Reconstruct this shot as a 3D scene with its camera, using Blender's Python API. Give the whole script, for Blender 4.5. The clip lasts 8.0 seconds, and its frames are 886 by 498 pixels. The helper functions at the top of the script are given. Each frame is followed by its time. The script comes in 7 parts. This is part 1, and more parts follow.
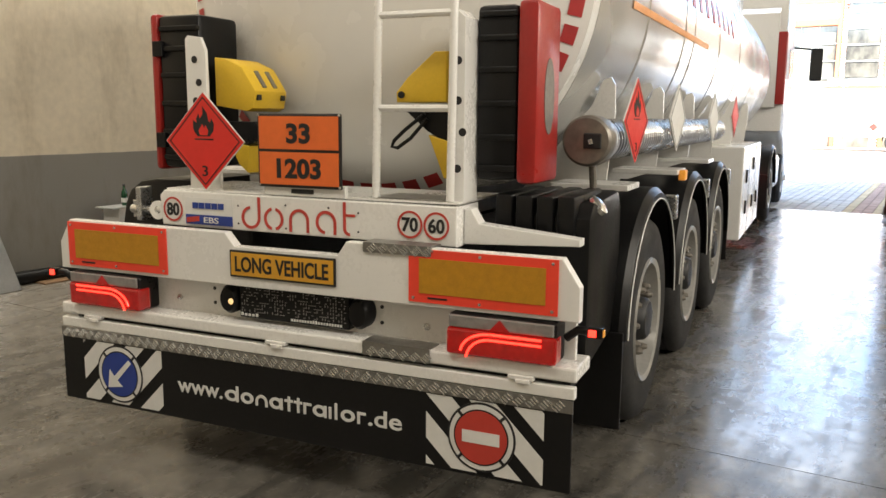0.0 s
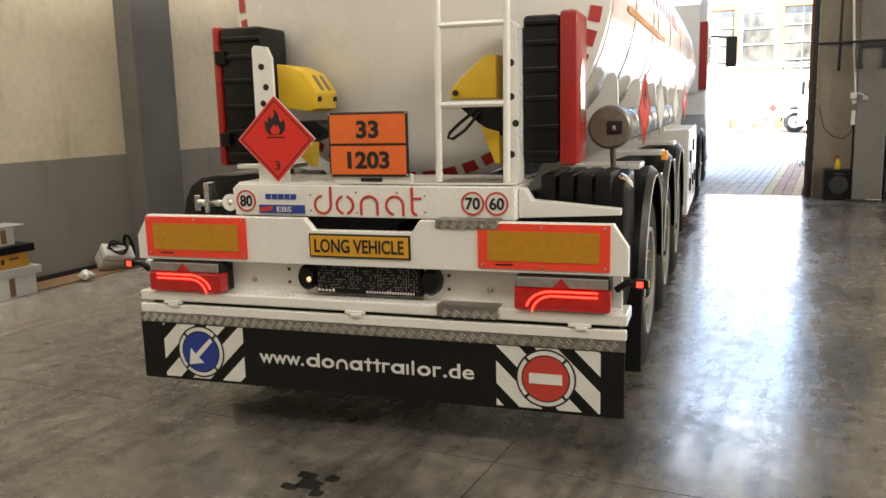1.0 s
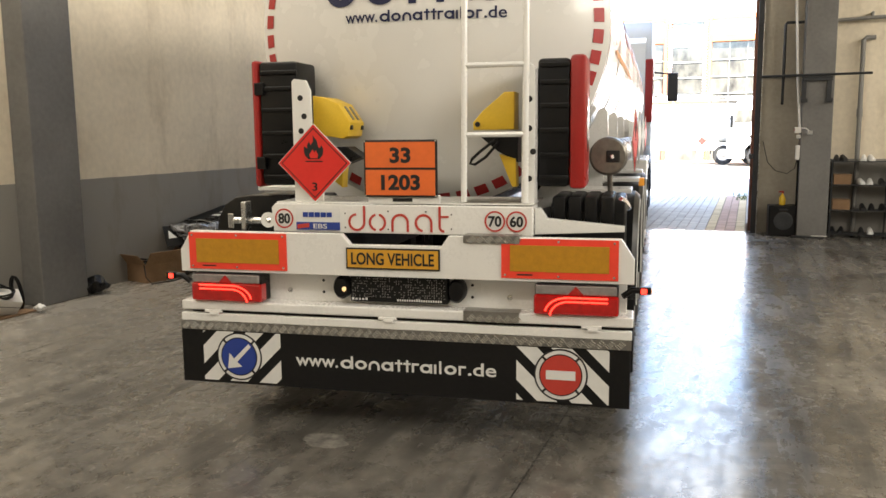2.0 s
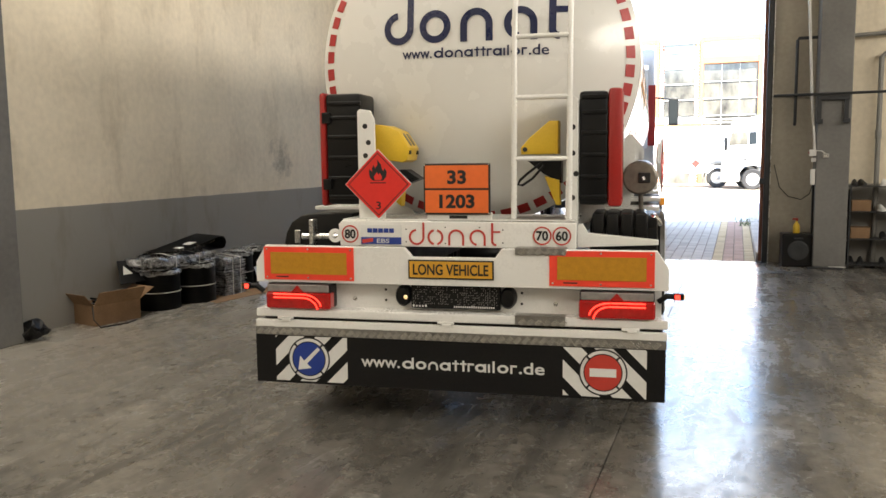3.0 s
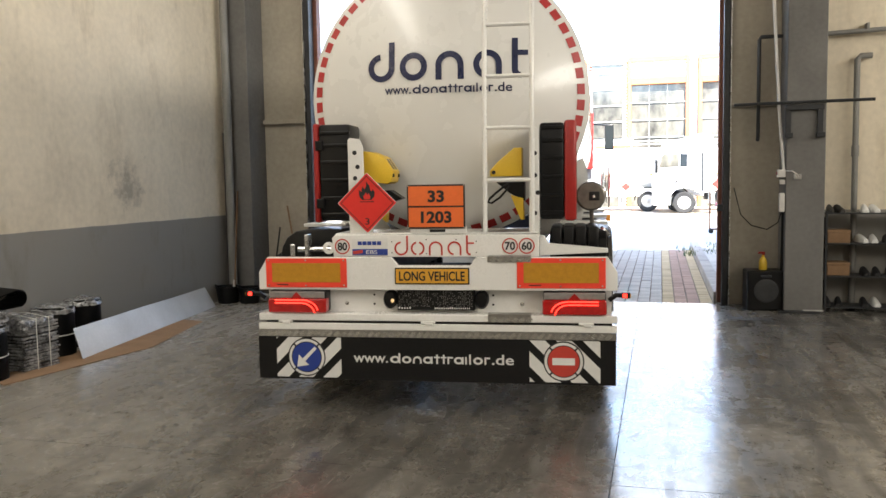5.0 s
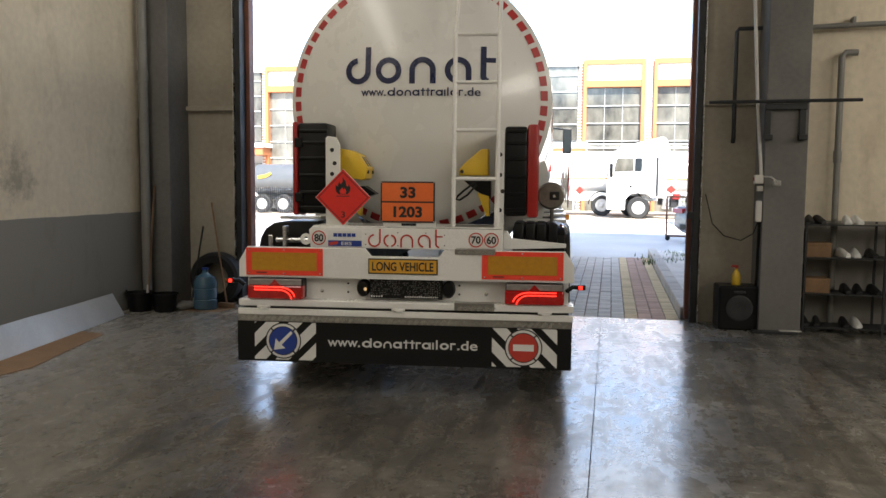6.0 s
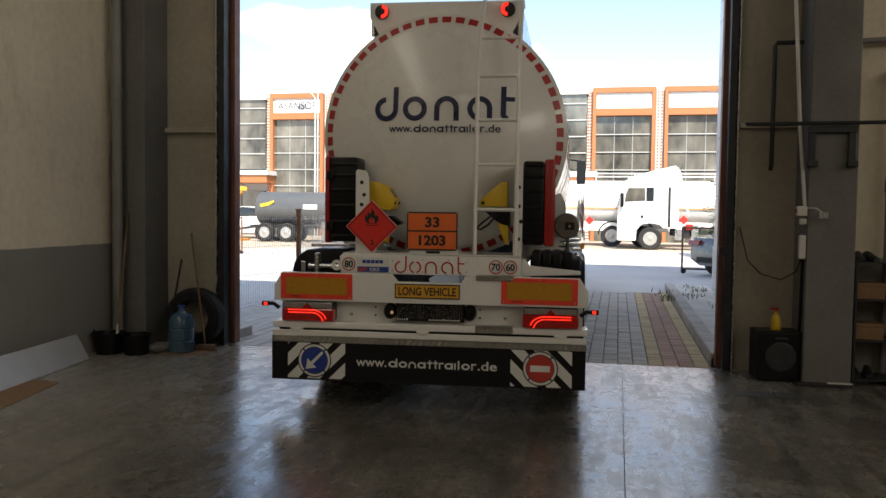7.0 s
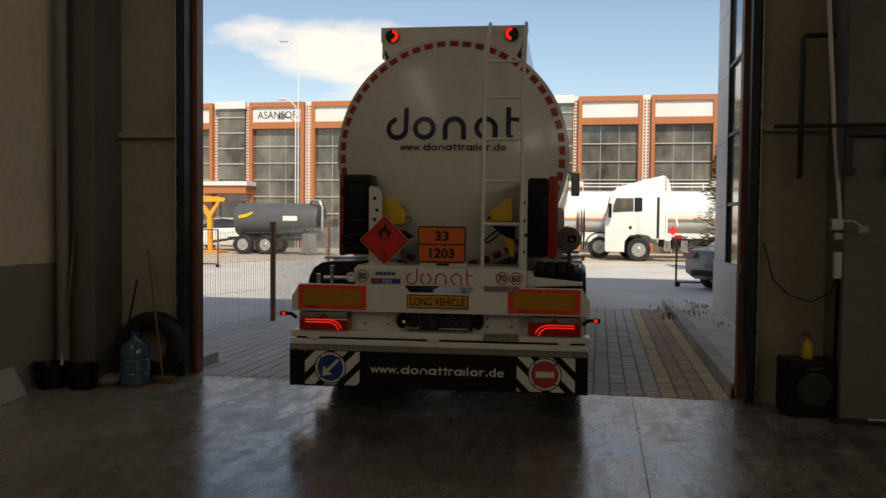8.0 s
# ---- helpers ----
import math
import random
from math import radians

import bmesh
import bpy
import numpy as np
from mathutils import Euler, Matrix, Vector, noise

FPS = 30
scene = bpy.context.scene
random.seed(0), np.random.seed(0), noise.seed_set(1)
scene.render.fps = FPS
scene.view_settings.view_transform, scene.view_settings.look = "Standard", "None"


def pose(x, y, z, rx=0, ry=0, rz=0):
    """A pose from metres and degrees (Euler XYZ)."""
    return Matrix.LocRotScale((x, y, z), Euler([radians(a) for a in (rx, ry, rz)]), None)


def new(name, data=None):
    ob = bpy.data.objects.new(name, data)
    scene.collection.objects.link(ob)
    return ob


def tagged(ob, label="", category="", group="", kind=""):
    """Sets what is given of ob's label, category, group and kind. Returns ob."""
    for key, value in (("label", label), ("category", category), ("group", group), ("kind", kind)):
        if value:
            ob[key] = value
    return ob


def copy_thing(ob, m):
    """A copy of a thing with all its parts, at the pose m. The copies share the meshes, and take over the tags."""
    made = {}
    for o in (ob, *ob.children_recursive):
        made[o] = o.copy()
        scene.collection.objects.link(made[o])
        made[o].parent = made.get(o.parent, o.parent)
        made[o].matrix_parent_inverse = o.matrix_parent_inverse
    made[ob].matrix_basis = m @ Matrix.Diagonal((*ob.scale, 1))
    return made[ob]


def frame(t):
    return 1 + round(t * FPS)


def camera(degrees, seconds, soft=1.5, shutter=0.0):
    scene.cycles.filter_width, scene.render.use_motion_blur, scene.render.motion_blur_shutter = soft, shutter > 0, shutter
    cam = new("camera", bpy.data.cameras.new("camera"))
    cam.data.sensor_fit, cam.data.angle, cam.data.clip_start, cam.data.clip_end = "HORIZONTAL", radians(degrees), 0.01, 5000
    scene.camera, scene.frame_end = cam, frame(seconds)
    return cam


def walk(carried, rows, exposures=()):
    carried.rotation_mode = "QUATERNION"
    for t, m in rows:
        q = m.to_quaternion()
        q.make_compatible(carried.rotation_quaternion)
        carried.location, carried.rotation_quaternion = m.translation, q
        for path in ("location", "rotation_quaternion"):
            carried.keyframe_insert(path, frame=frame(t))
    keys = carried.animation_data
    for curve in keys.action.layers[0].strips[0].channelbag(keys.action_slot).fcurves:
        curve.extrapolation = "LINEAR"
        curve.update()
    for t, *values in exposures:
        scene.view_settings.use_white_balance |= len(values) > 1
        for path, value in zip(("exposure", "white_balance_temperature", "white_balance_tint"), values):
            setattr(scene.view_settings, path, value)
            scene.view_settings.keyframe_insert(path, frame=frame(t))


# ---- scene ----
cam = camera(56.9, 8.0, soft=1.5)
PATH = [
    (0, 3.454, -15.295, 1.560, 31.39, -9.22, -0.41),
    (0.5, 3.194, -15.079, 1.588, 28.67, -8.94, 1.66),
    (1, 3.033, -14.719, 1.575, 25.07, -9.76, 1.38),
    (1.5, 2.854, -14.346, 1.572, 21.62, -9.42, 0.43),
    (2, 2.670, -13.989, 1.588, 20.42, -7.91, 0.56),
    (3.5, 2.238, -12.506, 1.599, 18.81, -5.83, 0.74),
    (4, 2.150, -11.949, 1.592, 16.81, -5.20, 0.60),
    (5.5, 1.896, -10.129, 1.582, 13.39, -4.74, 0.49),
    (6, 1.818, -9.626, 1.571, 11.58, -4.74, -0.42),
    (6.5, 1.757, -9.152, 1.588, 11.57, -3.86, -0.51),
    (7, 1.668, -8.654, 1.585, 12.09, -2.74, -0.70),
    (7.5, 1.530, -8.184, 1.607, 11.12, -1.83, -0.21),
    (8, 1.426, -7.728, 1.617, 10.89, -2.00, -0.55),
]
EXPOSURES = [
    (0, 3.08, 6500, 10), (1.0, 3.1, 6500, 10), (2.0, 3.16, 6450, 10), (3.5, 3.0, 6400, 10), (4.2, 3.02, 6350, 10), (5.5, 2.82, 6250, 10),
    (6.0, 2.2, 6300, 10), (6.5, 1.54, 6400, 10), (7.0, 1.16, 6750, 10), (7.5, 0.58, 7100, 11), (8.0, 0.08, 7500, 11),
]
walk(cam, [(t, pose(x, y, z, 90 + p, r, a)) for t, x, y, z, a, p, r in PATH], EXPOSURES)

# the semi-trailer's way over the floor: seconds, x, y, heading
TRAILER_PATH = [
    (0, 1.173, -12.843, 7.44), (0.5, 1.105, -12.128, 7.33), (1, 1.044, -11.470, 7.22), (1.5, 0.981, -10.790, 7.09),
    (2, 0.918, -10.104, 6.95), (3.5, 0.692, -7.763, 6.45), (4, 0.613, -6.951, 6.24), (5.5, 0.394, -4.605, 5.47),
    (6, 0.327, -3.858, 5.16), (6.5, 0.266, -3.148, 4.81), (7, 0.208, -2.455, 4.42), (7.5, 0.155, -1.794, 4.00), (8, 0.104, -1.134, 3.54),
]
KINGPIN = 10.9
# the tractor against the trailer: seconds, turn, sideways
ARTICULATION = [(0, -2.2, 0.20), (2, -2.1, 0.17), (4, -1.9, 0.13), (6, -1.1, 0.05), (8, -0.2, -0.03)]

# ---- world and light ----
SUN_EL, SUN_AZ = 49.0, 160.0


def build_light():
    w = bpy.data.worlds.new("world")
    scene.world = w
    w.use_nodes = True
    nt = w.node_tree
    nt.nodes.clear()
    out = nt.nodes.new("ShaderNodeOutputWorld")
    bg = nt.nodes.new("ShaderNodeBackground")
    sky = nt.nodes.new("ShaderNodeTexSky")
    sky.sky_type, sky.sun_disc = "NISHITA", False
    sky.sun_elevation, sky.sun_rotation = radians(SUN_EL), radians(SUN_AZ)
    sky.air_density, sky.dust_density, sky.ozone_density = 1.0, 0.3, 2.0
    co = nt.nodes.new("ShaderNodeTexCoord")
    mp = nt.nodes.new("ShaderNodeMapping")
    mp.inputs["Scale"].default_value = (1.0, 1.0, 2.6)
    mp.inputs["Location"].default_value = (0.35, 0.1, 0.18)
    mp.inputs["Rotation"].default_value = (0, 0, -0.436)
    n = nt.nodes.new("ShaderNodeTexNoise")
    n.inputs["Scale"].default_value, n.inputs["Detail"].default_value, n.inputs["Roughness"].default_value = 2.9, 9, 0.52
    ramp = nt.nodes.new("ShaderNodeValToRGB")
    ramp.color_ramp.elements[0].position, ramp.color_ramp.elements[1].position = 0.54, 0.64
    mix = nt.nodes.new("ShaderNodeMix")
    mix.data_type = "RGBA"
    mix.inputs["B"].default_value = (7.0, 7.0, 6.9, 1)
    nt.links.new(co.outputs["Generated"], mp.inputs["Vector"])
    nt.links.new(mp.outputs[0], n.inputs["Vector"])
    nt.links.new(n.outputs["Fac"], ramp.inputs[0])
    nt.links.new(ramp.outputs[0], mix.inputs["Factor"])
    nt.links.new(sky.outputs[0], mix.inputs["A"])
    nt.links.new(mix.outputs["Result"], bg.inputs[0])
    bg.inputs[1].default_value = 0.14
    nt.links.new(bg.outputs[0], out.inputs[0])
    s = bpy.data.lights.new("sun", "SUN")
    s.energy, s.angle, s.color = 4.4, radians(0.5), (1.0, 0.93, 0.82)
    so = new("sun", s)
    a, e = radians(SUN_AZ), radians(SUN_EL)
    d = Vector((math.sin(a) * math.cos(e), math.cos(a) * math.cos(e), math.sin(e)))
    so.matrix_basis = Matrix.Translation(d * 60) @ (d.to_track_quat("Z", "Y").to_matrix().to_4x4())
    for i, (x, y, z, sx, sy, rx, ry, p) in enumerate(HALL_LAMPS):
        l = bpy.data.lights.new("hall_fill_lamp", "AREA")
        l.shape, l.size, l.size_y, l.energy, l.color = "RECTANGLE", sx, sy, p, (1.0, 0.92, 0.79)
        o = new("hall_fill_lamp", l)
        o.matrix_basis = pose(x, y, z, rx, ry, 0)


# area lamps added at unseen roof strips, side windows and high rear windows
HALL_LAMPS = [
    (1.0, -16.6, 8.05, 9.0, 1.3, 0, 0, 44.0),
    (-2.75, -9.5, 8.05, 1.3, 11.0, 0, 0, 58.0),
    (-1.5, -23.9, 5.6, 3.6, 1.8, 90, 0, 1.5),
    (5.0, -23.9, 5.6, 3.6, 1.8, 90, 0, 1.5),
    (10.45, -4.0, 5.2, 1.8, 6.0, 0, 90, 52.0),
    (10.45, -12.5, 5.2, 1.8, 7.6, 0, 90, 92.0),
]
build_light()


# ---- materials ----
def mat(name, color, rough=0.5, metal=0.0, var=0.12, scale=3.0, fine=40.0, bump=0.1, spec=0.5, coat=0.0, color2=None, rvar=0.1, obj_var=0.0, emit=None, power=0.0, stretch=(1, 1, 1), dist=0.004):
    m = bpy.data.materials.new(name)
    m.use_nodes = True
    nt = m.node_tree
    b = nt.nodes["Principled BSDF"]
    L = nt.links.new
    b.inputs["Metallic"].default_value = metal
    b.inputs["Specular IOR Level"].default_value = spec
    b.inputs["Coat Weight"].default_value = coat
    b.inputs["Coat Roughness"].default_value = 0.08
    co = nt.nodes.new("ShaderNodeTexCoord")
    mp = nt.nodes.new("ShaderNodeMapping")
    mp.inputs["Scale"].default_value = stretch
    L(co.outputs["Object"], mp.inputs[0])
    n1 = nt.nodes.new("ShaderNodeTexNoise")
    n1.inputs["Scale"].default_value, n1.inputs["Detail"].default_value = scale, 6
    n2 = nt.nodes.new("ShaderNodeTexNoise")
    n2.inputs["Scale"].default_value, n2.inputs["Detail"].default_value = fine, 4
    L(mp.outputs[0], n1.inputs["Vector"])
    L(mp.outputs[0], n2.inputs["Vector"])
    add = nt.nodes.new("ShaderNodeMath")
    add.operation = "MULTIPLY_ADD"
    add.inputs[1].default_value, add.inputs[2].default_value = 0.35, 0.0
    L(n2.outputs["Fac"], add.inputs[0])
    s = nt.nodes.new("ShaderNodeMath")
    s.operation = "MULTIPLY_ADD"
    s.inputs[1].default_value = 0.65
    L(n1.outputs["Fac"], s.inputs[0])
    L(add.outputs[0], s.inputs[2])
    mr = nt.nodes.new("ShaderNodeMapRange")
    mr.inputs["From Min"].default_value, mr.inputs["From Max"].default_value = 0.34, 0.66
    L(s.outputs[0], mr.inputs[0])
    mix = nt.nodes.new("ShaderNodeMix")
    mix.data_type = "RGBA"
    c2 = color2 or tuple(c * (1 - var * 2) for c in color)
    c1 = tuple(min(1, c * (1 + var * 0.4)) for c in color) if color2 is None else color
    mix.inputs["A"].default_value, mix.inputs["B"].default_value = (*c1, 1), (*c2, 1)
    L(mr.outputs[0], mix.inputs["Factor"])
    last = mix.outputs["Result"]
    if obj_var:
        oi = nt.nodes.new("ShaderNodeObjectInfo")
        hv = nt.nodes.new("ShaderNodeHueSaturation")
        m2 = nt.nodes.new("ShaderNodeMapRange")
        m2.inputs["To Min"].default_value, m2.inputs["To Max"].default_value = 1 - obj_var, 1 + obj_var
        L(oi.outputs["Random"], m2.inputs[0])
        L(m2.outputs[0], hv.inputs["Value"])
        L(last, hv.inputs["Color"])
        last = hv.outputs[0]
    L(last, b.inputs["Base Color"])
    rr = nt.nodes.new("ShaderNodeMapRange")
    rr.inputs["From Min"].default_value, rr.inputs["From Max"].default_value = 0.3, 0.7
    rr.inputs["To Min"].default_value, rr.inputs["To Max"].default_value = max(0.02, rough - rvar), min(1, rough + rvar)
    L(s.outputs[0], rr.inputs[0])
    L(rr.outputs[0], b.inputs["Roughness"])
    if bump:
        bp = nt.nodes.new("ShaderNodeBump")
        bp.inputs["Strength"].default_value, bp.inputs["Distance"].default_value = bump, dist
        L(s.outputs[0], bp.inputs["Height"])
        L(bp.outputs[0], b.inputs["Normal"])
    if emit:
        b.inputs["Emission Color"].default_value = (*emit, 1)
        b.inputs["Emission Strength"].default_value = power
    return m


def glass_mat(name, color, rough=0.03, tint=1.0):
    m = bpy.data.materials.new(name)
    m.use_nodes = True
    b = m.node_tree.nodes["Principled BSDF"]
    b.inputs["Base Color"].default_value = (*color, 1)
    b.inputs["Roughness"].default_value = rough
    b.inputs["Transmission Weight"].default_value = tint
    b.inputs["IOR"].default_value = 1.45
    return m


def floor_mat():
    """Power-floated concrete: cloudy grey, polished by tyres, with swirled marks and dull dusty spots."""
    m = bpy.data.materials.new("polished_concrete")
    m.use_nodes = True
    nt = m.node_tree
    L = nt.links.new
    b = nt.nodes["Principled BSDF"]
    co = nt.nodes.new("ShaderNodeTexCoord")

    def noise_node(scale, detail, rough=0.55, distort=0.0, stretch=None):
        n = nt.nodes.new("ShaderNodeTexNoise")
        n.inputs["Scale"].default_value, n.inputs["Detail"].default_value = scale, detail
        n.inputs["Roughness"].default_value, n.inputs["Distortion"].default_value = rough, distort
        if stretch:
            mp = nt.nodes.new("ShaderNodeMapping")
            mp.inputs["Scale"].default_value = stretch
            mp.inputs["Rotation"].default_value = (0, 0, 0.25)
            L(co.outputs["Object"], mp.inputs[0])
            L(mp.outputs[0], n.inputs["Vector"])
        else:
            L(co.outputs["Object"], n.inputs["Vector"])
        return n.outputs["Fac"]

    def ramp(src, stops):
        r = nt.nodes.new("ShaderNodeValToRGB")
        e = r.color_ramp.elements
        e[0].position, e[0].color = stops[0][0], (*stops[0][1], 1)
        e[1].position, e[1].color = stops[-1][0], (*stops[-1][1], 1)
        for p, c in stops[1:-1]:
            q = e.new(p)
            q.color = (*c, 1)
        L(src, r.inputs[0])
        return r.outputs[0]

    cloud = noise_node(1.05, 9, 0.66, 0.9)
    fine = noise_node(9.0, 8, 0.7)
    streak = noise_node(2.2, 6, 0.6, 0.3, (3.0, 0.35, 1))
    base = ramp(cloud, [(0.28, (0.062, 0.058, 0.050)), (0.47, (0.138, 0.129, 0.112)), (0.62, (0.235, 0.219, 0.190)), (0.75, (0.11, 0.102, 0.089))])
    f2 = ramp(fine, [(0.36, (0.42, 0.42, 0.42)), (0.54, (1, 1, 1)), (0.66, (1.25, 1.25, 1.25))])
    s2 = ramp(streak, [(0.36, (0.36, 0.36, 0.36)), (0.49, (0.95, 0.95, 0.95)), (0.64, (1.25, 1.25, 1.25))])
    m1 = nt.nodes.new("ShaderNodeMix")
    m1.data_type, m1.blend_type = "RGBA", "MULTIPLY"
    m1.inputs["Factor"].default_value = 0.75
    L(base, m1.inputs["A"])
    L(f2, m1.inputs["B"])
    m2 = nt.nodes.new("ShaderNodeMix")
    m2.data_type, m2.blend_type = "RGBA", "MULTIPLY"
    m2.inputs["Factor"].default_value = 0.8
    L(m1.outputs["Result"], m2.inputs["A"])
    L(s2, m2.inputs["B"])
    sep = nt.nodes.new("ShaderNodeSeparateXYZ")
    geo = nt.nodes.new("ShaderNodeNewGeometry")
    L(geo.outputs["Position"], sep.inputs[0])
    wander = nt.nodes.new("ShaderNodeMath")
    wander.operation = "MULTIPLY_ADD"
    wander.inputs[1].default_value = 2.6
    L(cloud, wander.inputs[0])
    L(sep.outputs["X"], wander.inputs[2])
    # paler towards the west wall, with a wandering edge
    west_pale = nt.nodes.new("ShaderNodeMapRange")
    west_pale.inputs["From Min"].default_value, west_pale.inputs["From Max"].default_value = 0.4, -2.2
    west_pale.inputs["To Max"].default_value = 0.62
    L(wander.outputs[0], west_pale.inputs[0])
    m3 = nt.nodes.new("ShaderNodeMix")
    m3.data_type = "RGBA"
    m3.inputs["B"].default_value = (0.40, 0.365, 0.31, 1)
    L(west_pale.outputs[0], m3.inputs["Factor"])
    # trailer's shade put into the colour: a darker band along its way
    trailer_shade = nt.nodes.new("ShaderNodeMapRange")
    trailer_shade.interpolation_type = "SMOOTHSTEP"
    trailer_shade.inputs["From Min"].default_value, trailer_shade.inputs["From Max"].default_value = 2.6, 0.5
    trailer_shade.inputs["To Max"].default_value = 0.5
    off = nt.nodes.new("ShaderNodeMath")
    off.operation = "ABSOLUTE"
    sh = nt.nodes.new("ShaderNodeMath")
    sh.operation = "SUBTRACT"
    sh.inputs[1].default_value = 2.1
    L(wander.outputs[0], sh.inputs[0])
    L(sh.outputs[0], off.inputs[0])
    L(off.outputs[0], trailer_shade.inputs[0])
    m4 = nt.nodes.new("ShaderNodeMix")
    m4.data_type = "RGBA"
    m4.inputs["B"].default_value = (0.045, 0.042, 0.037, 1)
    L(trailer_shade.outputs[0], m4.inputs["Factor"])
    L(m2.outputs["Result"], m4.inputs["A"])
    L(m4.outputs["Result"], m3.inputs["A"])
    L(m3.outputs["Result"], b.inputs["Base Color"])
    # gloss: worn patches shine, dusty ones are dull
    swirl = noise_node(1.7, 10, 0.72, 1.0, (1.6, 0.55, 1))
    r1 = ramp(swirl, [(0.34, (0.09, 0.09, 0.09)), (0.50, (0.15, 0.15, 0.15)), (0.66, (0.28, 0.28, 0.28))])
    r2 = ramp(streak, [(0.35, (0.12, 0.12, 0.12)), (0.6, (0.0, 0.0, 0.0))])
    ad = nt.nodes.new("ShaderNodeMix")
    ad.data_type, ad.blend_type = "RGBA", "ADD"
    ad.inputs["Factor"].default_value = 1.0
    L(r1, ad.inputs["A"])
    L(r2, ad.inputs["B"])
    grit = noise_node(7.0, 12, 0.78, 0.6)
    r3 = ramp(grit, [(0.40, (0.0, 0.0, 0.0)), (0.50, (0.05, 0.05, 0.05)), (0.64, (0.16, 0.16, 0.16))])
    ad2 = nt.nodes.new("ShaderNodeMix")
    ad2.data_type, ad2.blend_type = "RGBA", "ADD"
    ad2.inputs["Factor"].default_value = 1.0
    L(ad.outputs["Result"], ad2.inputs["A"])
    L(r3, ad2.inputs["B"])
    L(ad2.outputs["Result"], b.inputs["Roughness"])
    b.inputs["Specular IOR Level"].default_value = 0.5
    # polish left in worn, scratched tracks
    scratch = noise_node(6.5, 12, 0.78, 1.6, (2.0, 0.6, 1))
    cw = ramp(scratch, [(0.36, (0.12, 0.12, 0.12)), (0.50, (0.30, 0.30, 0.30)), (0.64, (0.55, 0.55, 0.55))])
    L(cw, b.inputs["Coat Weight"])
    L(ramp(swirl, [(0.36, (0.11, 0.11, 0.11)), (0.60, (0.26, 0.26, 0.26))]), b.inputs["Coat Roughness"])
    bp = nt.nodes.new("ShaderNodeBump")
    bp.inputs["Strength"].default_value, bp.inputs["Distance"].default_value = 0.06, 0.004
    mx = nt.nodes.new("ShaderNodeMath")
    mx.operation = "ADD"
    L(grit, mx.inputs[0])
    L(streak, mx.inputs[1])
    L(mx.outputs[0], bp.inputs["Height"])
    L(bp.outputs[0], b.inputs["Normal"])
    return m


def wall_mat(name, upper, lower, height):
    """Rendered wall in two paints, stained, with trowel marks."""
    m = mat(name, upper, 0.8, var=0.1, scale=0.9, fine=14, bump=0.25, rvar=0.08, dist=0.01)
    nt = m.node_tree
    L = nt.links.new
    b = nt.nodes["Principled BSDF"]
    src = b.inputs["Base Color"].links[0].from_socket
    geo = nt.nodes.new("ShaderNodeNewGeometry")
    sep = nt.nodes.new("ShaderNodeSeparateXYZ")
    L(geo.outputs["Position"], sep.inputs[0])
    n = nt.nodes.new("ShaderNodeTexNoise")
    n.inputs["Scale"].default_value, n.inputs["Detail"].default_value = 2.0, 3
    L(geo.outputs["Position"], n.inputs["Vector"])
    wob = nt.nodes.new("ShaderNodeMath")
    wob.operation = "MULTIPLY_ADD"
    wob.inputs[1].default_value = 0.02
    L(n.outputs["Fac"], wob.inputs[0])
    L(sep.outputs["Z"], wob.inputs[2])
    gt = nt.nodes.new("ShaderNodeMath")
    gt.operation = "GREATER_THAN"
    gt.inputs[1].default_value = height + 0.01
    L(wob.outputs[0], gt.inputs[0])
    # stains: smudges and faint runs
    st = nt.nodes.new("ShaderNodeTexNoise")
    mp = nt.nodes.new("ShaderNodeMapping")
    mp.inputs["Scale"].default_value = (1.6, 1.6, 0.5)
    L(geo.outputs["Position"], mp.inputs[0])
    L(mp.outputs[0], st.inputs["Vector"])
    st.inputs["Scale"].default_value, st.inputs["Detail"].default_value, st.inputs["Roughness"].default_value = 1.3, 9, 0.66
    rp = nt.nodes.new("ShaderNodeValToRGB")
    rp.color_ramp.elements[0].position, rp.color_ramp.elements[0].color = 0.27, (0.55, 0.50, 0.42, 1)
    rp.color_ramp.elements[1].position, rp.color_ramp.elements[1].color = 0.47, (1, 1, 1, 1)
    L(st.outputs["Fac"], rp.inputs[0])
    mix = nt.nodes.new("ShaderNodeMix")
    mix.data_type = "RGBA"
    mix.inputs["A"].default_value = (*lower, 1)
    L(gt.outputs[0], mix.inputs["Factor"])
    L(src, mix.inputs["B"])
    mu = nt.nodes.new("ShaderNodeMix")
    mu.data_type, mu.blend_type = "RGBA", "MULTIPLY"
    mu.inputs["Factor"].default_value = 0.55
    L(mix.outputs["Result"], mu.inputs["A"])
    L(rp.outputs[0], mu.inputs["B"])
    # scuffed smudge where something rubbed the wall
    vd = nt.nodes.new("ShaderNodeVectorMath")
    vd.operation = "DISTANCE"
    vd.inputs[1].default_value = (-3.85, -2.62, 1.62)
    L(geo.outputs["Position"], vd.inputs[0])
    sm = nt.nodes.new("ShaderNodeTexNoise")
    sm.inputs["Scale"].default_value, sm.inputs["Detail"].default_value, sm.inputs["Roughness"].default_value = 5.0, 8, 0.7
    L(geo.outputs["Position"], sm.inputs["Vector"])
    sa = nt.nodes.new("ShaderNodeMath")
    sa.operation = "MULTIPLY_ADD"
    sa.inputs[1].default_value = 1.5
    L(sm.outputs["Fac"], sa.inputs[0])
    L(vd.outputs["Value"], sa.inputs[2])
    sr = nt.nodes.new("ShaderNodeMapRange")
    sr.inputs["From Min"].default_value, sr.inputs["From Max"].default_value = 0.72, 1.05
    sr.inputs["To Min"].default_value, sr.inputs["To Max"].default_value = 0.5, 0.0
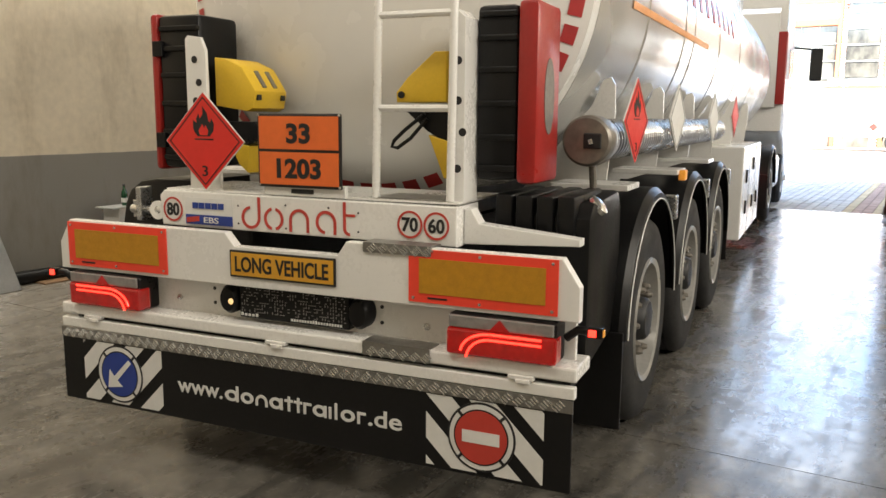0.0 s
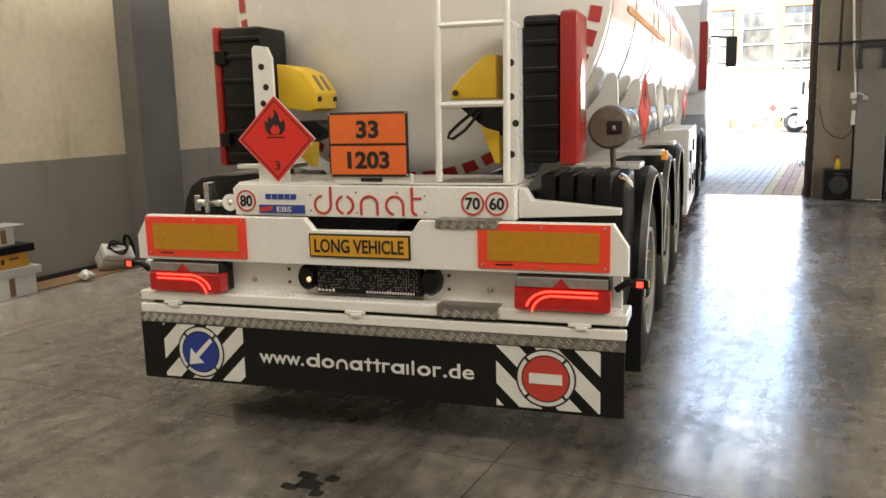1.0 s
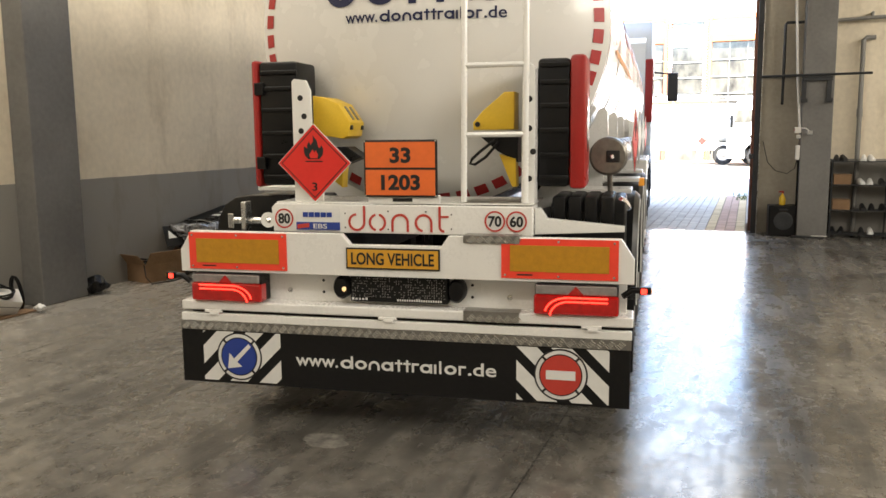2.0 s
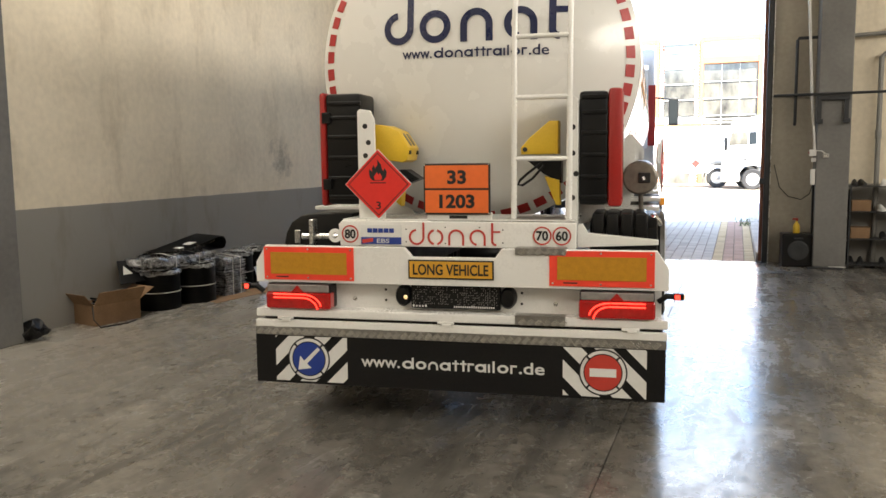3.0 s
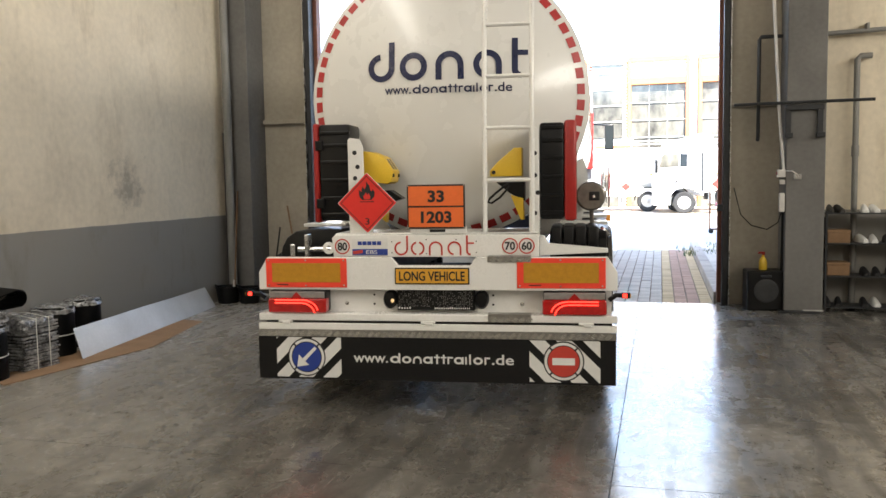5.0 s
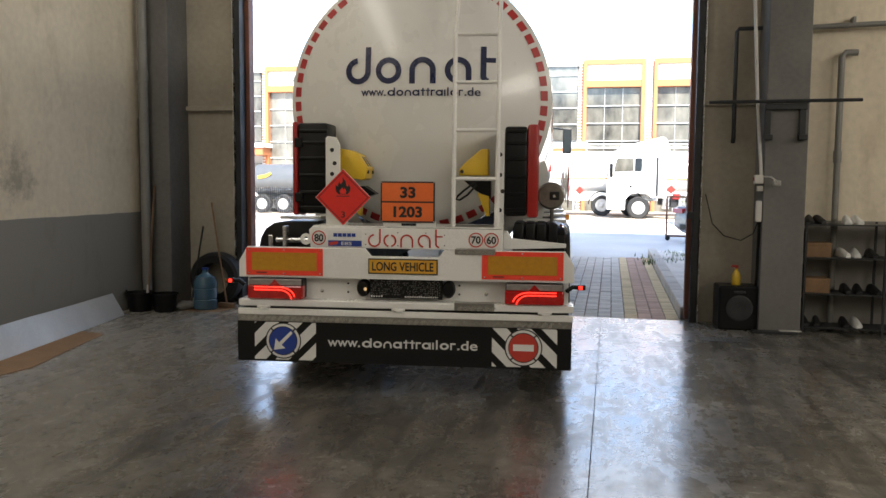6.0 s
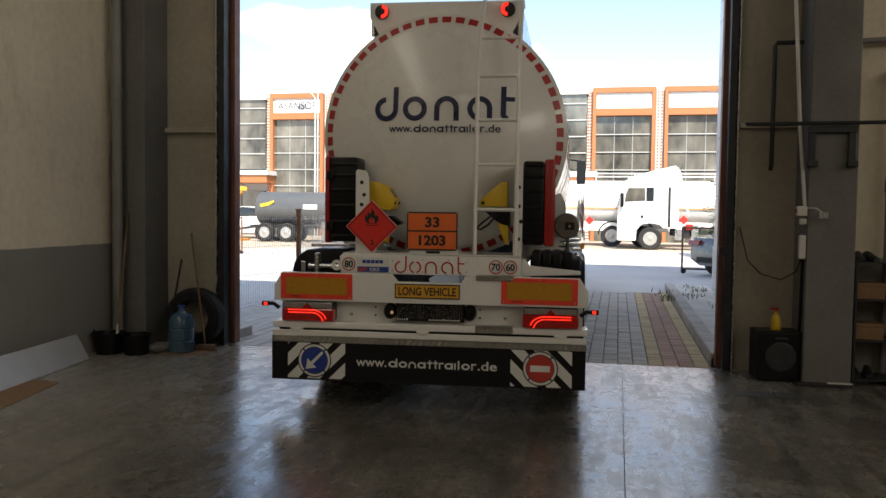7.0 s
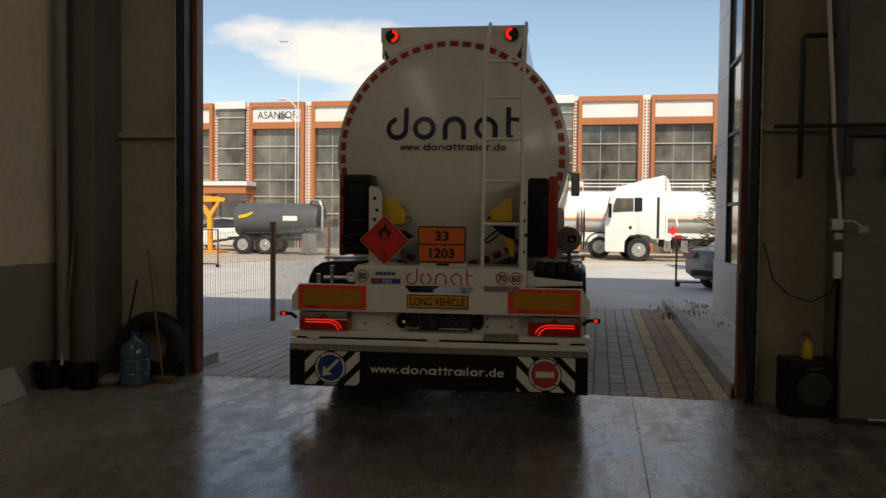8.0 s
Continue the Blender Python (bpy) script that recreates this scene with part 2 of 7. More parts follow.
    L(sa.outputs[0], sr.inputs[0])
    mz = nt.nodes.new("ShaderNodeMix")
    mz.data_type = "RGBA"
    mz.inputs["B"].default_value = (0.10, 0.09, 0.075, 1)
    L(sr.outputs[0], mz.inputs["Factor"])
    L(mu.outputs["Result"], mz.inputs["A"])
    L(mz.outputs["Result"], b.inputs["Base Color"])
    return m


M = {}
M["floor"] = floor_mat()
M["wall"] = wall_mat("two_tone_render", (0.80, 0.71, 0.555), (0.27, 0.258, 0.236), 1.17)
M["wall_end"] = mat("grey_beige_render", (0.40, 0.36, 0.29), 0.85, var=0.12, scale=1.2, fine=16, bump=0.25, dist=0.01)
M["beige"] = mat("beige_render", (0.55, 0.48, 0.36), 0.85, var=0.10, scale=1.1, fine=16, bump=0.25, dist=0.01)
M["column"] = mat("grey_painted_column", (0.165, 0.160, 0.150), 0.7, var=0.12, scale=1.6, fine=20, bump=0.2, dist=0.006)
M["dark_steel"] = mat("dark_painted_steel", (0.035, 0.037, 0.04), 0.45, metal=0.3, var=0.2, scale=4)
M["rust_paint"] = mat("red_oxide_paint", (0.26, 0.10, 0.06), 0.55, var=0.2, scale=3)
M["grey_pipe"] = mat("grey_plastic_pipe", (0.22, 0.215, 0.20), 0.45, var=0.1)
M["white"] = mat("white_gloss_paint", (0.78, 0.775, 0.75), 0.28, var=0.02, scale=3, fine=60, bump=0.008, coat=0.3, rvar=0.06)
M["tank"] = mat("white_tank_paint", (0.74, 0.735, 0.71), 0.27, var=0.02, scale=1.2, fine=8, bump=0.05, coat=0.3, rvar=0.05, dist=0.01)
M["steel_tank"] = mat("bright_tank_skin", (0.64, 0.64, 0.625), 0.17, metal=0.62, var=0.05, scale=1.6, fine=10, bump=0.06, rvar=0.07, dist=0.01)
M["alu"] = mat("aluminium", (0.62, 0.62, 0.61), 0.27, metal=0.9, var=0.08, scale=8, fine=80)
M["disc"] = mat("silver_wheel_disc", (0.22, 0.215, 0.20), 0.42, metal=0.45, var=0.18, scale=6)
M["hose_steel"] = mat("ribbed_steel", (0.36, 0.36, 0.355), 0.30, metal=0.8, var=0.1, scale=6, fine=60)
M["tread_bar"] = mat("raised_tread_bar", (0.80, 0.80, 0.78), 0.22, metal=0.9, var=0.04)
M["tread_alu"] = mat("checker_aluminium", (0.36, 0.355, 0.34), 0.38, metal=0.95, var=0.12, scale=10, fine=90)
M["rim"] = mat("forged_alloy", (0.46, 0.455, 0.435), 0.36, metal=0.5, var=0.1, scale=7)
M["black"] = mat("black_plastic", (0.007, 0.007, 0.0075), 0.36, var=0.2, scale=5, fine=90, bump=0.06, spec=0.25)
M["flap"] = mat("black_rubber_sheet", (0.008, 0.008, 0.0085), 0.42, var=0.25, scale=2, fine=50, bump=0.08, spec=0.3)
M["rubber"] = mat("tyre_rubber", (0.012, 0.012, 0.0125), 0.7, var=0.2, scale=6, fine=60, bump=0.2)
M["chassis"] = mat("dark_chassis_paint", (0.015, 0.0155, 0.017), 0.5, var=0.2, scale=4)
M["red"] = mat("red_plastic", (0.34, 0.018, 0.015), 0.35, var=0.08, scale=5, fine=60, bump=0.05)
M["red_dash"] = mat("red_reflective_tape", (0.42, 0.03, 0.03), 0.45, var=0.08, scale=8)
M["hazard_red"] = mat("hazard_plate_red", (0.72, 0.03, 0.022), 0.38, var=0.04, scale=6)
M["fluo"] = mat("fluorescent_red_border", (0.88, 0.062, 0.03), 0.5, var=0.04, scale=8)
M["amber"] = mat("amber_reflex_sheet", (0.50, 0.24, 0.012), 0.45, var=0.08, scale=30, fine=140, bump=0.15)
M["orange"] = mat("orange_reflective_plate", (0.80, 0.16, 0.03), 0.45, var=0.05, scale=8)
M["lv_yellow"] = mat("yellow_plate", (0.68, 0.35, 0.03), 0.45, var=0.05, scale=8)
M["ink"] = mat("black_ink", (0.012, 0.012, 0.013), 0.5, var=0.05, bump=0)
M["navy"] = mat("navy_film", (0.010, 0.016, 0.065), 0.3, var=0.05, bump=0)
M["sign_blue"] = mat("blue_film", (0.02, 0.05, 0.28), 0.35, var=0.05, bump=0)
M["white_film"] = mat("white_film", (0.72, 0.72, 0.70), 0.4, var=0.04, scale=12, bump=0.02)
M["logo_red"] = mat("red_film", (0.50, 0.05, 0.035), 0.4, var=0.05, bump=0)
M["yellow"] = mat("yellow_plastic", (0.72, 0.47, 0.03), 0.42, var=0.06, scale=6, fine=70, bump=0.06)
M["orange_band"] = mat("orange_band", (0.75, 0.30, 0.04), 0.35, var=0.05)
M["lamp_red"] = mat("red_lamp_lens", (0.20, 0.005, 0.005), 0.10, var=0.25, scale=14, coat=0.6, emit=(1.0, 0.012, 0.008), power=0.02)
M["lamp_clear"] = mat("clear_lamp_lens", (0.24, 0.23, 0.22), 0.12, var=0.12, scale=20, coat=0.6)
M["led_red"] = mat("red_light_guide", (0.8, 0.05, 0.03), 0.3, emit=(1.0, 0.022, 0.012), power=0.75)
M["led_amber"] = mat("amber_lamp", (0.8, 0.4, 0.05), 0.3, emit=(1.0, 0.28, 0.03), power=0.03)
M["led_white"] = mat("number_plate_bulb", (0.8, 0.7, 0.5), 0.3, emit=(1.0, 0.55, 0.18), power=0.10)
M["chrome"] = mat("chrome", (0.75, 0.75, 0.75), 0.12, metal=1.0, var=0.05)
M["cast"] = mat("cast_cap", (0.26, 0.24, 0.21), 0.42, metal=0.6, var=0.15, scale=12)
M["glass_dark"] = mat("dark_window_glass", (0.02, 0.025, 0.028), 0.05, var=0.1, scale=2, bump=0.0, spec=0.6)
M["card"] = mat("corrugated_cardboard", (0.26, 0.155, 0.08), 0.85, var=0.12, scale=5, fine=60)
# film over black rubber; the pale blotches are its glints, painted in
M["film"] = mat("glint_painted_film", (0.42, 0.42, 0.42), 0.12, color2=(0.012, 0.012, 0.013), scale=13, fine=45, bump=1.0, rvar=0.1, dist=0.03, coat=1.0)
M["clear_film"] = glass_mat("clear_film", (0.95, 0.95, 0.95), 0.06)
M["sheet_metal"] = mat("galvanised_sheet", (0.56, 0.565, 0.56), 0.38, metal=0.2, var=0.08, scale=3)
M["jug"] = mat("blue_water_jug", (0.055, 0.12, 0.18), 0.15, var=0.1, coat=0.4)
M["wood"] = mat("worn_wood", (0.22, 0.13, 0.07), 0.7, var=0.2, scale=8, stretch=(1, 1, 0.2))
M["conduit"] = mat("white_conduit", (0.62, 0.60, 0.56), 0.5, var=0.08)
M["strap"] = mat("white_strap", (0.68, 0.67, 0.62), 0.5, var=0.06)
M["white_clad"] = mat("white_cladding", (0.70, 0.70, 0.68), 0.5, var=0.05, scale=1.2)


# ---- mesh helpers ----
def part(name, bm, material, parent=None, label="", smooth=False):
    me = bpy.data.meshes.new(name)
    bmesh.ops.recalc_face_normals(bm, faces=bm.faces)
    bm.to_mesh(me)
    bm.free()
    me.materials.append(material)
    if smooth:
        for p in me.polygons:
            p.use_smooth = True
        me.set_sharp_from_angle(angle=radians(38))
    ob = new(name, me)
    ob.parent = parent
    if label:
        ob["label"] = label
    return ob


def thing(name, label, category, group="", at=None):
    e = tagged(new(name), label, category, group)
    if at is not None:
        e.matrix_basis = at
    return e


def box(bm, x0, x1, y0, y1, z0, z1, bevel=0.0, m=None, seg=2):
    vs = bmesh.ops.create_cube(bm, size=1.0)["verts"]
    for v in vs:
        v.co = Vector((x0 + (v.co.x + 0.5) * (x1 - x0), y0 + (v.co.y + 0.5) * (y1 - y0), z0 + (v.co.z + 0.5) * (z1 - z0)))
    if bevel:
        es = list({e for v in vs for e in v.link_edges})
        r = bmesh.ops.bevel(bm, geom=es, offset=bevel, segments=seg, affect="EDGES", profile=0.5)
        vs = list({v for f in r["faces"] for v in f.verts} | {v for v in vs if v.is_valid})
    if m is not None:
        for v in vs:
            v.co = m @ v.co
    return vs


def B(x0, x1, y0, y1, z0, z1, bevel=0.0, m=None, seg=2):
    bm = bmesh.new()
    box(bm, x0, x1, y0, y1, z0, z1, bevel, m, seg)
    return bm


def prism(bm, pts, a0, a1, axis="y", bevel=0.0):
    """A 2D outline drawn out along an axis. For y the outline is (x, z); for x it is (y, z); for z it is (x, y)."""
    def to3(p, a):
        return {"y": (p[0], a, p[1]), "x": (a, p[0], p[1]), "z": (p[0], p[1], a)}[axis]
    lo = [bm.verts.new(to3(p, a0)) for p in pts]
    hi = [bm.verts.new(to3(p, a1)) for p in pts]
    n = len(pts)
    fs = [bm.faces.new(lo), bm.faces.new(list(reversed(hi)))]
    for i in range(n):
        fs.append(bm.faces.new((lo[i], hi[i], hi[(i + 1) % n], lo[(i + 1) % n])))
    bmesh.ops.recalc_face_normals(bm, faces=fs)
    if bevel:
        es = [e for e in fs[0].edges] + [e for e in fs[1].edges]
        bmesh.ops.bevel(bm, geom=es, offset=bevel, segments=2, affect="EDGES", profile=0.5)


def P(pts, a0, a1, axis="y", bevel=0.0):
    bm = bmesh.new()
    prism(bm, pts, a0, a1, axis, bevel)
    return bm


def ring_pts(cx, cz, r, n=32, a0=0.0, a1=360.0):
    k = n if abs(a1 - a0) >= 360 else n + 1
    return [(cx + r * math.cos(radians(a0 + (a1 - a0) * i / n)), cz + r * math.sin(radians(a0 + (a1 - a0) * i / n))) for i in range(k)]


def band(bm, cx, cz, r0, r1, y0, y1, a0=0.0, a1=360.0, n=32):
    """A flat ring or arc facing along y."""
    full = abs(a1 - a0) >= 360
    o, i = ring_pts(cx, cz, r1, n, a0, a1), ring_pts(cx, cz, r0, n, a0, a1)
    k = len(o)
    rows = [[bm.verts.new((p[0], y, p[1])) for p in q] for q, y in ((i, y0), (o, y0), (o, y1), (i, y1))]
    for j in range(k if full else k - 1):
        j2 = (j + 1) % k
        for a in range(4):
            b2 = (a + 1) % 4
            bm.faces.new((rows[a][j], rows[b2][j], rows[b2][j2], rows[a][j2]))
    if not full:
        for j in (0, k - 1):
            bm.faces.new([rows[a][j] for a in range(4)])


def lathe(bm, prof, axis="x", seg=40, m=None, closed=False, cap=True):
    """Turns a profile of (radius, height) about an axis."""
    rows = []
    for r, h in prof:
        row = []
        for i in range(seg):
            a = 2 * math.pi * i / seg
            c, s = r * math.cos(a), r * math.sin(a)
            co = Vector({"x": (h, c, s), "y": (c, h, s), "z": (c, s, h)}[axis])
            row.append(bm.verts.new(m @ co if m is not None else co))
        rows.append(row)
    pairs = list(zip(rows, rows[1:])) + ([(rows[-1], rows[0])] if closed else [])
    for a, b in pairs:
        for i in range(seg):
            j = (i + 1) % seg
            bm.faces.new((a[i], a[j], b[j], b[i]))
    if not closed and cap:
        if prof[0][0] > 1e-6:
            bm.faces.new(rows[0])
        if prof[-1][0] > 1e-6:
            bm.faces.new(rows[-1])
    bmesh.ops.remove_doubles(bm, verts=[v for r in rows for v in r], dist=1e-6)


def tube(bm, pts, r, seg=8):
    pts = [Vector(p) for p in pts]
    rows = []
    for i, p in enumerate(pts):
        d = (pts[min(i + 1, len(pts) - 1)] - pts[max(i - 1, 0)]).normalized()
        q = d.to_track_quat("Z", "Y") if i == 0 else last.rotation_difference(d) @ q
        last = d
        rows.append([bm.verts.new(p + q @ Vector((r * math.cos(2 * math.pi * k / seg), r * math.sin(2 * math.pi * k / seg), 0))) for k in range(seg)])
    for a, b in zip(rows, rows[1:]):
        for k in range(seg):
            bm.faces.new((a[k], a[(k + 1) % seg], b[(k + 1) % seg], b[k]))
    bm.faces.new(rows[0])
    bm.faces.new(list(reversed(rows[-1])))


def TUBE(pts, r, seg=8):
    bm = bmesh.new()
    tube(bm, pts, r, seg)
    return bm


def lettering(text, width, height, m, parent, material, name="lettering", bold=0.0):
    """Words in the built-in font, fitted to a width and height, standing in the xz plane and facing -y."""
    cu = bpy.data.curves.new(name, "FONT")
    cu.body, cu.size, cu.extrude, cu.offset = text, 1.0, 0.004, bold
    cu.align_x, cu.resolution_u = "LEFT", 4
    tmp = bpy.data.objects.new("tmp", cu)
    scene.collection.objects.link(tmp)
    bpy.context.view_layer.update()
    me = bpy.data.meshes.new_from_object(tmp.evaluated_get(bpy.context.evaluated_depsgraph_get()))
    bpy.data.objects.remove(tmp)
    xs, ys = [v.co.x for v in me.vertices], [v.co.y for v in me.vertices]
    x0, x1, y0, y1 = min(xs), max(xs), min(ys), max(ys)
    for v in me.vertices:
        a = ((v.co.x - x0) / (x1 - x0) - 0.5) * width
        c = ((v.co.y - y0) / (y1 - y0) - 0.5) * height
        v.co = (a, -v.co.z * 0.3, c)
    me.materials.clear()
    me.materials.append(material)
    ob = new(name, me)
    ob.parent = parent
    ob.matrix_basis = m
    return ob


def structure(ob, label=""):
    return tagged(ob, label, "", "", "structure")


# ---- hall ----
def build_hall():
    fl = structure(part("floor", B(-4.15, 10.8, -24.3, 0.0, -0.2, -0.02), M["column"]), "polished grey concrete floor with saw-cut joints")
    xs, ys = [-4.15, -2.4, 1.74, 5.9, 10.8], [-24.3, -21.5, -16.5, -11.5, -6.5, -1.5, 0.0]
    for a, b in zip(xs, xs[1:]):
        for c, d in zip(ys, ys[1:]):
            part("slab", B(a + 0.003, b - 0.003, c + 0.003, d - (0.0 if d == 0 else 0.003), -0.02, 0.0), M["floor"], fl)
    structure(part("wall_west", B(-4.15, -3.85, -24.3, 0.0, 0.0, 8.0), M["wall"]), "beige rendered wall with dark grey dado")
    bm = bmesh.new()
    for y0, y1, z0, z1 in ((-24.3, 0.0, 0.0, 4.3), (-24.3, 0.0, 6.1, 8.0), (-24.3, -16.4, 4.3, 6.1), (-8.6, -7.1, 4.3, 6.1), (-0.9, 0.0, 4.3, 6.1)):
        box(bm, 10.5, 10.8, y0, y1, z0, z1)
    structure(part("wall_east", bm, M["wall"]), "beige rendered wall with high openings added for lamps")
    bm = bmesh.new()
    for a, b, z0, z1 in ((-4.15, 10.8, 0, 4.7), (-4.15, 10.8, 6.5, 8.0), (-4.15, -3.3, 4.7, 6.5), (0.3, 3.2, 4.7, 6.5), (6.8, 10.8, 4.7, 6.5)):
        box(bm, a, b, -24.6, -24.3, z0, z1)
    structure(part("wall_south", bm, M["wall"]), "beige rendered rear wall with high windows")
    bm = bmesh.new()
    box(bm, -4.15, -2.80, 0.0, 0.25, 0.0, 8.0)
    box(bm, 2.80, 3.60, 0.0, 0.25, 0.0, 8.0)
    box(bm, -2.80, 2.80, 0.0, 0.25, 5.2, 8.0)
    structure(part("wall_north", bm, M["wall_end"]), "grey-beige rendered wall round the open gateway")
    structure(part("wall_north_east", B(3.60, 10.8, 0.0, 0.25, 0.0, 8.0), M["wall"]), "beige wall with a grey dado beside the gateway")
    # ceiling, with unseen strips added for the roof lamps
    bm = bmesh.new()
    strips = [(-3.5, 5.5, -17.25, -15.95), (-3.4, -2.1, -15.0, -4.0)]
    y = -24.6
    for x0, x1, y0, y1 in strips:
        box(bm, -4.15, 10.8, y, y0, 8.0, 8.2)
        box(bm, -4.15, x0, y0, y1, 8.0, 8.2)
        box(bm, x1, 10.8, y0, y1, 8.0, 8.2)
        y = y1
    box(bm, -4.15, 10.8, y, 0.25, 8.0, 8.2)
    structure(part("ceiling", bm, M["column"]), "grey roof with strips added for the lamps")
    for x0, x1, y0, y1 in strips:
        structure(part("roof_light", B(x0, x1, y0, y1, 8.2, 8.23), M["white_clad"]), "unseen frosted sheet closing an added roof strip")
    for x0, x1 in ((-3.3, 0.3), (3.2, 6.8)):
        structure(part("window_high", B(x0, x1, -24.56, -24.5, 4.7, 6.5), M["white_clad"]), "frosted high window")
    # unseen side windows, added where the east lamps stand
    for y0, y1 in ((-16.4, -8.6), (-7.1, -0.9)):
        structure(part("window_side", B(10.7, 10.76, y0, y1, 4.3, 6.1), M["white_clad"]), "unseen frosted side window added for a lamp")
    # outer skin of the hall, which shades the yard
    bm = bmesh.new()
    box(bm, -7.8, -4.16, -24.6, 0.25, -0.04, 9.8)
    box(bm, 10.81, 34.0, -24.6, 0.25, -0.04, 9.8)
    box(bm, -4.16, 10.81, -24.6, 0.25, 8.24, 9.8)
    structure(part("hall_outer_walls", bm, M["wall_end"]), "rendered outer walls of the hall")
    # columns
    for nm, x0, x1, y0, y1 in (("column_west", -3.85, -3.60, -8.13, -7.56), ("column_corner", -3.85, -3.46, -0.48, 0.0), ("column_gate", 3.38, 3.80, -0.55, 0.0)):
        structure(part(nm, B(x0, x1, y0, y1, 0.0, 8.0, 0.012), M["column"]), "grey painted concrete column")
    # gateway frame
    for nm, s in (("gate_jamb_west", -1), ("gate_jamb_east", 1)):
        j = structure(part(nm, B(min(2.80 * s, 2.725 * s), max(2.80 * s, 2.725 * s), -0.06, 0.10, 0.0, 5.2, 0.006), M["dark_steel"]), "dark steel gate jamb")
        part("guide", B(min(2.77 * s, 2.68 * s), max(2.77 * s, 2.68 * s), 0.12, 0.26, 0.0, 5.2, 0.005), M["rust_paint"], j, "red oxide guide rail")
        part("seal", B(min(2.815 * s, 2.805 * s), max(2.815 * s, 2.805 * s), -0.08, -0.004, 0.0, 5.2), M["alu"], j, "bright edge strip")
    structure(part("gate_lintel", B(-2.72, 2.72, -0.06, 0.10, 5.05, 5.2, 0.006), M["dark_steel"]), "dark steel lintel")
    structure(part("girt_west", B(-3.46, -2.82, -0.07, -0.001, 2.43, 2.49, 0.008), M["wall_end"]), "horizontal steel girt")
    structure(part("girt_east", B(2.83, 3.37, -0.06, -0.001, 2.43, 2.48, 0.008), M["wall_end"]), "horizontal steel girt")
    bm = bmesh.new()
    box(bm, -3.845, -3.82, -24.3, -8.5, 0.0, 0.06, 0.004)
    structure(part("baseboard", bm, M["dark_steel"]), "dark skirting pipe at the wall foot")


build_hall()


# ---- outdoors ----
M["asphalt"] = mat("pale_worn_asphalt", (0.52, 0.51, 0.495), 0.9, var=0.12, scale=0.35, fine=30, bump=0.3, dist=0.006)
M["paver"] = mat("grey_concrete_paver", (0.60, 0.57, 0.525), 0.88, var=0.12, scale=3, fine=50, bump=0.25, obj_var=0.16)
M["paver_y"] = mat("yellow_concrete_paver", (0.60, 0.47, 0.28), 0.88, var=0.1, scale=3, fine=50, bump=0.25, obj_var=0.14)
M["paver_r"] = mat("red_concrete_paver", (0.50, 0.33, 0.25), 0.88, var=0.1, scale=3, fine=50, bump=0.25, obj_var=0.14)
M["kerb"] = mat("concrete_kerb", (0.52, 0.48, 0.43), 0.9, var=0.12, scale=4, fine=40, bump=0.25, obj_var=0.1)
M["soil"] = mat("sandy_soil", (0.22, 0.17, 0.12), 0.95, var=0.2, scale=4, fine=30, bump=0.4)
# warm pale colour for the yard's sunlit part, painted in
M["verge"] = mat("painted_sunlit_ground", (0.50, 0.42, 0.33), 0.95, var=0.15, scale=0.6, fine=12, bump=0.3)
M["leaf"] = mat("weed_leaf", (0.14, 0.19, 0.06), 0.6, var=0.3, scale=8)
M["orange_clad"] = mat("orange_brown_cladding", (0.42, 0.15, 0.055), 0.55, var=0.06, scale=0.8, fine=10, bump=0.03)
M["bldg_grey"] = mat("pale_grey_cladding", (0.55, 0.57, 0.58), 0.45, var=0.05, scale=1.0)
# dark glass; the lighter olive blotches are reflections painted into its colour
M["glass"] = mat("reflection_painted_glazing", (0.21, 0.20, 0.165), 0.05, color2=(0.025, 0.024, 0.022), scale=0.55, fine=2.4, bump=0.03, spec=0.8, stretch=(1, 1, 0.55))
M["frame_white"] = mat("white_glazing_bar", (0.45, 0.45, 0.43), 0.5, var=0.05)
M["truck_white"] = mat("white_cab_paint", (0.80, 0.80, 0.78), 0.3, var=0.02, scale=2, coat=0.3)
M["car_grey"] = mat("grey_car_paint", (0.10, 0.115, 0.13), 0.25, var=0.05, coat=0.6)
M["bitumen"] = mat("dark_grey_tank_paint", (0.085, 0.09, 0.095), 0.35, var=0.12, scale=2)
M["hoist"] = mat("orange_yellow_machine_paint", (0.80, 0.36, 0.03), 0.45, var=0.08)
M["brown_steel"] = mat("brown_painted_steel", (0.20, 0.085, 0.04), 0.55, var=0.15)


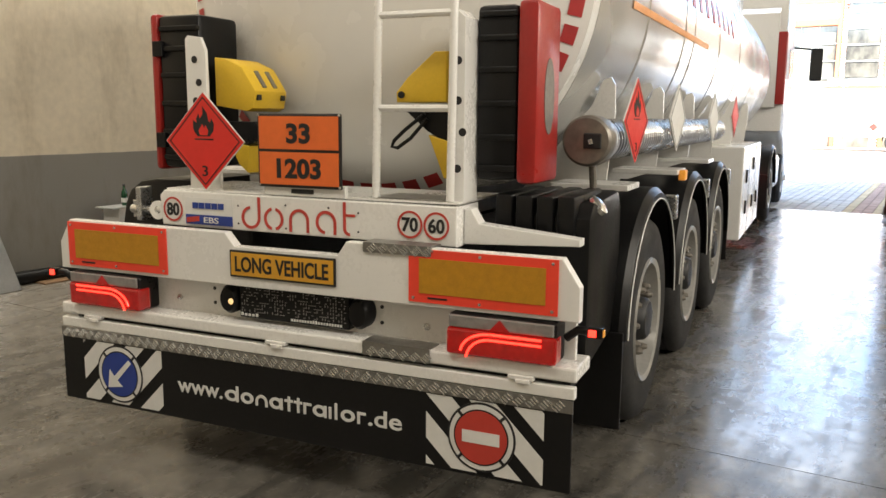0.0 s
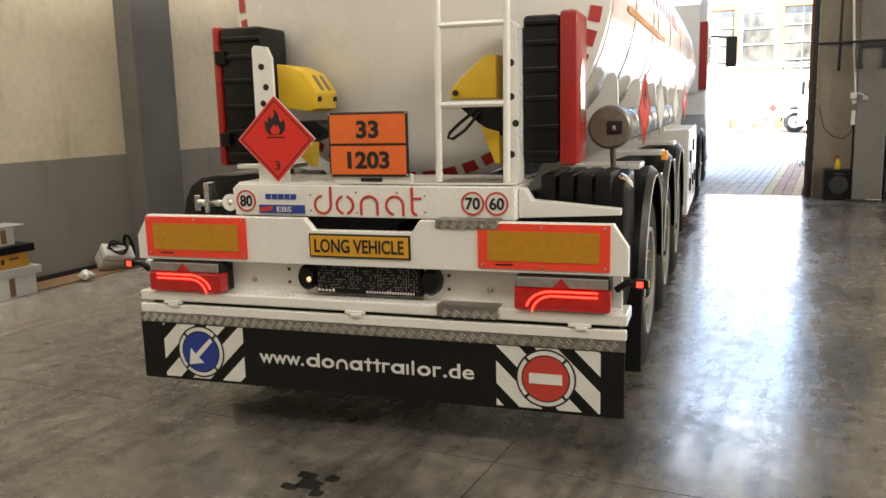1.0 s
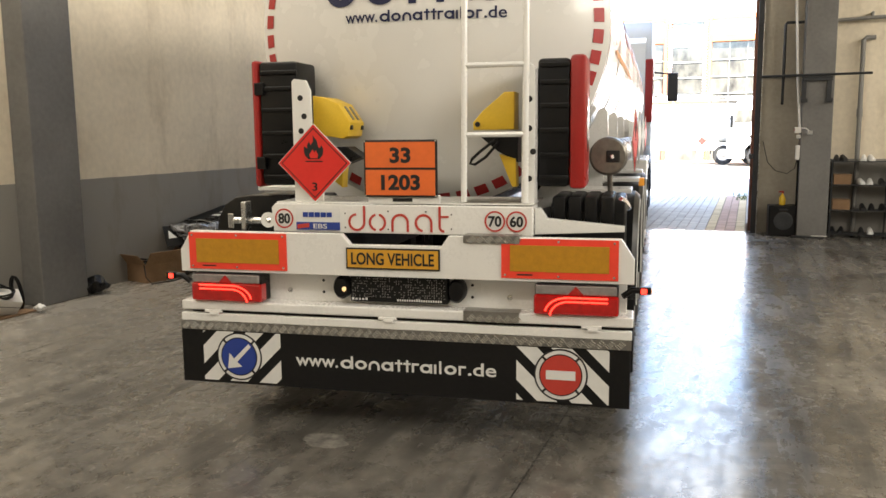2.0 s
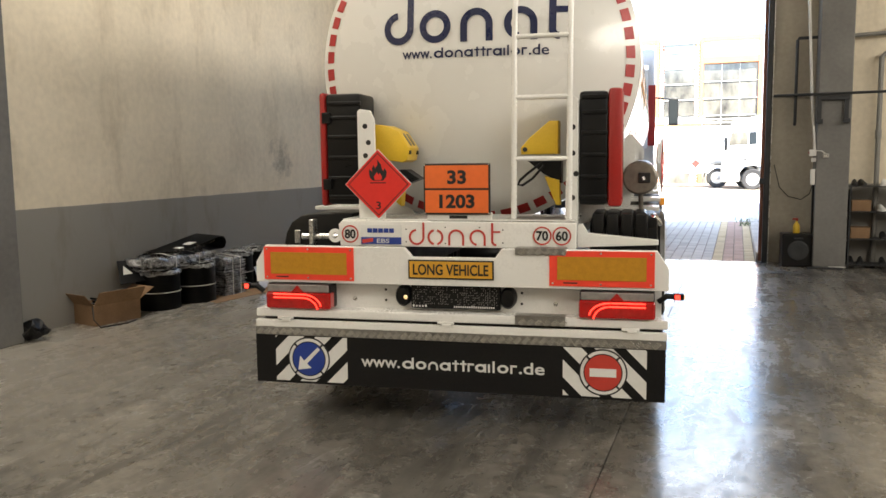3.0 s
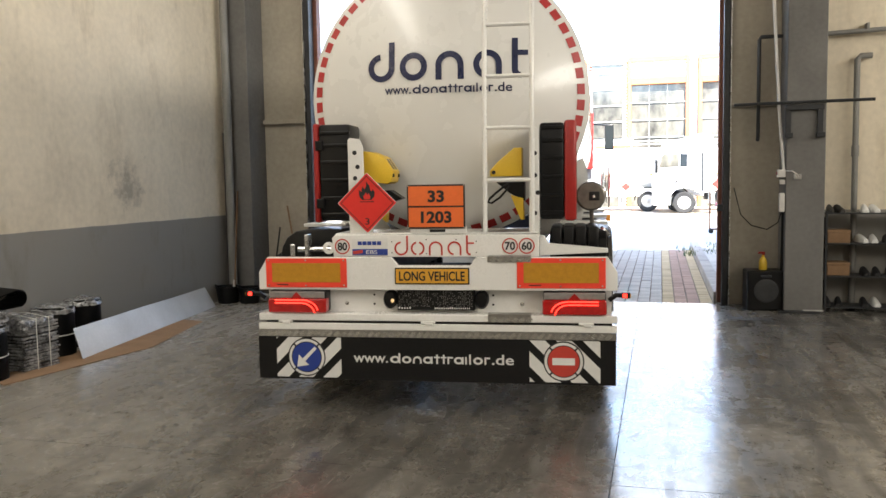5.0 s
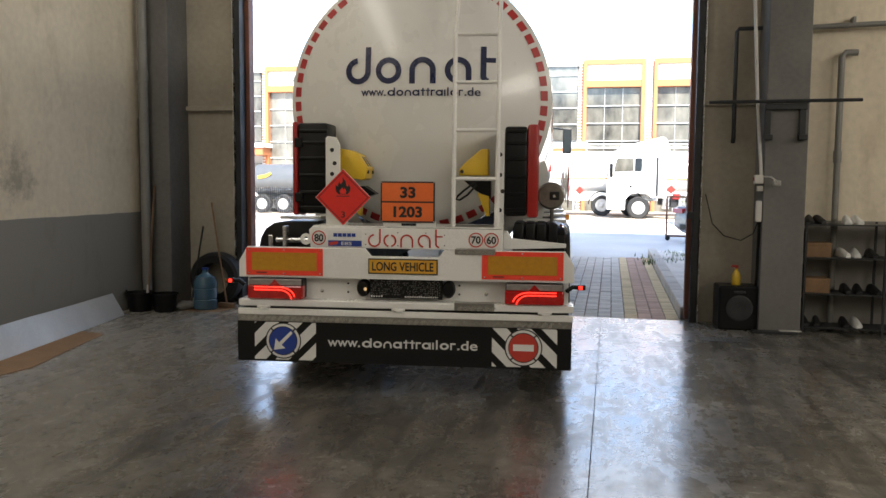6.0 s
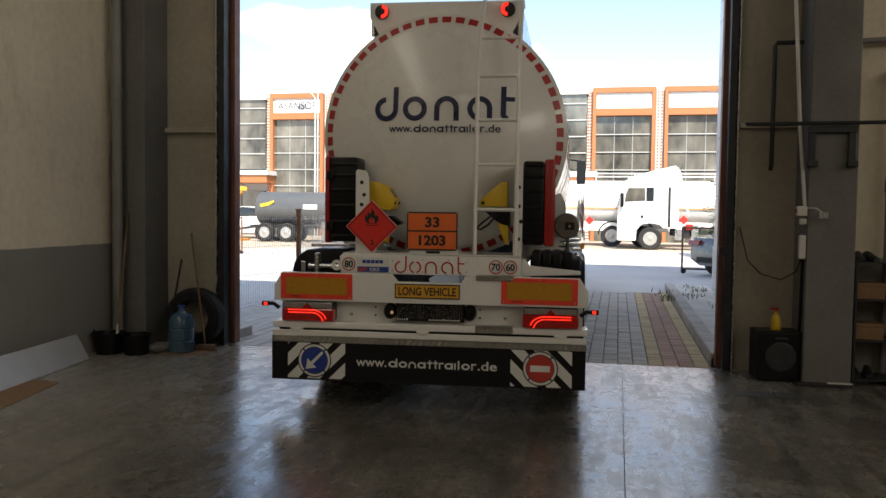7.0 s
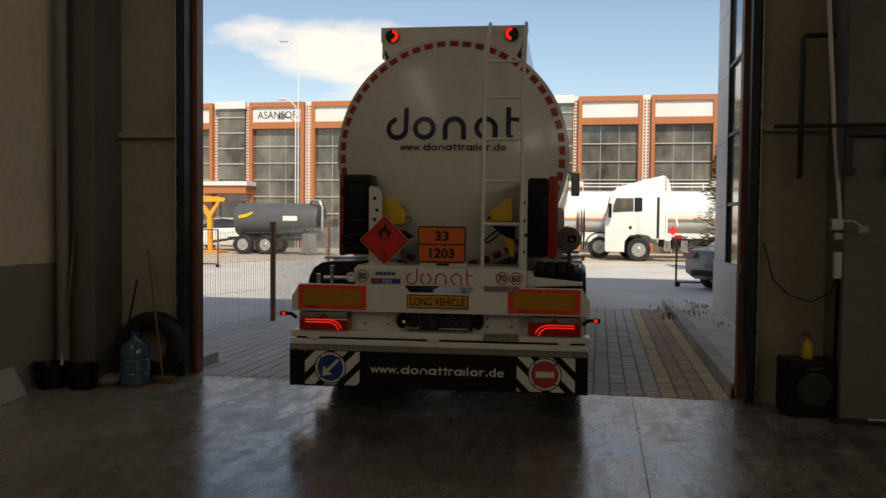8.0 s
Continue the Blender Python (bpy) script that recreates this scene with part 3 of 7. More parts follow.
def build_ground():
    structure(part("ground", B(-400, 400, -120, 700, -0.6, -0.045), M["asphalt"]), "pale worn asphalt yard")
    # sunlight painted as a paler patch; its near edge is the hall's shadow line
    structure(part("dirt_verge", P([(-60, 17.0), (-13.4, 20.5), (-11.5, 22.5), (-9.5, 26.0), (60, 26.8), (60, 37.0), (-60, 37.0)], -0.06, -0.037, "z"), M["verge"]), "paler ground before the factory row, painted as if sunlit")
    kb = structure(part("kerb_east", B(2.66, 2.82, 0.30, 9.0, -0.045, 0.06), M["kerb"]), "concrete kerb beside the drive")
    for i in range(11):
        part("kerb_stone", B(2.652, 2.826, 0.30 + i * 0.79, 0.30 + i * 0.79 + 0.78, -0.04, 0.12, 0.012, seg=1), M["kerb"], kb)
    structure(part("planting_strip", B(2.83, 3.5, 0.30, 8.9, -0.045, 0.085), M["paver"]), "grey paved strip with weeds")
    rng = random.Random(5)
    for cx, cy, n in ((2.98, 6.6, 45), (3.2, 7.7, 60), (3.25, 5.2, 25), (3.1, 8.4, 35), (2.60, 6.2, 45), (2.60, 7.0, 35)):
        bm = bmesh.new()
        for _ in range(n):
            a, l = rng.uniform(0, 6.28), rng.uniform(0.03, 0.09)
            bx, by = cx + rng.gauss(0, 0.10), cy + rng.gauss(0, 0.22)
            tip = Vector((bx + math.cos(a) * l * 0.6, by + math.sin(a) * l * 0.6, 0.08 + l))
            w = Vector((-math.sin(a), math.cos(a), 0)) * 0.012
            v = [bm.verts.new(p) for p in (Vector((bx, by, 0.06)) - w, Vector((bx, by, 0.06)) + w, tip)]
            bm.faces.new(v)
        tagged(part("weeds", bm, M["leaf"]), "tuft of low green weeds by the kerb", "weeds", "weeds", "stuff")


build_ground()


def build_facade():
    """A three-storey row opposite: orange frames round glazed bays, white sign panels, lattice strips."""
    Y, H = 37.0, 8.35
    bd = thing("factory_building", "factory row with orange frames, white sign panels and glazed bays", "building")
    part("wall", B(-48.0, 44.0, Y + 0.6, Y + 14, -0.04, H - 0.15), M["bldg_grey"], bd)
    part("roof", B(-48.2, 44.2, Y + 0.3, Y + 14.2, H - 0.149, H + 0.02), M["white_clad"], bd)

    def bay(x, w):
        fr = bmesh.new()
        for a, b, z0, z1, d in ((x, x + 0.2, -0.04, H, 0), (x + w - 0.2, x + w, -0.04, H, 0), (x + 0.2, x + w - 0.2, H - 0.3, H, 0), (x + 0.2, x + w - 0.2, 6.82, 7.2, 0)):
            box(fr, a, b, Y + d, Y + 0.6, z0, z1, 0.01, seg=1)
        f = part("bay_frame", fr, M["orange_clad"], bd)
        part("sign_panel", B(x + 0.2, x + w - 0.2, Y + 0.12, Y + 0.58, 7.2, H - 0.3), M["white_clad"], bd)
        win = part("window", B(x + 0.2, x + w - 0.2, Y + 0.32, Y + 0.58, -0.04, 6.82), M["glass"], bd)
        for k in range(1, 7):
            part("transom", B(x + 0.2, x + w - 0.2, Y + 0.24, Y + 0.32, k * 0.97 - 0.025, k * 0.97 + 0.025), M["frame_white"], win)
        for k in (1, 2):
            xx = x + 0.2 + (w - 0.4) * k / 3
            part("mullion", B(xx - 0.012, xx + 0.012, Y + 0.28, Y + 0.318, -0.04, 6.82), M["frame_white"], win)
        return f

    def lattice(x, w):
        part("lattice_strip", B(x, x + w, Y + 0.25, Y + 0.6, -0.04, H - 0.05), M["white_clad"], bd)
        bm = bmesh.new()
        z = 0.1
        while z < H - 0.2:
            for c in range(2):
                xx = x + w * (0.27 + 0.46 * c)
                prism(bm, [(xx - 0.07, z), (xx, z - 0.07), (xx + 0.07, z), (xx, z + 0.07)], Y + 0.235, Y + 0.25)
            z += 0.17
        tagged(part("lattice_pattern", bm, M["orange_clad"], bd), kind="stuff")

    for u in (-28.45, -19.0, -9.55, -0.1, 9.35, 18.8):
        lattice(u, 0.25)
        bay(u + 0.28, 3.35)
        lattice(u + 3.66, 0.4)
        bay(u + 4.09, 3.35)
        lattice(u + 7.47, 0.25)
        gx = u + 7.75
        win = part("window", B(gx, gx + 1.67, Y + 0.1, Y + 0.6, 3.9, 8.0), M["glass"], bd)
        part("coping", B(gx - 0.1, gx + 1.77, Y - 0.05, Y + 0.62, 8.0, 8.42, 0.01), M["white_clad"], bd)
        for k in range(1, 5):
            part("transom", B(gx, gx + 1.67, Y + 0.03, Y + 0.1, 3.9 + k * 0.9 - 0.03, 3.9 + k * 0.9 + 0.03), M["frame_white"], win)
        part("canopy", B(gx - 0.6, gx + 2.2, Y - 0.9, Y + 0.6, 3.05, 3.5, 0.01), M["orange_clad"], bd)
        part("canopy_edge", B(gx - 0.7, gx + 2.3, Y - 1.0, Y + 0.6, 3.5, 3.75, 0.01), M["white_clad"], bd)
        part("door", B(gx + 0.1, gx + 1.5, Y + 0.3, Y + 0.6, -0.04, 2.6), M["glass"], bd)
    lettering("ASANSOR", 2.45, 0.42, pose(-17.0, Y + 0.11, 7.62), bd, M["ink"], "sign_lettering")


build_facade()


# ---- semi-trailer ----
def wheel_parts(w, width, radius, rim_r, outer, dual=False):
    """Tyre and rim round the x axis; outer: +1 when the dish faces +x."""
    r = radius
    prof = [(rim_r, -width / 2), (r - 0.09, -width / 2 - 0.012), (r - 0.03, -width / 2 + 0.005), (r - 0.004, -width / 2 + 0.04)]
    for k in range(4):
        a = -width / 2 + 0.05 + (width - 0.1) * (k + 0.35) / 4
        prof += [(r, a - 0.012), (r - 0.012, a + 0.0), (r - 0.012, a + 0.008), (r, a + 0.02)]
    prof += [(r - 0.004, width / 2 - 0.04), (r - 0.03, width / 2 - 0.005), (r - 0.09, width / 2 + 0.012), (rim_r, width / 2)]
    bm = bmesh.new()
    lathe(bm, prof, "x", 48, closed=True)
    part("tyre", bm, M["rubber"], w, "black ribbed tyre", True)
    bm = bmesh.new()
    e = width / 2
    dish = [(rim_r + 0.012, e - 0.004), (rim_r + 0.006, e + 0.012), (rim_r - 0.02, e + 0.004), (rim_r - 0.026, e - 0.03), (rim_r - 0.034, e - 0.065), (rim_r - 0.05, e - 0.092), (0.216, e - 0.098)]
    if outer < 0:
        dish = [(q, -h) for q, h in dish]
    lathe(bm, dish, "x", 40, cap=False)
    rim = part("rim", bm, M["rim"], w, "dull silver alloy rim", True)
    disc = [(0.218, e - 0.100), (0.205, e - 0.084), (0.185, e - 0.075), (0.13, e - 0.075)]
    if outer < 0:
        disc = [(q, -h) for q, h in disc]
    bm = bmesh.new()
    lathe(bm, disc, "x", 36, cap=False)
    part("wheel_disc", bm, M["disc"], rim, "dark grey wheel disc", True)
    hub = [(0.137, e - 0.13), (0.134, e - 0.065), (0.118, e - 0.05), (0.108, e - 0.005), (0.092, e + 0.010), (0.0, e + 0.014)]
    if outer < 0:
        hub = [(q, -h) for q, h in hub]
    bm = bmesh.new()
    lathe(bm, hub, "x", 28, cap=False)
    part("hub", bm, M["chassis"], w, "dark greasy hub", True)
    for k in range(10):
        a = 2 * math.pi * k / 10
        c, s = 0.17 * math.cos(a), 0.17 * math.sin(a)
        bm = bmesh.new()
        lathe(bm, [(0.026, 0), (0.026, 0.014), (0.020, 0.016), (0.020, 0.055), (0.011, 0.078), (0, 0.078)], "x", 8, pose(outer * (e - 0.078), c, s) if outer > 0 else pose(-(e - 0.078), c, s, 0, 0, 180))
        part("wheel_nut", bm, M["cast"], rim)


def fender(bm, xc, w, yc, zc, r, a0, a1, th=0.012):
    n = 24
    rows = []
    for i in range(n + 1):
        a = radians(a0 + (a1 - a0) * i / n)
        rows.append([(xx, yc + rr * math.cos(a), zc + rr * math.sin(a)) for xx, rr in ((xc - w / 2, r - 0.05), (xc - w / 2, r), (xc + w / 2 - 0.03, r), (xc + w / 2, r - 0.03), (xc + w / 2, r - 0.06), (xc + w / 2 - 0.012, r - 0.06), (xc + w / 2 - 0.012, r - 0.035), (xc + w / 2 - 0.035, r - th), (xc - w / 2 + 0.012, r - th), (xc - w / 2 + 0.012, r - 0.05))])
    vs = [[bm.verts.new(p) for p in row] for row in rows]
    k = len(vs[0])
    for a, b in zip(vs, vs[1:]):
        for j in range(k):
            bm.faces.new((a[j], a[(j + 1) % k], b[(j + 1) % k], b[j]))
    bm.faces.new(vs[0])
    bm.faces.new(vs[-1])


def logo_shapes(parent, x0, x1, z0, y, material, stroke, name="logo_shape", split=False, bend=None):
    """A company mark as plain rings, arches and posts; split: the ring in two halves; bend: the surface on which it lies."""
    W = x1 - x0
    r = W * 0.087
    cz = z0 + r
    ya, yb = y - 0.003, y

    def mark(bm):
        if bend:
            for v in bm.verts:
                v.co.y += bend(v.co.x, v.co.z) - y
        part(name, bm, material, parent)

    def arc(c, a0, a1):
        bm = bmesh.new()
        band(bm, c, cz, r - stroke, r, ya, yb, a0, a1, 32)
        mark(bm)

    def post(c, z, top):
        mark(B(c, c + stroke, ya, yb, z, top))

    c = x0 + r
    arc(c, 95, 360)
    post(c + r - stroke, cz, z0 + 0.245 * W)
    c = x0 + 0.296 * W
    if split:
        arc(c, 104, 256)
        arc(c, -76, 76)
    else:
        arc(c, 0, 360)
    c = x0 + 0.523 * W
    arc(c, 0, 180)
    post(c - r, z0, cz)
    post(c + r - stroke, z0, cz)
    c = x0 + 0.756 * W
    arc(c, 0, 262)
    post(c + r - stroke, z0, cz)
    c = x0 + 0.902 * W
    post(c, z0 + 0.05 * W, z0 + 0.245 * W)
    bm = bmesh.new()
    band(bm, c + 0.052 * W, z0 + 0.052 * W, 0.052 * W - stroke, 0.052 * W, ya, yb, 180, 275, 12)
    mark(bm)
    mark(B(c + stroke, x1, ya, yb, z0 + 0.140 * W, z0 + 0.140 * W + stroke * 0.85))


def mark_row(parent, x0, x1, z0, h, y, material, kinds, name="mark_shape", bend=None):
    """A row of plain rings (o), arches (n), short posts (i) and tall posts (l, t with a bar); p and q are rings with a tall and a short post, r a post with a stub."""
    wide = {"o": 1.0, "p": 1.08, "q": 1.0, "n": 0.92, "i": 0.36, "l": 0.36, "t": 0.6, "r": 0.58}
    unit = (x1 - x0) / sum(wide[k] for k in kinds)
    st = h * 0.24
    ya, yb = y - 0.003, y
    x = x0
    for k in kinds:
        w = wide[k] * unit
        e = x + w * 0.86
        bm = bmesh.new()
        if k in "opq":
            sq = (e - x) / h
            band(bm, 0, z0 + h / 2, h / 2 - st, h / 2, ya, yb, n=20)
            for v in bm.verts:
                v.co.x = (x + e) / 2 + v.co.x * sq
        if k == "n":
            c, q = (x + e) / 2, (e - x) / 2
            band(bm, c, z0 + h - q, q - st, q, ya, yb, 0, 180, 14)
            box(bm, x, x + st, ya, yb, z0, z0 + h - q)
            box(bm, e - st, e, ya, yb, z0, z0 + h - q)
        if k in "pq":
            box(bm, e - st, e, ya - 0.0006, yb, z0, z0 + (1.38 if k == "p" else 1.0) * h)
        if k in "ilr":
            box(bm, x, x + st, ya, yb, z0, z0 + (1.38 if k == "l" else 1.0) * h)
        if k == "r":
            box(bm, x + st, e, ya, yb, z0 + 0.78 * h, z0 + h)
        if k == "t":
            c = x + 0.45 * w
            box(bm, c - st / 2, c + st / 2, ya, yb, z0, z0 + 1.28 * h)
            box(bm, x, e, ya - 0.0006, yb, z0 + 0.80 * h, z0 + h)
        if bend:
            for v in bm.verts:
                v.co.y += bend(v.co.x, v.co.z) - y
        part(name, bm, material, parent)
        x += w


def writing_bars(parent, x0, x1, z0, h, y, material, count, tall=(), name="writing_bar", slope=None, gap=0.42):
    """Writing as plain bars, one for each character."""
    step = (x1 - x0) / count
    for i in range(count):
        t = h * (1.35 if i in tall else 1.0)
        yy = slope(x0 + i * step) if slope else y
        part(name, B(x0 + i * step, x0 + (i + 1 - gap) * step, yy - 0.004, yy, z0, z0 + t), material, parent)


TANK_X, TANK_C, TANK_R, TANK_Y0, TANK_Y1 = 0.021, 2.215, 1.067, 0.80, 11.6


def dish_y(r):
    """How far forward the tank's dished rear end lies at a radius."""
    q = min(r / TANK_R, 1.0)
    return TANK_Y0 - 0.27 * (1 - q ** 2.4)


def build_trailer():
    tr = thing("tanker_trailer", "white fuel tanker semi-trailer with hazard plates and striped rear flap", "tanker trailer")
    # rear beam with chamfered ends and a notch
    beam = [(-1.23, 0.847), (1.255, 0.847), (1.255, 0.972), (1.19, 1.072), (0.315, 1.072), (0.275, 1.016), (-0.225, 1.016), (-0.275, 1.072), (-1.165, 1.076), (-1.23, 0.97)]
    part("rear_beam", P(beam, 0.012, 0.06, bevel=0.004), M["white"], tr, "white painted steel rear beam")
    part("rear_panel", B(-1.20, 1.22, 0.115, 0.14, 0.64, 0.86, 0.004), M["white"], tr)
    part("lower_sill", B(-1.235, 1.255, 0.0, 0.20, 0.630, 0.682, 0.008), M["white"], tr)
    part("gap_channel", B(-1.20, 1.22, 0.06, 0.16, 0.585, 0.6295), M["chassis"], tr)
    part("flap_rail", B(-1.24, 1.25, 0.0, 0.035, 0.566, 0.612, 0.005), M["white"], tr)
    for x in (-1.04, -0.02, 1.05):
        bm = B(x - 0.05, x + 0.05, -0.008, 0.02, 0.618, 0.634, 0.003)
        box(bm, x - 0.02, x + 0.035, -0.012, 0.0, 0.605, 0.622, 0.003)
        part("hinge", bm, M["white"], tr)
    strip = part("tread_strip", B(-1.24, 1.248, -0.006, -0.001, 0.518, 0.566), M["tread_alu"], tr, "bright checker-plate strip")
    x = -1.22
    while x < 1.225:
        for j in range(4):
            mm = pose(x + 0.009 * j, -0.0075, 0.528 + 0.0085 * j, 0, 38, 0)
            part("tread_bar", B(-0.014, 0.014, -0.0026, 0.0014, -0.0025, 0.0025, 0, mm), M["tread_bar"], strip)
        x += 0.049
    for x0, x1, z0, z1, y in ((0.395, 0.685, 1.040, 1.076, 0.008), (0.395, 0.685, 0.632, 0.684, -0.004)):
        s = part("tread_patch", B(x0, x1, y - 0.003, y + 0.09, z0 if z0 < 1 else z0, z1 + 0.003), M["tread_alu"], tr, "checker-plate step")
        for i in range(6):
            for j in range(4):
                mm = pose(x0 + 0.03 + i * 0.047 + 0.008 * j, y - 0.0045, z0 + 0.008 + 0.007 * j, 0, 38, 0)
                part("tread_bar", B(-0.014, 0.014, -0.0026, 0.0018, -0.0025, 0.0025, 0, mm), M["tread_bar"], s)
    # flap
    flap = part("rear_flap", B(-1.245, 1.245, 0.0, 0.014, 0.212, 0.545, 0.004), M["flap"], tr, "black rubber flap with reflective stripes")
    for sx in (-1, 1):
        x0 = -1.11 if sx < 0 else 0.672
        x1 = x0 + 0.470
        z0, z1 = 0.228, 0.512
        w = 0.105
        for k in range(-2, 5):
            a = x0 + k * 0.178 - (0.02 if sx < 0 else 0.0)
            # a slanted stripe clipped to the panel
            lo, hi = (a, a + 0.285) if sx < 0 else (a + 0.285, a)
            poly = [(lo, z0), (lo + w, z0), (hi + w, z1), (hi, z1)]
            def clip(poly, lim, keep_less):
                out = []
                for i in range(len(poly)):
                    p, q = poly[i], poly[(i + 1) % len(poly)]
                    pin, qin = ((p[0] <= lim) == keep_less) or p[0] == lim, ((q[0] <= lim) == keep_less) or q[0] == lim
                    if pin:
                        out.append(p)
                    if pin != qin:
                        t = (lim - p[0]) / (q[0] - p[0])
                        out.append((lim, p[1] + t * (q[1] - p[1])))
                return out
            poly = clip(clip(poly, x1, True), x0, False)
            if len(poly) >= 3:
                part("stripe", P(poly, -0.0025, -0.0004), M["white_film"], flap)
        cx, cz = sx * 0.895 + 0.005, 0.372
        for r, y, m in ((0.137, -0.0040, "ink"), (0.128, -0.0055, "white_film"), (0.110, -0.0070, "ink"), (0.104, -0.0085, "sign_blue" if sx < 0 else "logo_red")):
            part("sign_disc", P(ring_pts(cx, cz, r, 40), y, y + 0.0016), M[m], flap)
        for q in range(4):
            a = radians(45 + q * 90)
            mm = pose(cx + 0.119 * math.cos(a), -0.0062, cz + 0.119 * math.sin(a), 0, -math.degrees(a), 0)
            part("ring_gap", B(-0.011, 0.011, -0.001, 0.001, -0.006, 0.006, 0, mm), M["ink"], flap)
        if sx > 0:
            part("sign_bar", B(cx - 0.075, cx + 0.075, -0.0105, -0.009, cz - 0.024, cz + 0.024, 0.0), M["white_film"], flap)
        else:
            arrow = [(0.06, 0.075), (0.075, 0.06), (-0.012, -0.030), (0.018, -0.056), (-0.07, -0.07), (-0.056, 0.018), (-0.030, -0.012)]
            part("arrow", P([(cx + a, cz + b) for a, b in arrow], -0.0105, -0.009), M["white_film"], flap)
    lettering("www.", 0.245, 0.048, pose(-0.428, -0.002, 0.363), flap, M["white_film"], bold=0.012)
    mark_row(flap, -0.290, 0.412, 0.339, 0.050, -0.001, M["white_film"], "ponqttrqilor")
    lettering(".de", 0.150, 0.070, pose(0.492, -0.002, 0.374), flap, M["white_film"], bold=0.012)
    # reflective markers
    for x0 in (-1.173, 0.592):
        mk = part("marker_board", B(x0, x0 + 0.585, 0.006, 0.0115, 0.864, 1.067), M["fluo"], tr, "amber board with fluorescent red border")
        part("reflex_sheet", B(x0 + 0.045, x0 + 0.54, 0.003, 0.0058, 0.900, 1.034), M["amber"], mk)
        part("maker_mark", B(x0 + 0.08, x0 + 0.16, 0.004, 0.0058, 0.880, 0.887), M["ink"], mk)
        for a, b in ((0.02, 0.88), (0.565, 0.88), (0.02, 1.052), (0.565, 1.052), (0.29, 0.878), (0.29, 1.054)):
            bm = bmesh.new()
            lathe(bm, [(0.006, 0.0), (0.006, -0.003), (0, -0.004)], "y", 8, pose(x0 + a, 0.006, b))
            part("rivet", bm, M["alu"], mk)
    lv = part("plate_long_vehicle", B(-0.245, 0.27, 0.004, 0.0115, 0.888, 1.002, 0.002), M["ink"], tr, "yellow plate with black words")
    part("plate_face", B(-0.236, 0.261, 0.001, 0.0038, 0.897, 0.993), M["lv_yellow"], lv)
    lettering("LONG VEHICLE", 0.455, 0.066, pose(0.0125, 0.0, 0.945), lv, M["ink"], bold=0.02)
    # tail lamps
    for sx in (-1, 1):
        x0, x1 = (-1.152, -0.738) if sx < 0 else (0.765, 1.180)
        tl = part("tail_lamp", B(x0, x1, -0.012, 0.115, 0.686, 0.842, 0.012), M["black"], tr, "tail lamp with red light bars")
        part("red_lens", B(x0 - 0.004, x1 + 0.004, -0.024, 0.055, 0.688, 0.79, 0.012), M["lamp_red"], tl)
        part("clear_lens", B(x0 + 0.006, x1 - 0.006, -0.022, -0.010, 0.792, 0.838, 0.005), M["lamp_clear"], tl)
        c = (x0 + x1) / 2
        part("triangle_reflector", P([(c - 0.04, 0.793), (c + 0.04, 0.793), (c, 0.836)], -0.027, -0.0225), M["lamp_red"], tl)
        for off in (0.0, -0.026):
            s = -sx
            e = x1 - 0.04 if s > 0 else x0 + 0.04
            far = x0 + 0.05 if s > 0 else x1 - 0.05
            bend = e - s * 0.13
            pts = [(far, 0.778 + off * 0.8), (bend, 0.778 + off * 0.8)]
            for q in range(1, 7):
                u = q / 6
                pts.append((bend + s * (0.115 + off * 0.9) * math.sin(u * 1.45), 0.778 + off * 0.8 - 0.075 * (1 - math.cos(u * 1.5))))
            part("light_bar", TUBE([(a, -0.026, b) for a, b in pts], 0.0046, 8), M["led_red"], tl)
    # number-plate light panel, its plate a field of small plain bars
    npan = part("number_panel", B(-0.245, 0.298, 0.06, 0.114, 0.700, 0.846, 0.006), M["black"], tr, "black panel covered in small pale marks")
    rng = random.Random(11)
    bm = bmesh.new()
    for gx in range(40):
        for gz in range(8):
            if (17 <= gx <= 23 and rng.random() < 0.45) or rng.random() < 0.32:
                continue
            xx, zz = -0.232 + gx * 0.0130, 0.728 + gz * 0.0140
            if rng.random() < 0.5:
                box(bm, xx, xx + 0.010, 0.0575, 0.0596, zz, zz + 0.0035)
            else:
                box(bm, xx, xx + 0.0035, 0.0575, 0.0596, zz, zz + 0.010)
    tagged(part("maze_pattern", bm, M["lamp_clear"], npan), kind="stuff")
    writing_bars(npan, 0.02, 0.27, 0.710, 0.010, 0.0596, M["white_film"], 19, (8, 9))
    writing_bars(npan, -0.235, -0.14, 0.710, 0.010, 0.0596, M["white_film"], 5, (0, 4))
    for sx, x in ((-1, -0.295), (1, 0.345)):
        bm = bmesh.new()
        lathe(bm, [(0.064, 0.06), (0.064, 0.0), (0.05, -0.02), (0.0, -0.028)], "y", 24, pose(x, 0.06, 0.775) @ Matrix.Diagonal((0.75, 1, 1, 1)))
        pod = part("plate_lamp", bm, M["black"], tr, "black oval number-plate lamp", True)
        if sx < 0:
            bm = bmesh.new()
            lathe(bm, [(0.016, 0.02), (0.016, 0.0), (0.0, -0.008)], "y", 12, pose(x + 0.018, 0.038, 0.77))
            part("bulb", bm, M["led_white"], pod, "lit warm bulb")
    for x in (-0.62, -0.42, 0.42, 0.62):
        for z in ((0.735, 0.80) if abs(x) < 0.5 else (0.74,)):
            bm = bmesh.new()
            lathe(bm, [(0.008 if abs(x) < 0.5 else 0.015, 0.116), (0.008 if abs(x) < 0.5 else 0.015, 0.112), (0, 0.110)], "y", 10, pose(x, 0, z))
            part("bolt_hole" if abs(x) < 0.5 else "bolt", bm, M["ink"] if abs(x) < 0.5 else M["alu"], tr)
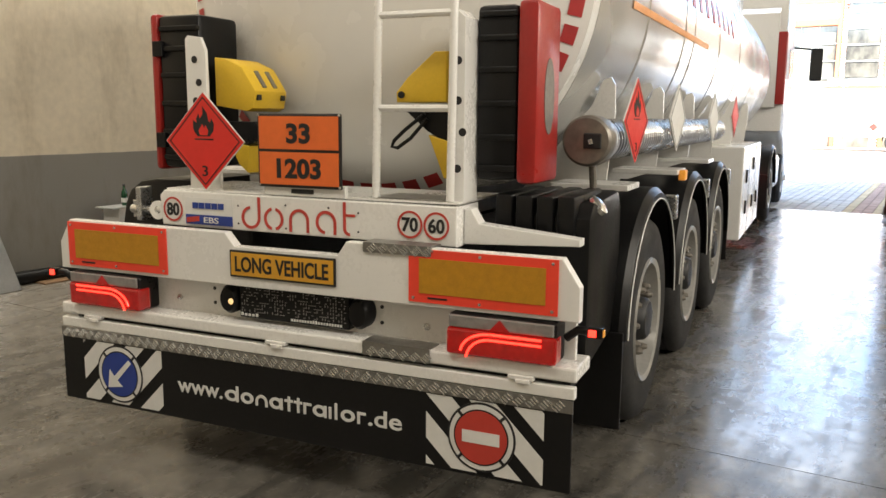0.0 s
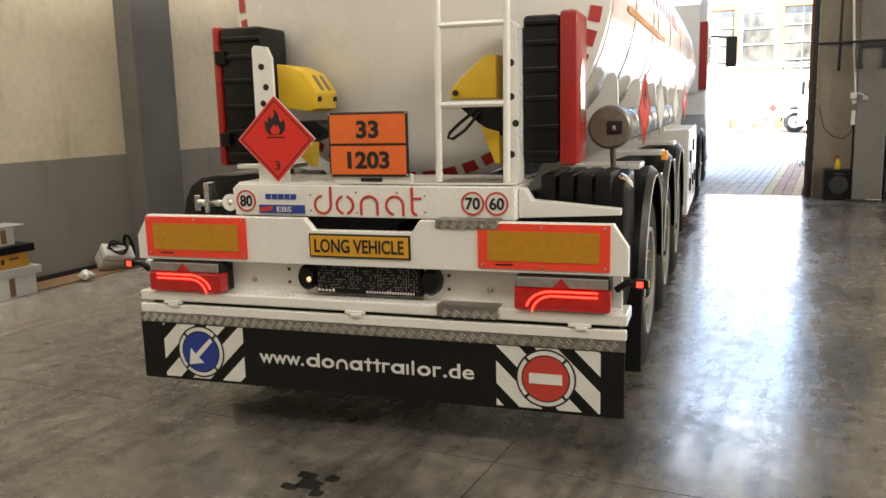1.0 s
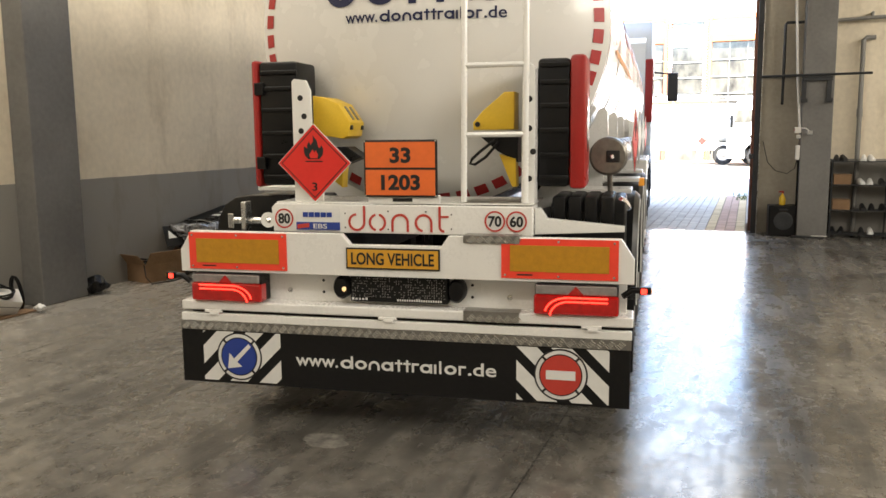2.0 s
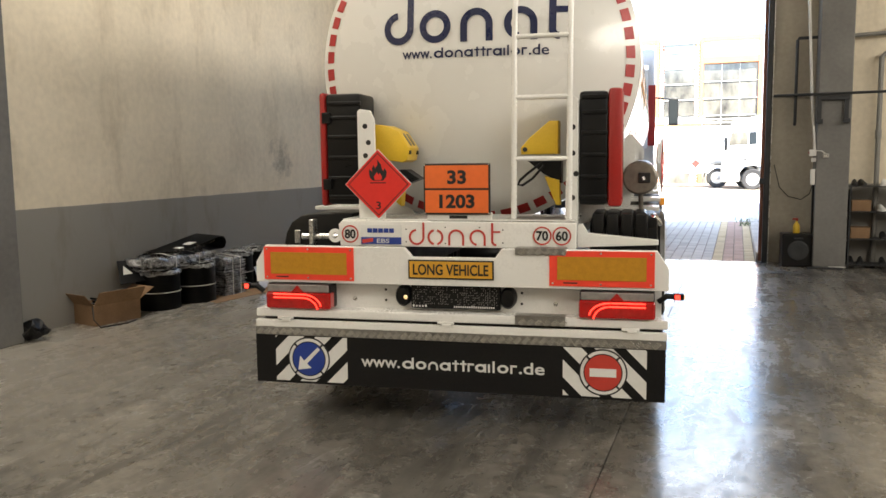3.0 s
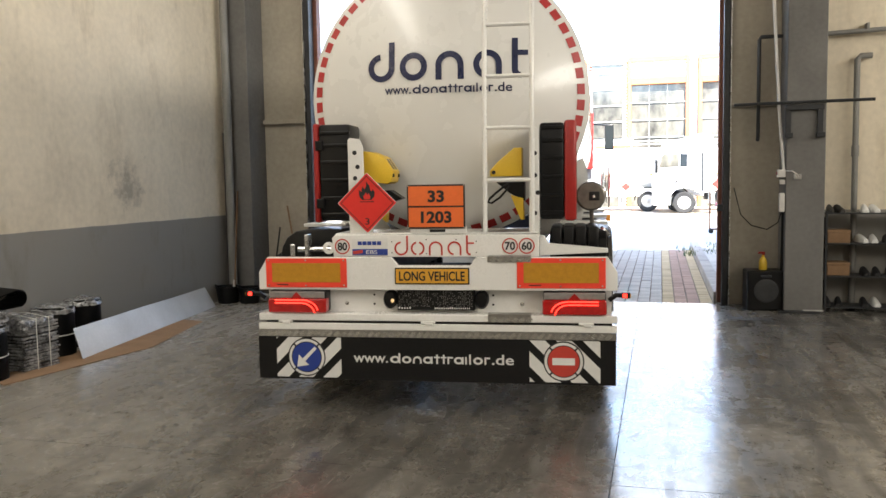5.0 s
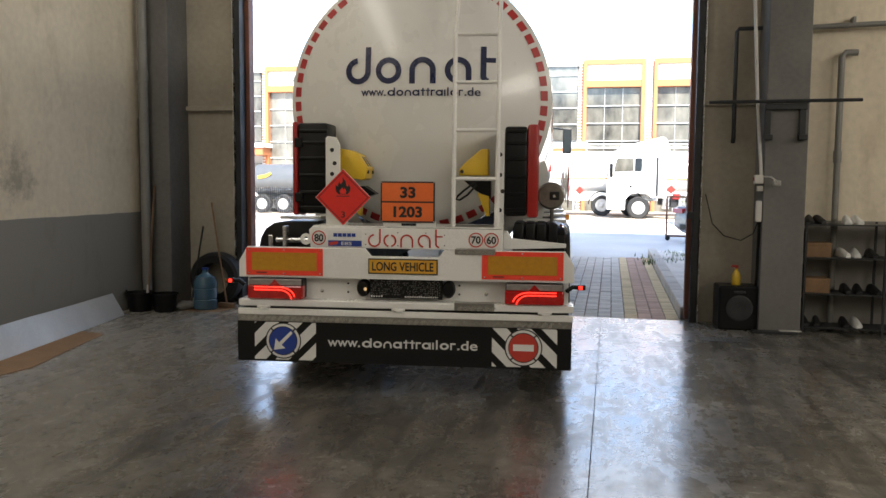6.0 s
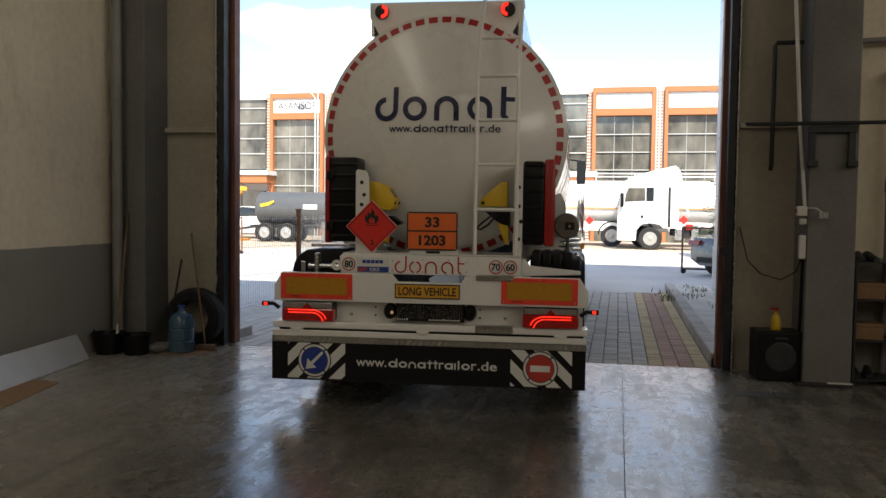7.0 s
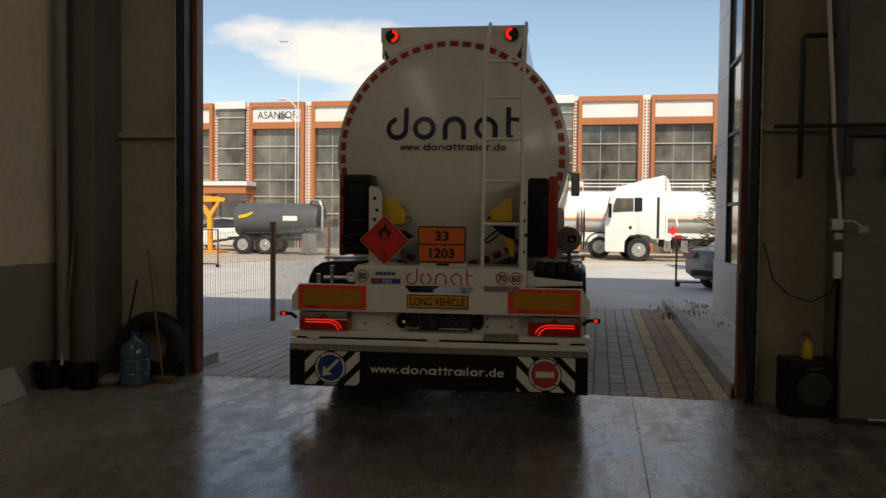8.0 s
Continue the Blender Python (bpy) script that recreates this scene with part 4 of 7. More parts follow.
    # side marker lamps on rubber arms
    for sx in (-1, 1):
        a = part("marker_arm", TUBE([(sx * 1.20, 0.05, 0.78), (sx * 1.245, 0.045, 0.815), (sx * 1.285, 0.04, 0.815)], 0.016, 10), M["black"], tr, "rubber side marker arm", True)
        part("marker_housing", B(min(sx * 1.280, sx * 1.338), max(sx * 1.280, sx * 1.338), 0.016, 0.052, 0.797, 0.835, 0.006), M["black"], a)
        part("red_marker", B(min(sx * 1.288, sx * 1.316), max(sx * 1.288, sx * 1.316), 0.010, 0.0155, 0.803, 0.828, 0.002), M["led_red"], a)
        part("amber_marker", B(min(sx * 1.319, sx * 1.340), max(sx * 1.319, sx * 1.341), 0.020, 0.046, 0.803, 0.828, 0.002), M["led_amber"], a)
    # upper cross member with stickers
    cm = part("cross_member", P([(-0.715, 1.066), (0.735, 1.062), (0.735, 1.218), (-0.70, 1.224), (-0.725, 1.20)], 0.13, 0.36, bevel=0.006), M["white"], tr, "white painted cross member with stickers")
    bm = bmesh.new()
    band(bm, -0.752, 1.128, 0.018, 0.043, 0.138, 0.152, 0, 360, 20)
    part("lifting_eye", bm, M["white"], tr)
    part("side_rod", TUBE([(-0.735, 0.26, 1.11), (-1.02, 0.26, 1.11)], 0.02, 10), M["alu"], tr, smooth=True)
    part("rod_clamp", B(-0.96, -0.93, 0.22, 0.3, 1.06, 1.22, 0.006), M["alu"], tr)
    part("step_arm", P([(0.737, 1.066), (1.20, 1.086), (1.20, 1.113), (0.80, 1.150), (0.765, 1.205), (0.737, 1.205)], 0.20, 0.27, bevel=0.004), M["white"], tr, "tapered white arm")
    for x, t in ((-0.648, "80"), (0.538, "70"), (0.652, "60")):
        st = part("speed_sticker", P(ring_pts(x, 1.140, 0.055, 36), 0.1272, 0.1292), M["white_film"], tr, "round speed-limit sticker")
        bm = bmesh.new()
        band(bm, x, 1.140, 0.046, 0.055, 0.1252, 0.127, n=36)
        part("red_rim", bm, M["logo_red"], st)
        lettering(t, 0.070, 0.058, pose(x, 0.1262, 1.140), st, M["ink"], bold=0.03)
    st = part("brake_sticker", B(-0.578, -0.318, 0.1272, 0.1292, 1.076, 1.196), M["white_film"], tr, "white and blue brake-system sticker")
    writing_bars(st, -0.535, -0.36, 1.150, 0.026, 0.1270, M["sign_blue"], 5, gap=0.18)
    part("blue_field", B(-0.576, -0.320, 0.1252, 0.127, 1.079, 1.122), M["sign_blue"], st)
    part("red_tag", P([(-0.570, 1.084), (-0.500, 1.094), (-0.500, 1.117), (-0.570, 1.107)], 0.1232, 0.125), M["logo_red"], st)
    lettering("EBS", 0.080, 0.026, pose(-0.435, 0.1246, 1.100), st, M["white_film"], bold=0.01)
    logo_shapes(tr, -0.272, 0.290, 1.076, 0.1292, M["logo_red"], 0.0125, split=True)
    for x, z in ((-0.290, 1.172), (-0.290, 1.095), (-0.045, 1.186), (-0.045, 1.088), (0.165, 1.186), (0.305, 1.172), (0.305, 1.095)):
        part("fixing_hole", P(ring_pts(x, z, 0.0045, 8), 0.1278, 0.1295), M["ink"], cm)
    part("deck", B(-0.70, 0.735, 0.15, 0.62, 1.224, 1.232), M["white"], tr)
    part("deck_tread", B(0.37, 0.67, 0.16, 0.36, 1.2325, 1.2385), M["tread_alu"], tr)
    # UN number plate
    pl = part("hazard_number_plate", B(-0.176, 0.232, 0.125, 0.137, 1.262, 1.568, 0.006), M["ink"], tr, "orange number plate in a black frame")
    part("upper_field", B(-0.164, 0.220, 0.121, 0.1245, 1.421, 1.556), M["orange"], pl)
    part("lower_field", B(-0.164, 0.220, 0.121, 0.1245, 1.274, 1.409), M["orange"], pl)
    lettering("33", 0.115, 0.083, pose(0.030, 0.120, 1.486), pl, M["ink"], bold=0.036)
    lettering("1203", 0.215, 0.083, pose(0.030, 0.120, 1.342), pl, M["ink"], bold=0.036)
    for x, z in ((-0.168, 1.270), (0.224, 1.270), (-0.168, 1.560), (0.224, 1.560)):
        bm = bmesh.new()
        lathe(bm, [(0.006, 0.0), (0.006, -0.003), (0, -0.004)], "y", 8, pose(x, 0.1252, z))
        part("rivet", bm, M["alu"], pl)
    part("plate_bracket", B(-0.16, 0.24, 0.14, 0.165, 1.225, 1.275, 0.004), M["white"], tr)
    part("bracket_slot", B(-0.02, 0.09, 0.137, 0.1395, 1.238, 1.256), M["ink"], tr)

    def diamond(x, y, z, h, m4, red, symbol, parent):
        dm = part("hazard_diamond", P([(0, -h), (h, 0), (0, h), (-h, 0)], -0.003, 0.003, bevel=0.0), M["white_film"], parent, "flame hazard diamond" if symbol else "hazard diamond")
        dm.matrix_basis = m4
        part("diamond_face", P([(0, -h + 0.004), (h - 0.004, 0), (0, h - 0.004), (-h + 0.004, 0)], -0.0048, -0.0032), red, dm)
        g = h * 0.90
        bm = bmesh.new()
        for i in range(4):
            a0, a1 = radians(90 * i), radians(90 * (i + 1))
            p, q = (g * math.cos(a0), g * math.sin(a0)), (g * math.cos(a1), g * math.sin(a1))
            k = (g - 0.007) / g
            prism(bm, [p, q, (q[0] * k, q[1] * k), (p[0] * k, p[1] * k)], -0.0060, -0.0050)
        part("diamond_line", bm, M["ink"], dm)
        if symbol:
            s = h / 0.212
            flame = [(-0.032, 0.022), (0.032, 0.022), (0.052, 0.045), (0.056, 0.075), (0.044, 0.098), (0.036, 0.080), (0.026, 0.088), (0.020, 0.120), (-0.004, 0.150), (-0.002, 0.118), (-0.018, 0.096), (-0.026, 0.118), (-0.038, 0.096), (-0.036, 0.078), (-0.056, 0.092), (-0.056, 0.058), (-0.050, 0.040)]
            part("flame", P([(a * s, b * s) for a, b in flame], -0.0064, -0.0050), M["ink"], dm)
            inner = [(-0.020, 0.026), (0.020, 0.026), (0.026, 0.044), (0.012, 0.070), (0.004, 0.056), (-0.006, 0.074), (-0.026, 0.046)]
            part("flame_core", P([(a * s, b * s) for a, b in inner], -0.0074, -0.0066), red, dm)
            part("flame_bar", B(-0.05 * s, 0.05 * s, -0.0064, -0.0050, 0.006 * s, 0.012 * s), M["ink"], dm)
            lettering("3", 0.030 * s, 0.046 * s, pose(0, -0.0055, -0.128 * s), dm, M["ink"], bold=0.008)
        return dm

    diamond(0, 0, 0, 0.213, pose(-0.462, 0.136, 1.445), M["hazard_red"], True, tr)
    # posts that carry the boxes and chocks
    pa = part("post", P([(-0.615, 1.225), (-0.445, 1.225), (-0.445, 1.30), (-0.500, 1.42), (-0.505, 1.84), (-0.53, 1.895), (-0.60, 1.905), (-0.615, 1.89)], 0.21, 0.23, bevel=0.003), M["white"], tr, "white post plate with round holes")
    pb = part("post", P([(0.665, 1.225), (0.735, 1.225), (0.735, 1.93), (0.70, 1.96), (0.672, 1.93)], 0.20, 0.34, bevel=0.003), M["white"], tr, "white post plate with round holes")
    for q, x, y in ((pa, -0.565, 0.209), (pb, 0.707, 0.199)):
        for z in (1.36, 1.50, 1.62, 1.77) if q is pb else (1.62, 1.70, 1.80):
            part("hole", P(ring_pts(x + (0.02 if z in (1.70, 1.50) else 0), z, 0.016, 16), y - 0.001, y + 0.0005), M["ink"], q)
    # extinguisher boxes: ribbed black body, red lid outwards
    for sx in (-1, 1):
        a, b, c = (0.735, 0.905, 0.990) if sx > 0 else (-0.625, -0.862, -0.905)
        bm = B(min(a, b), max(a, b), 0.315, 0.60, 1.312, 2.012 if sx < 0 else 1.985, 0.022)
        eb = part("extinguisher_box", bm, M["black"], tr, "black ribbed box with red lid", True)
        for z in (1.36, 1.48, 1.61, 1.74, 1.86, 1.95):
            part("rib", B(min(a, b) + 0.012, max(a, b) - 0.002, 0.304, 0.33, z - 0.012, z + 0.012, 0.005), M["black"], eb)
        lid = part("lid", B(min(b, c), max(b, c), 0.305, 0.61, 1.300, 2.022 if sx < 0 else 2.000, 0.022), M["red"], eb, "red lid", True)
        part("lid_window", P([(0.455 + 0.065 * math.cos(t * 0.3142), 1.64 + 0.15 * math.sin(t * 0.3142)) for t in range(20)], c - 0.001 * sx, c + 0.003 * sx, "x"), M["lamp_clear"], lid)
        for z in (1.44, 1.86) if sx < 0 else ():
            part("latch", B(min(b - 0.02, b + 0.035), max(b - 0.02, b + 0.035), 0.292, 0.318, z - 0.035, z + 0.035, 0.004), M["black"], eb)
    # wheel chocks in holders
    for sx in (-1, 1):
        if sx < 0:
            pts = [(-0.53, 1.600), (-0.355, 1.575), (-0.325, 1.590), (-0.310, 1.665), (-0.380, 1.770), (-0.47, 1.808), (-0.53, 1.815)]
        else:
            pts = [(0.39, 1.615), (0.612, 1.615), (0.612, 1.815), (0.56, 1.815), (0.44, 1.715), (0.388, 1.655)]
        ck = part("wheel_chock", P(pts, 0.30, 0.545 if sx < 0 else 0.48, bevel=0.008), M["yellow"], tr, "yellow plastic wheel chock", True)
        if sx < 0:
            for y in (0.385, 0.465):
                mm = pose(-0.343, y, 1.719, 0, 56.3, 0)
                part("chock_slot", B(-0.045, 0.045, -0.014, 0.014, -0.004, 0.004, 0.003, mm), M["cast"], ck)
            for y in (0.33, 0.51):
                part("chock_pin", B(-0.320, -0.306, y - 0.014, y + 0.014, 1.625, 1.65, 0.003), M["ink"], ck)
        else:
            part("chock_pin", P(ring_pts(0.415, 1.645, 0.014, 12), 0.292, 0.30), M["ink"], ck)
        hp = [(0.40, 1.60), (0.63, 1.60), (0.63, 1.44), (0.52, 1.50)] if sx > 0 else [(-0.54, 1.53), (-0.34, 1.53), (-0.25, 1.47), (-0.44, 1.40), (-0.54, 1.42)]
        part("chock_holder", P(hp, 0.32, 0.46, bevel=0.005), M["black"], tr, "black chock holder")
    part("holder_strap", TUBE([(0.52, 0.30, 1.57), (0.43, 0.29, 1.50), (0.385, 0.29, 1.46), (0.375, 0.29, 1.435), (0.40, 0.29, 1.43), (0.46, 0.29, 1.47), (0.53, 0.30, 1.55)], 0.008, 8), M["black"], tr)
    part("chock_tip", P([(0.53, 1.485), (0.62, 1.46), (0.625, 1.31), (0.60, 1.31)], 0.31, 0.40, bevel=0.004), M["yellow"], tr)
    part("chock_tip", P([(-0.47, 1.44), (-0.36, 1.42), (-0.37, 1.30), (-0.42, 1.34)], 0.31, 0.40, bevel=0.004), M["yellow"], tr)
    # ladder
    for x in (0.365, 0.690):
        part("ladder_rail", TUBE([(x, 0.17, 1.235), (x, 0.19, 1.75), (x, 0.205, 2.25), (x, 0.26, 2.65), (x, 0.42, 2.98), (x, 0.62, 3.22), (x, 0.80, 3.40), (x, 0.98, 3.36)], 0.0165, 10), M["white"], tr, smooth=True)
    for z, y in ((1.59, 0.185), (1.948, 0.196), (2.30, 0.212), (2.655, 0.262), (2.99, 0.43)):
        part("rung", TUBE([(0.36, y, z), (0.695, y, z)], 0.014, 8), M["white"], tr, smooth=True)
    # tank
    prof = [(0.0, dish_y(0))] + [(TANK_R * q, dish_y(TANK_R * q)) for q in (0.15, 0.3, 0.45, 0.6, 0.72, 0.82, 0.9, 0.95, 0.98)] + [(TANK_R, TANK_Y0), (TANK_R, TANK_Y0 + 0.12)]
    bm = bmesh.new()
    lathe(bm, prof, "y", 96, pose(TANK_X, 0, TANK_C))
    part("tank_end", bm, M["tank"], tr, "white dished tank end with a ring of red dashes", True)
    prof = [(TANK_R + 0.002, TANK_Y0 + 0.121), (TANK_R + 0.008, 2.2), (TANK_R + 0.014, 4.6), (TANK_R + 0.02, 7.0), (TANK_R + 0.02, TANK_Y1 - 0.25), (TANK_R - 0.06, TANK_Y1 - 0.08), (0.7, TANK_Y1 + 0.08), (0.0, TANK_Y1 + 0.16)]
    bm = bmesh.new()
    lathe(bm, prof, "y", 96, pose(TANK_X, 0, TANK_C))
    tk = part("tank_shell", bm, M["steel_tank"], tr, "bright polished tank shell", True)

    def shell_r(y):
        return float(np.interp(y, [0.92, 2.2, 4.6, 7.0, 20], [TANK_R + 0.002, TANK_R + 0.008, TANK_R + 0.014, TANK_R + 0.02, TANK_R + 0.02]))

    for y in (1.9, 3.1, 3.5, 4.9, 6.6, 8.4, 10.0):
        bm = bmesh.new()
        r = shell_r(y)
        lathe(bm, [(r + 0.001, y - 0.012), (r + 0.005, y), (r + 0.001, y + 0.012)], "y", 96, pose(TANK_X, 0, TANK_C))
        part("weld_seam", bm, M["steel_tank"], tk, smooth=True)
    for sx in (1, -1):
        bm = bmesh.new()
        a0, a1 = (-6.4, -4.4) if sx > 0 else (184.4, 186.4)
        ys = np.linspace(1.5, 4.2, 8)
        rows = []
        for y in ys:
            r = shell_r(float(y)) + 0.004
            rows.append([bm.verts.new((TANK_X + r * math.cos(radians(a)), float(y), TANK_C + r * math.sin(radians(a)))) for a in np.linspace(a0, a1, 4)])
        for p, q in zip(rows, rows[1:]):
            for j in range(3):
                bm.faces.new((p[j], p[j + 1], q[j + 1], q[j]))
        part("orange_band", bm, M["orange_band"], tk, smooth=True)
    # side writing on the tank as red bars following the curve
    for k in range(9):
        y0 = 3.0 + k * 0.36
        bm = bmesh.new()
        rows = []
        for y in (y0, y0 + 0.16):
            r = shell_r(y) + 0.004
            rows.append([bm.verts.new((TANK_X + r * math.cos(radians(a)), y, TANK_C + r * math.sin(radians(a)))) for a in np.linspace(6, 16, 6)])
        for j in range(5):
            bm.faces.new((rows[0][j], rows[0][j + 1], rows[1][j + 1], rows[1][j]))
        part("side_writing_bar", bm, M["logo_red"], tk)
    # ring of red dashes
    n = 54
    r0, r1 = 0.978, 1.034
    for i in range(n):
        a0 = 360.0 * i / n
        bm = bmesh.new()
        rows = []
        for r in (r0, (r0 + r1) / 2, r1):
            rows.append([bm.verts.new((TANK_X + r * math.cos(radians(a0 + 4.4 * j / 3)), dish_y(r) - 0.004, TANK_C + r * math.sin(radians(a0 + 4.4 * j / 3)))) for j in range(4)])
        for p, q in zip(rows, rows[1:]):
            for j in range(3):
                bm.faces.new((p[j], p[j + 1], q[j + 1], q[j]))
        part("red_dash", bm, M["red_dash"], tr)
    def on_dish(x, z):
        return dish_y(math.hypot(x - TANK_X, z - TANK_C)) - 0.002

    logo_shapes(tr, -0.545, 0.645, 2.330, 0.538, M["navy"], 0.044, "tank_logo_shape", bend=on_dish)
    for words, x, w, z, h in (("www.", -0.315, 0.20, 2.258, 0.046), (".de", 0.468, 0.125, 2.268, 0.066)):
        ob = lettering(words, w, h, Matrix(), tr, M["navy"], bold=0.01)
        for v in ob.data.vertices:
            v.co = (v.co.x + x, v.co.y + on_dish(v.co.x + x, v.co.z + z), v.co.z + z)
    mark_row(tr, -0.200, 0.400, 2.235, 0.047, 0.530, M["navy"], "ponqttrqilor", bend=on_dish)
    # coffer panel with crescent lamps
    pn = part("coffer_panel", P([(-0.655, 3.40), (-0.655, 3.27), (-0.575, 3.12), (0.60, 3.12), (0.675, 3.27), (0.675, 3.40)], 0.86, 0.89, bevel=0.004), M["white"], tr, "white end panel of the walkway coffer")
    for x in (-0.545, 0.560):
        bm = bmesh.new()
        lathe(bm, [(0.062, 0.86), (0.062, 0.835), (0.05, 0.828), (0.0, 0.826)], "y", 28, pose(x, 0, 3.315))
        lp = part("top_lamp", bm, M["chassis"], pn, "round rear lamp with a lit crescent", True)
        bm = bmesh.new()
        band(bm, x, 3.315, 0.030, 0.058, 0.818, 0.826, -95 if x < 0 else 85, 85 if x < 0 else 265, 24)
        part("lit_crescent", bm, M["led_red"], lp)
    for x in (-0.655, 0.645):
        part("coffer_side", B(x, x + 0.03, 0.892, 11.0, 3.12, 3.40, 0.004), M["alu"], tr)
    part("coffer_deck", B(-0.624, 0.644, 0.892, 11.0, 3.20, 3.235), M["tread_alu"], tr)
    # chassis
    for x in (-0.47, 0.47):
        part("chassis_beam", B(x - 0.06, x + 0.06, 0.38, 10.9, 0.82, 1.06, 0.01), M["chassis"], tr)
    part("under_guard", B(-1.1, 1.1, 0.22, 0.30, 0.46, 0.60, 0.01), M["chassis"], tr)
    part("kingpin_plate", B(-0.6, 0.6, 9.9, 11.4, 1.06, 1.14), M["chassis"], tr)
    for sx in (-1, 1):
        for y in (1.35, 2.65, 3.95, 5.4, 7.0, 8.6):
            part("saddle_rib", P([(sx * 0.50, 1.06), (sx * 1.02, 1.22), (sx * 1.055, 1.58), (sx * 1.05, 1.72), (sx * 1.03, 1.755), (sx * 0.99, 1.74), (sx * 0.94, 1.62), (sx * 0.62, 1.24)], y, y + 0.02), M["white"], tr)
        part("saddle_rail", B(min(sx * 0.86, sx * 1.22), max(sx * 0.86, sx * 1.22), 0.95, 1.20, 1.235, 1.262, 0.004), M["white"], tr)
        part("saddle_rail", B(min(sx * 0.86, sx * 1.24), max(sx * 0.86, sx * 1.24), 2.15, 2.45, 1.235, 1.262, 0.004), M["white"], tr)
        part("saddle_rail", B(min(sx * 0.86, sx * 1.24), max(sx * 0.86, sx * 1.24), 3.5, 3.8, 1.235, 1.262, 0.004), M["white"], tr)
        part("clearance_lamp", B(min(sx * 1.235, sx * 1.275), max(sx * 1.235, sx * 1.275), 2.22, 2.30, 1.20, 1.26, 0.006), M["led_amber"], tr)
    # hose tube with a cast cap on the near side
    bm = bmesh.new()
    prof = [(0.06, 0.80)]
    y = 0.82
    while y < 4.9:
        prof += [(0.080, y), (0.093, y + 0.010), (0.093, y + 0.030), (0.080, y + 0.040)]
        y += 0.055
    prof += [(0.06, y)]
    lathe(bm, prof, "y", 28, pose(1.095, 0, 1.462))
    ht = part("hose_tube", bm, M["hose_steel"], tr, "ribbed bright hose tube")
    bm = bmesh.new()
    lathe(bm, [(0.094, 0.84), (0.106, 0.82), (0.110, 0.74), (0.106, 0.70), (0.095, 0.69), (0.0, 0.688)], "y", 36, pose(1.095, 0, 1.462))
    cp = part("tube_cap", bm, M["cast"], ht, "cast round cap with a lock", True)
    part("lock_box", B(1.085, 1.16, 0.676, 0.69, 1.43, 1.495, 0.005), M["ink"], cp)
    part("lock", TUBE([(1.115, 0.672, 1.468), (1.122, 0.668, 1.448)], 0.011, 8), M["chrome"], cp)
    part("drain", TUBE([(1.10, 0.78, 1.37), (1.105, 0.80, 1.24), (1.09, 0.82, 1.16)], 0.016, 8), M["cast"], ht)
    # hazard diamonds along the side
    for y, z, m in ((1.0, 1.545, "hazard_red"), (2.1, 1.56, "white_film"), (3.7, 1.56, "white_film"), (5.2, 1.58, "hazard_red")):
        diamond(0, 0, 0, 0.19, pose(1.232, y, z, 0, 0, 86), M[m], m == "hazard_red" and y < 2, tr)
    # black water tank behind the wheel
    for sx in (1,):
        bm = bmesh.new()
        prism(bm, [(0.36, 0.56), (0.36, 1.17), (0.42, 1.225), (0.86, 1.245), (0.92, 1.18), (0.92, 0.95), (0.80, 0.62)], min(sx * 0.80, sx * 1.20), max(sx * 0.80, sx * 1.20), "x", 0.02)
        wt = part("water_tank", bm, M["black"], tr, "black moulded water tank with grooves", True)
        for k in range(4):
            x = sx * (0.85 + k * 0.085)
            part("moulded_rib", B(x - 0.036, x + 0.036, 0.335, 0.80, 1.08, 1.258, 0.014), M["black"], wt, smooth=True)
        bm = bmesh.new()
        lathe(bm, [(0.045, 0.0), (0.045, 0.02), (0.02, 0.03), (0.0, 0.03)], "x", 16, pose(sx * 1.185, 0.50, 1.205, 0, -40 * sx, 0))
        part("tank_cap", bm, M["chrome"], wt, "bright filler cap", True)
    # rounded stowage box on the far side
    bm = bmesh.new()
    prism(bm, [(-0.72, 0.66), (-1.22, 0.66), (-1.22, 0.98), (-1.19, 1.12), (-1.15, 1.19), (-1.08, 1.235), (-0.98, 1.25), (-0.72, 1.25)], 0.38, 0.80, "y", 0.02)
    sb = part("stowage_box", bm, M["black"], tr, "black rounded plastic stowage box", True)
    part("box_latch", B(-1.12, -1.08, 0.362, 0.384, 1.05, 1.14, 0.006), M["chrome"], sb, "bright latch")
    part("lid_seam", B(-1.205, -0.74, 0.374, 0.39, 0.955, 0.967, 0.002), M["alu"], sb)
    # fenders with bright piping, mud flap, wheels
    ys = (1.50, 2.90, 4.30)
    for sx in (-1, 1):
        for i, y in enumerate(ys):
            bm = bmesh.new()
            fender(bm, sx * 1.03, 0.46, y, 0.55, 0.665, 2, 178)
            fd = part("fender", bm, M["black"], tr, "black plastic fender with pale piping", True)
            e = sx * 1.263
            part("piping", TUBE([(e, y + 0.607 * math.cos(radians(a)), 0.55 + 0.607 * math.sin(radians(a))) for a in np.linspace(2, 178, 26)], 0.0035, 6), M["white_film"], fd)
            part("fender_bracket", B(min(sx * 1.16, sx * 1.25), max(sx * 1.16, sx * 1.25), y + 0.62, y + 0.69, 0.98, 1.12, 0.008), M["alu"], fd)
        part("mud_flap", B(min(sx * 0.80, sx * 1.255), max(sx * 0.80, sx * 1.255), 0.80, 0.815, 0.17, 0.618, 0.004), M["flap"], tr, "black rubber mud flap")
        part("front_mud_flap", B(min(sx * 0.80, sx * 1.25), max(sx * 0.80, sx * 1.25), 4.98, 4.992, 0.30, 0.60, 0.004), M["flap"], tr)
    for y in ys:
        part("axle", TUBE([(-0.9, y, 0.53), (0.9, y, 0.53)], 0.075, 14), M["chassis"], tr, smooth=True)
    wheels = []
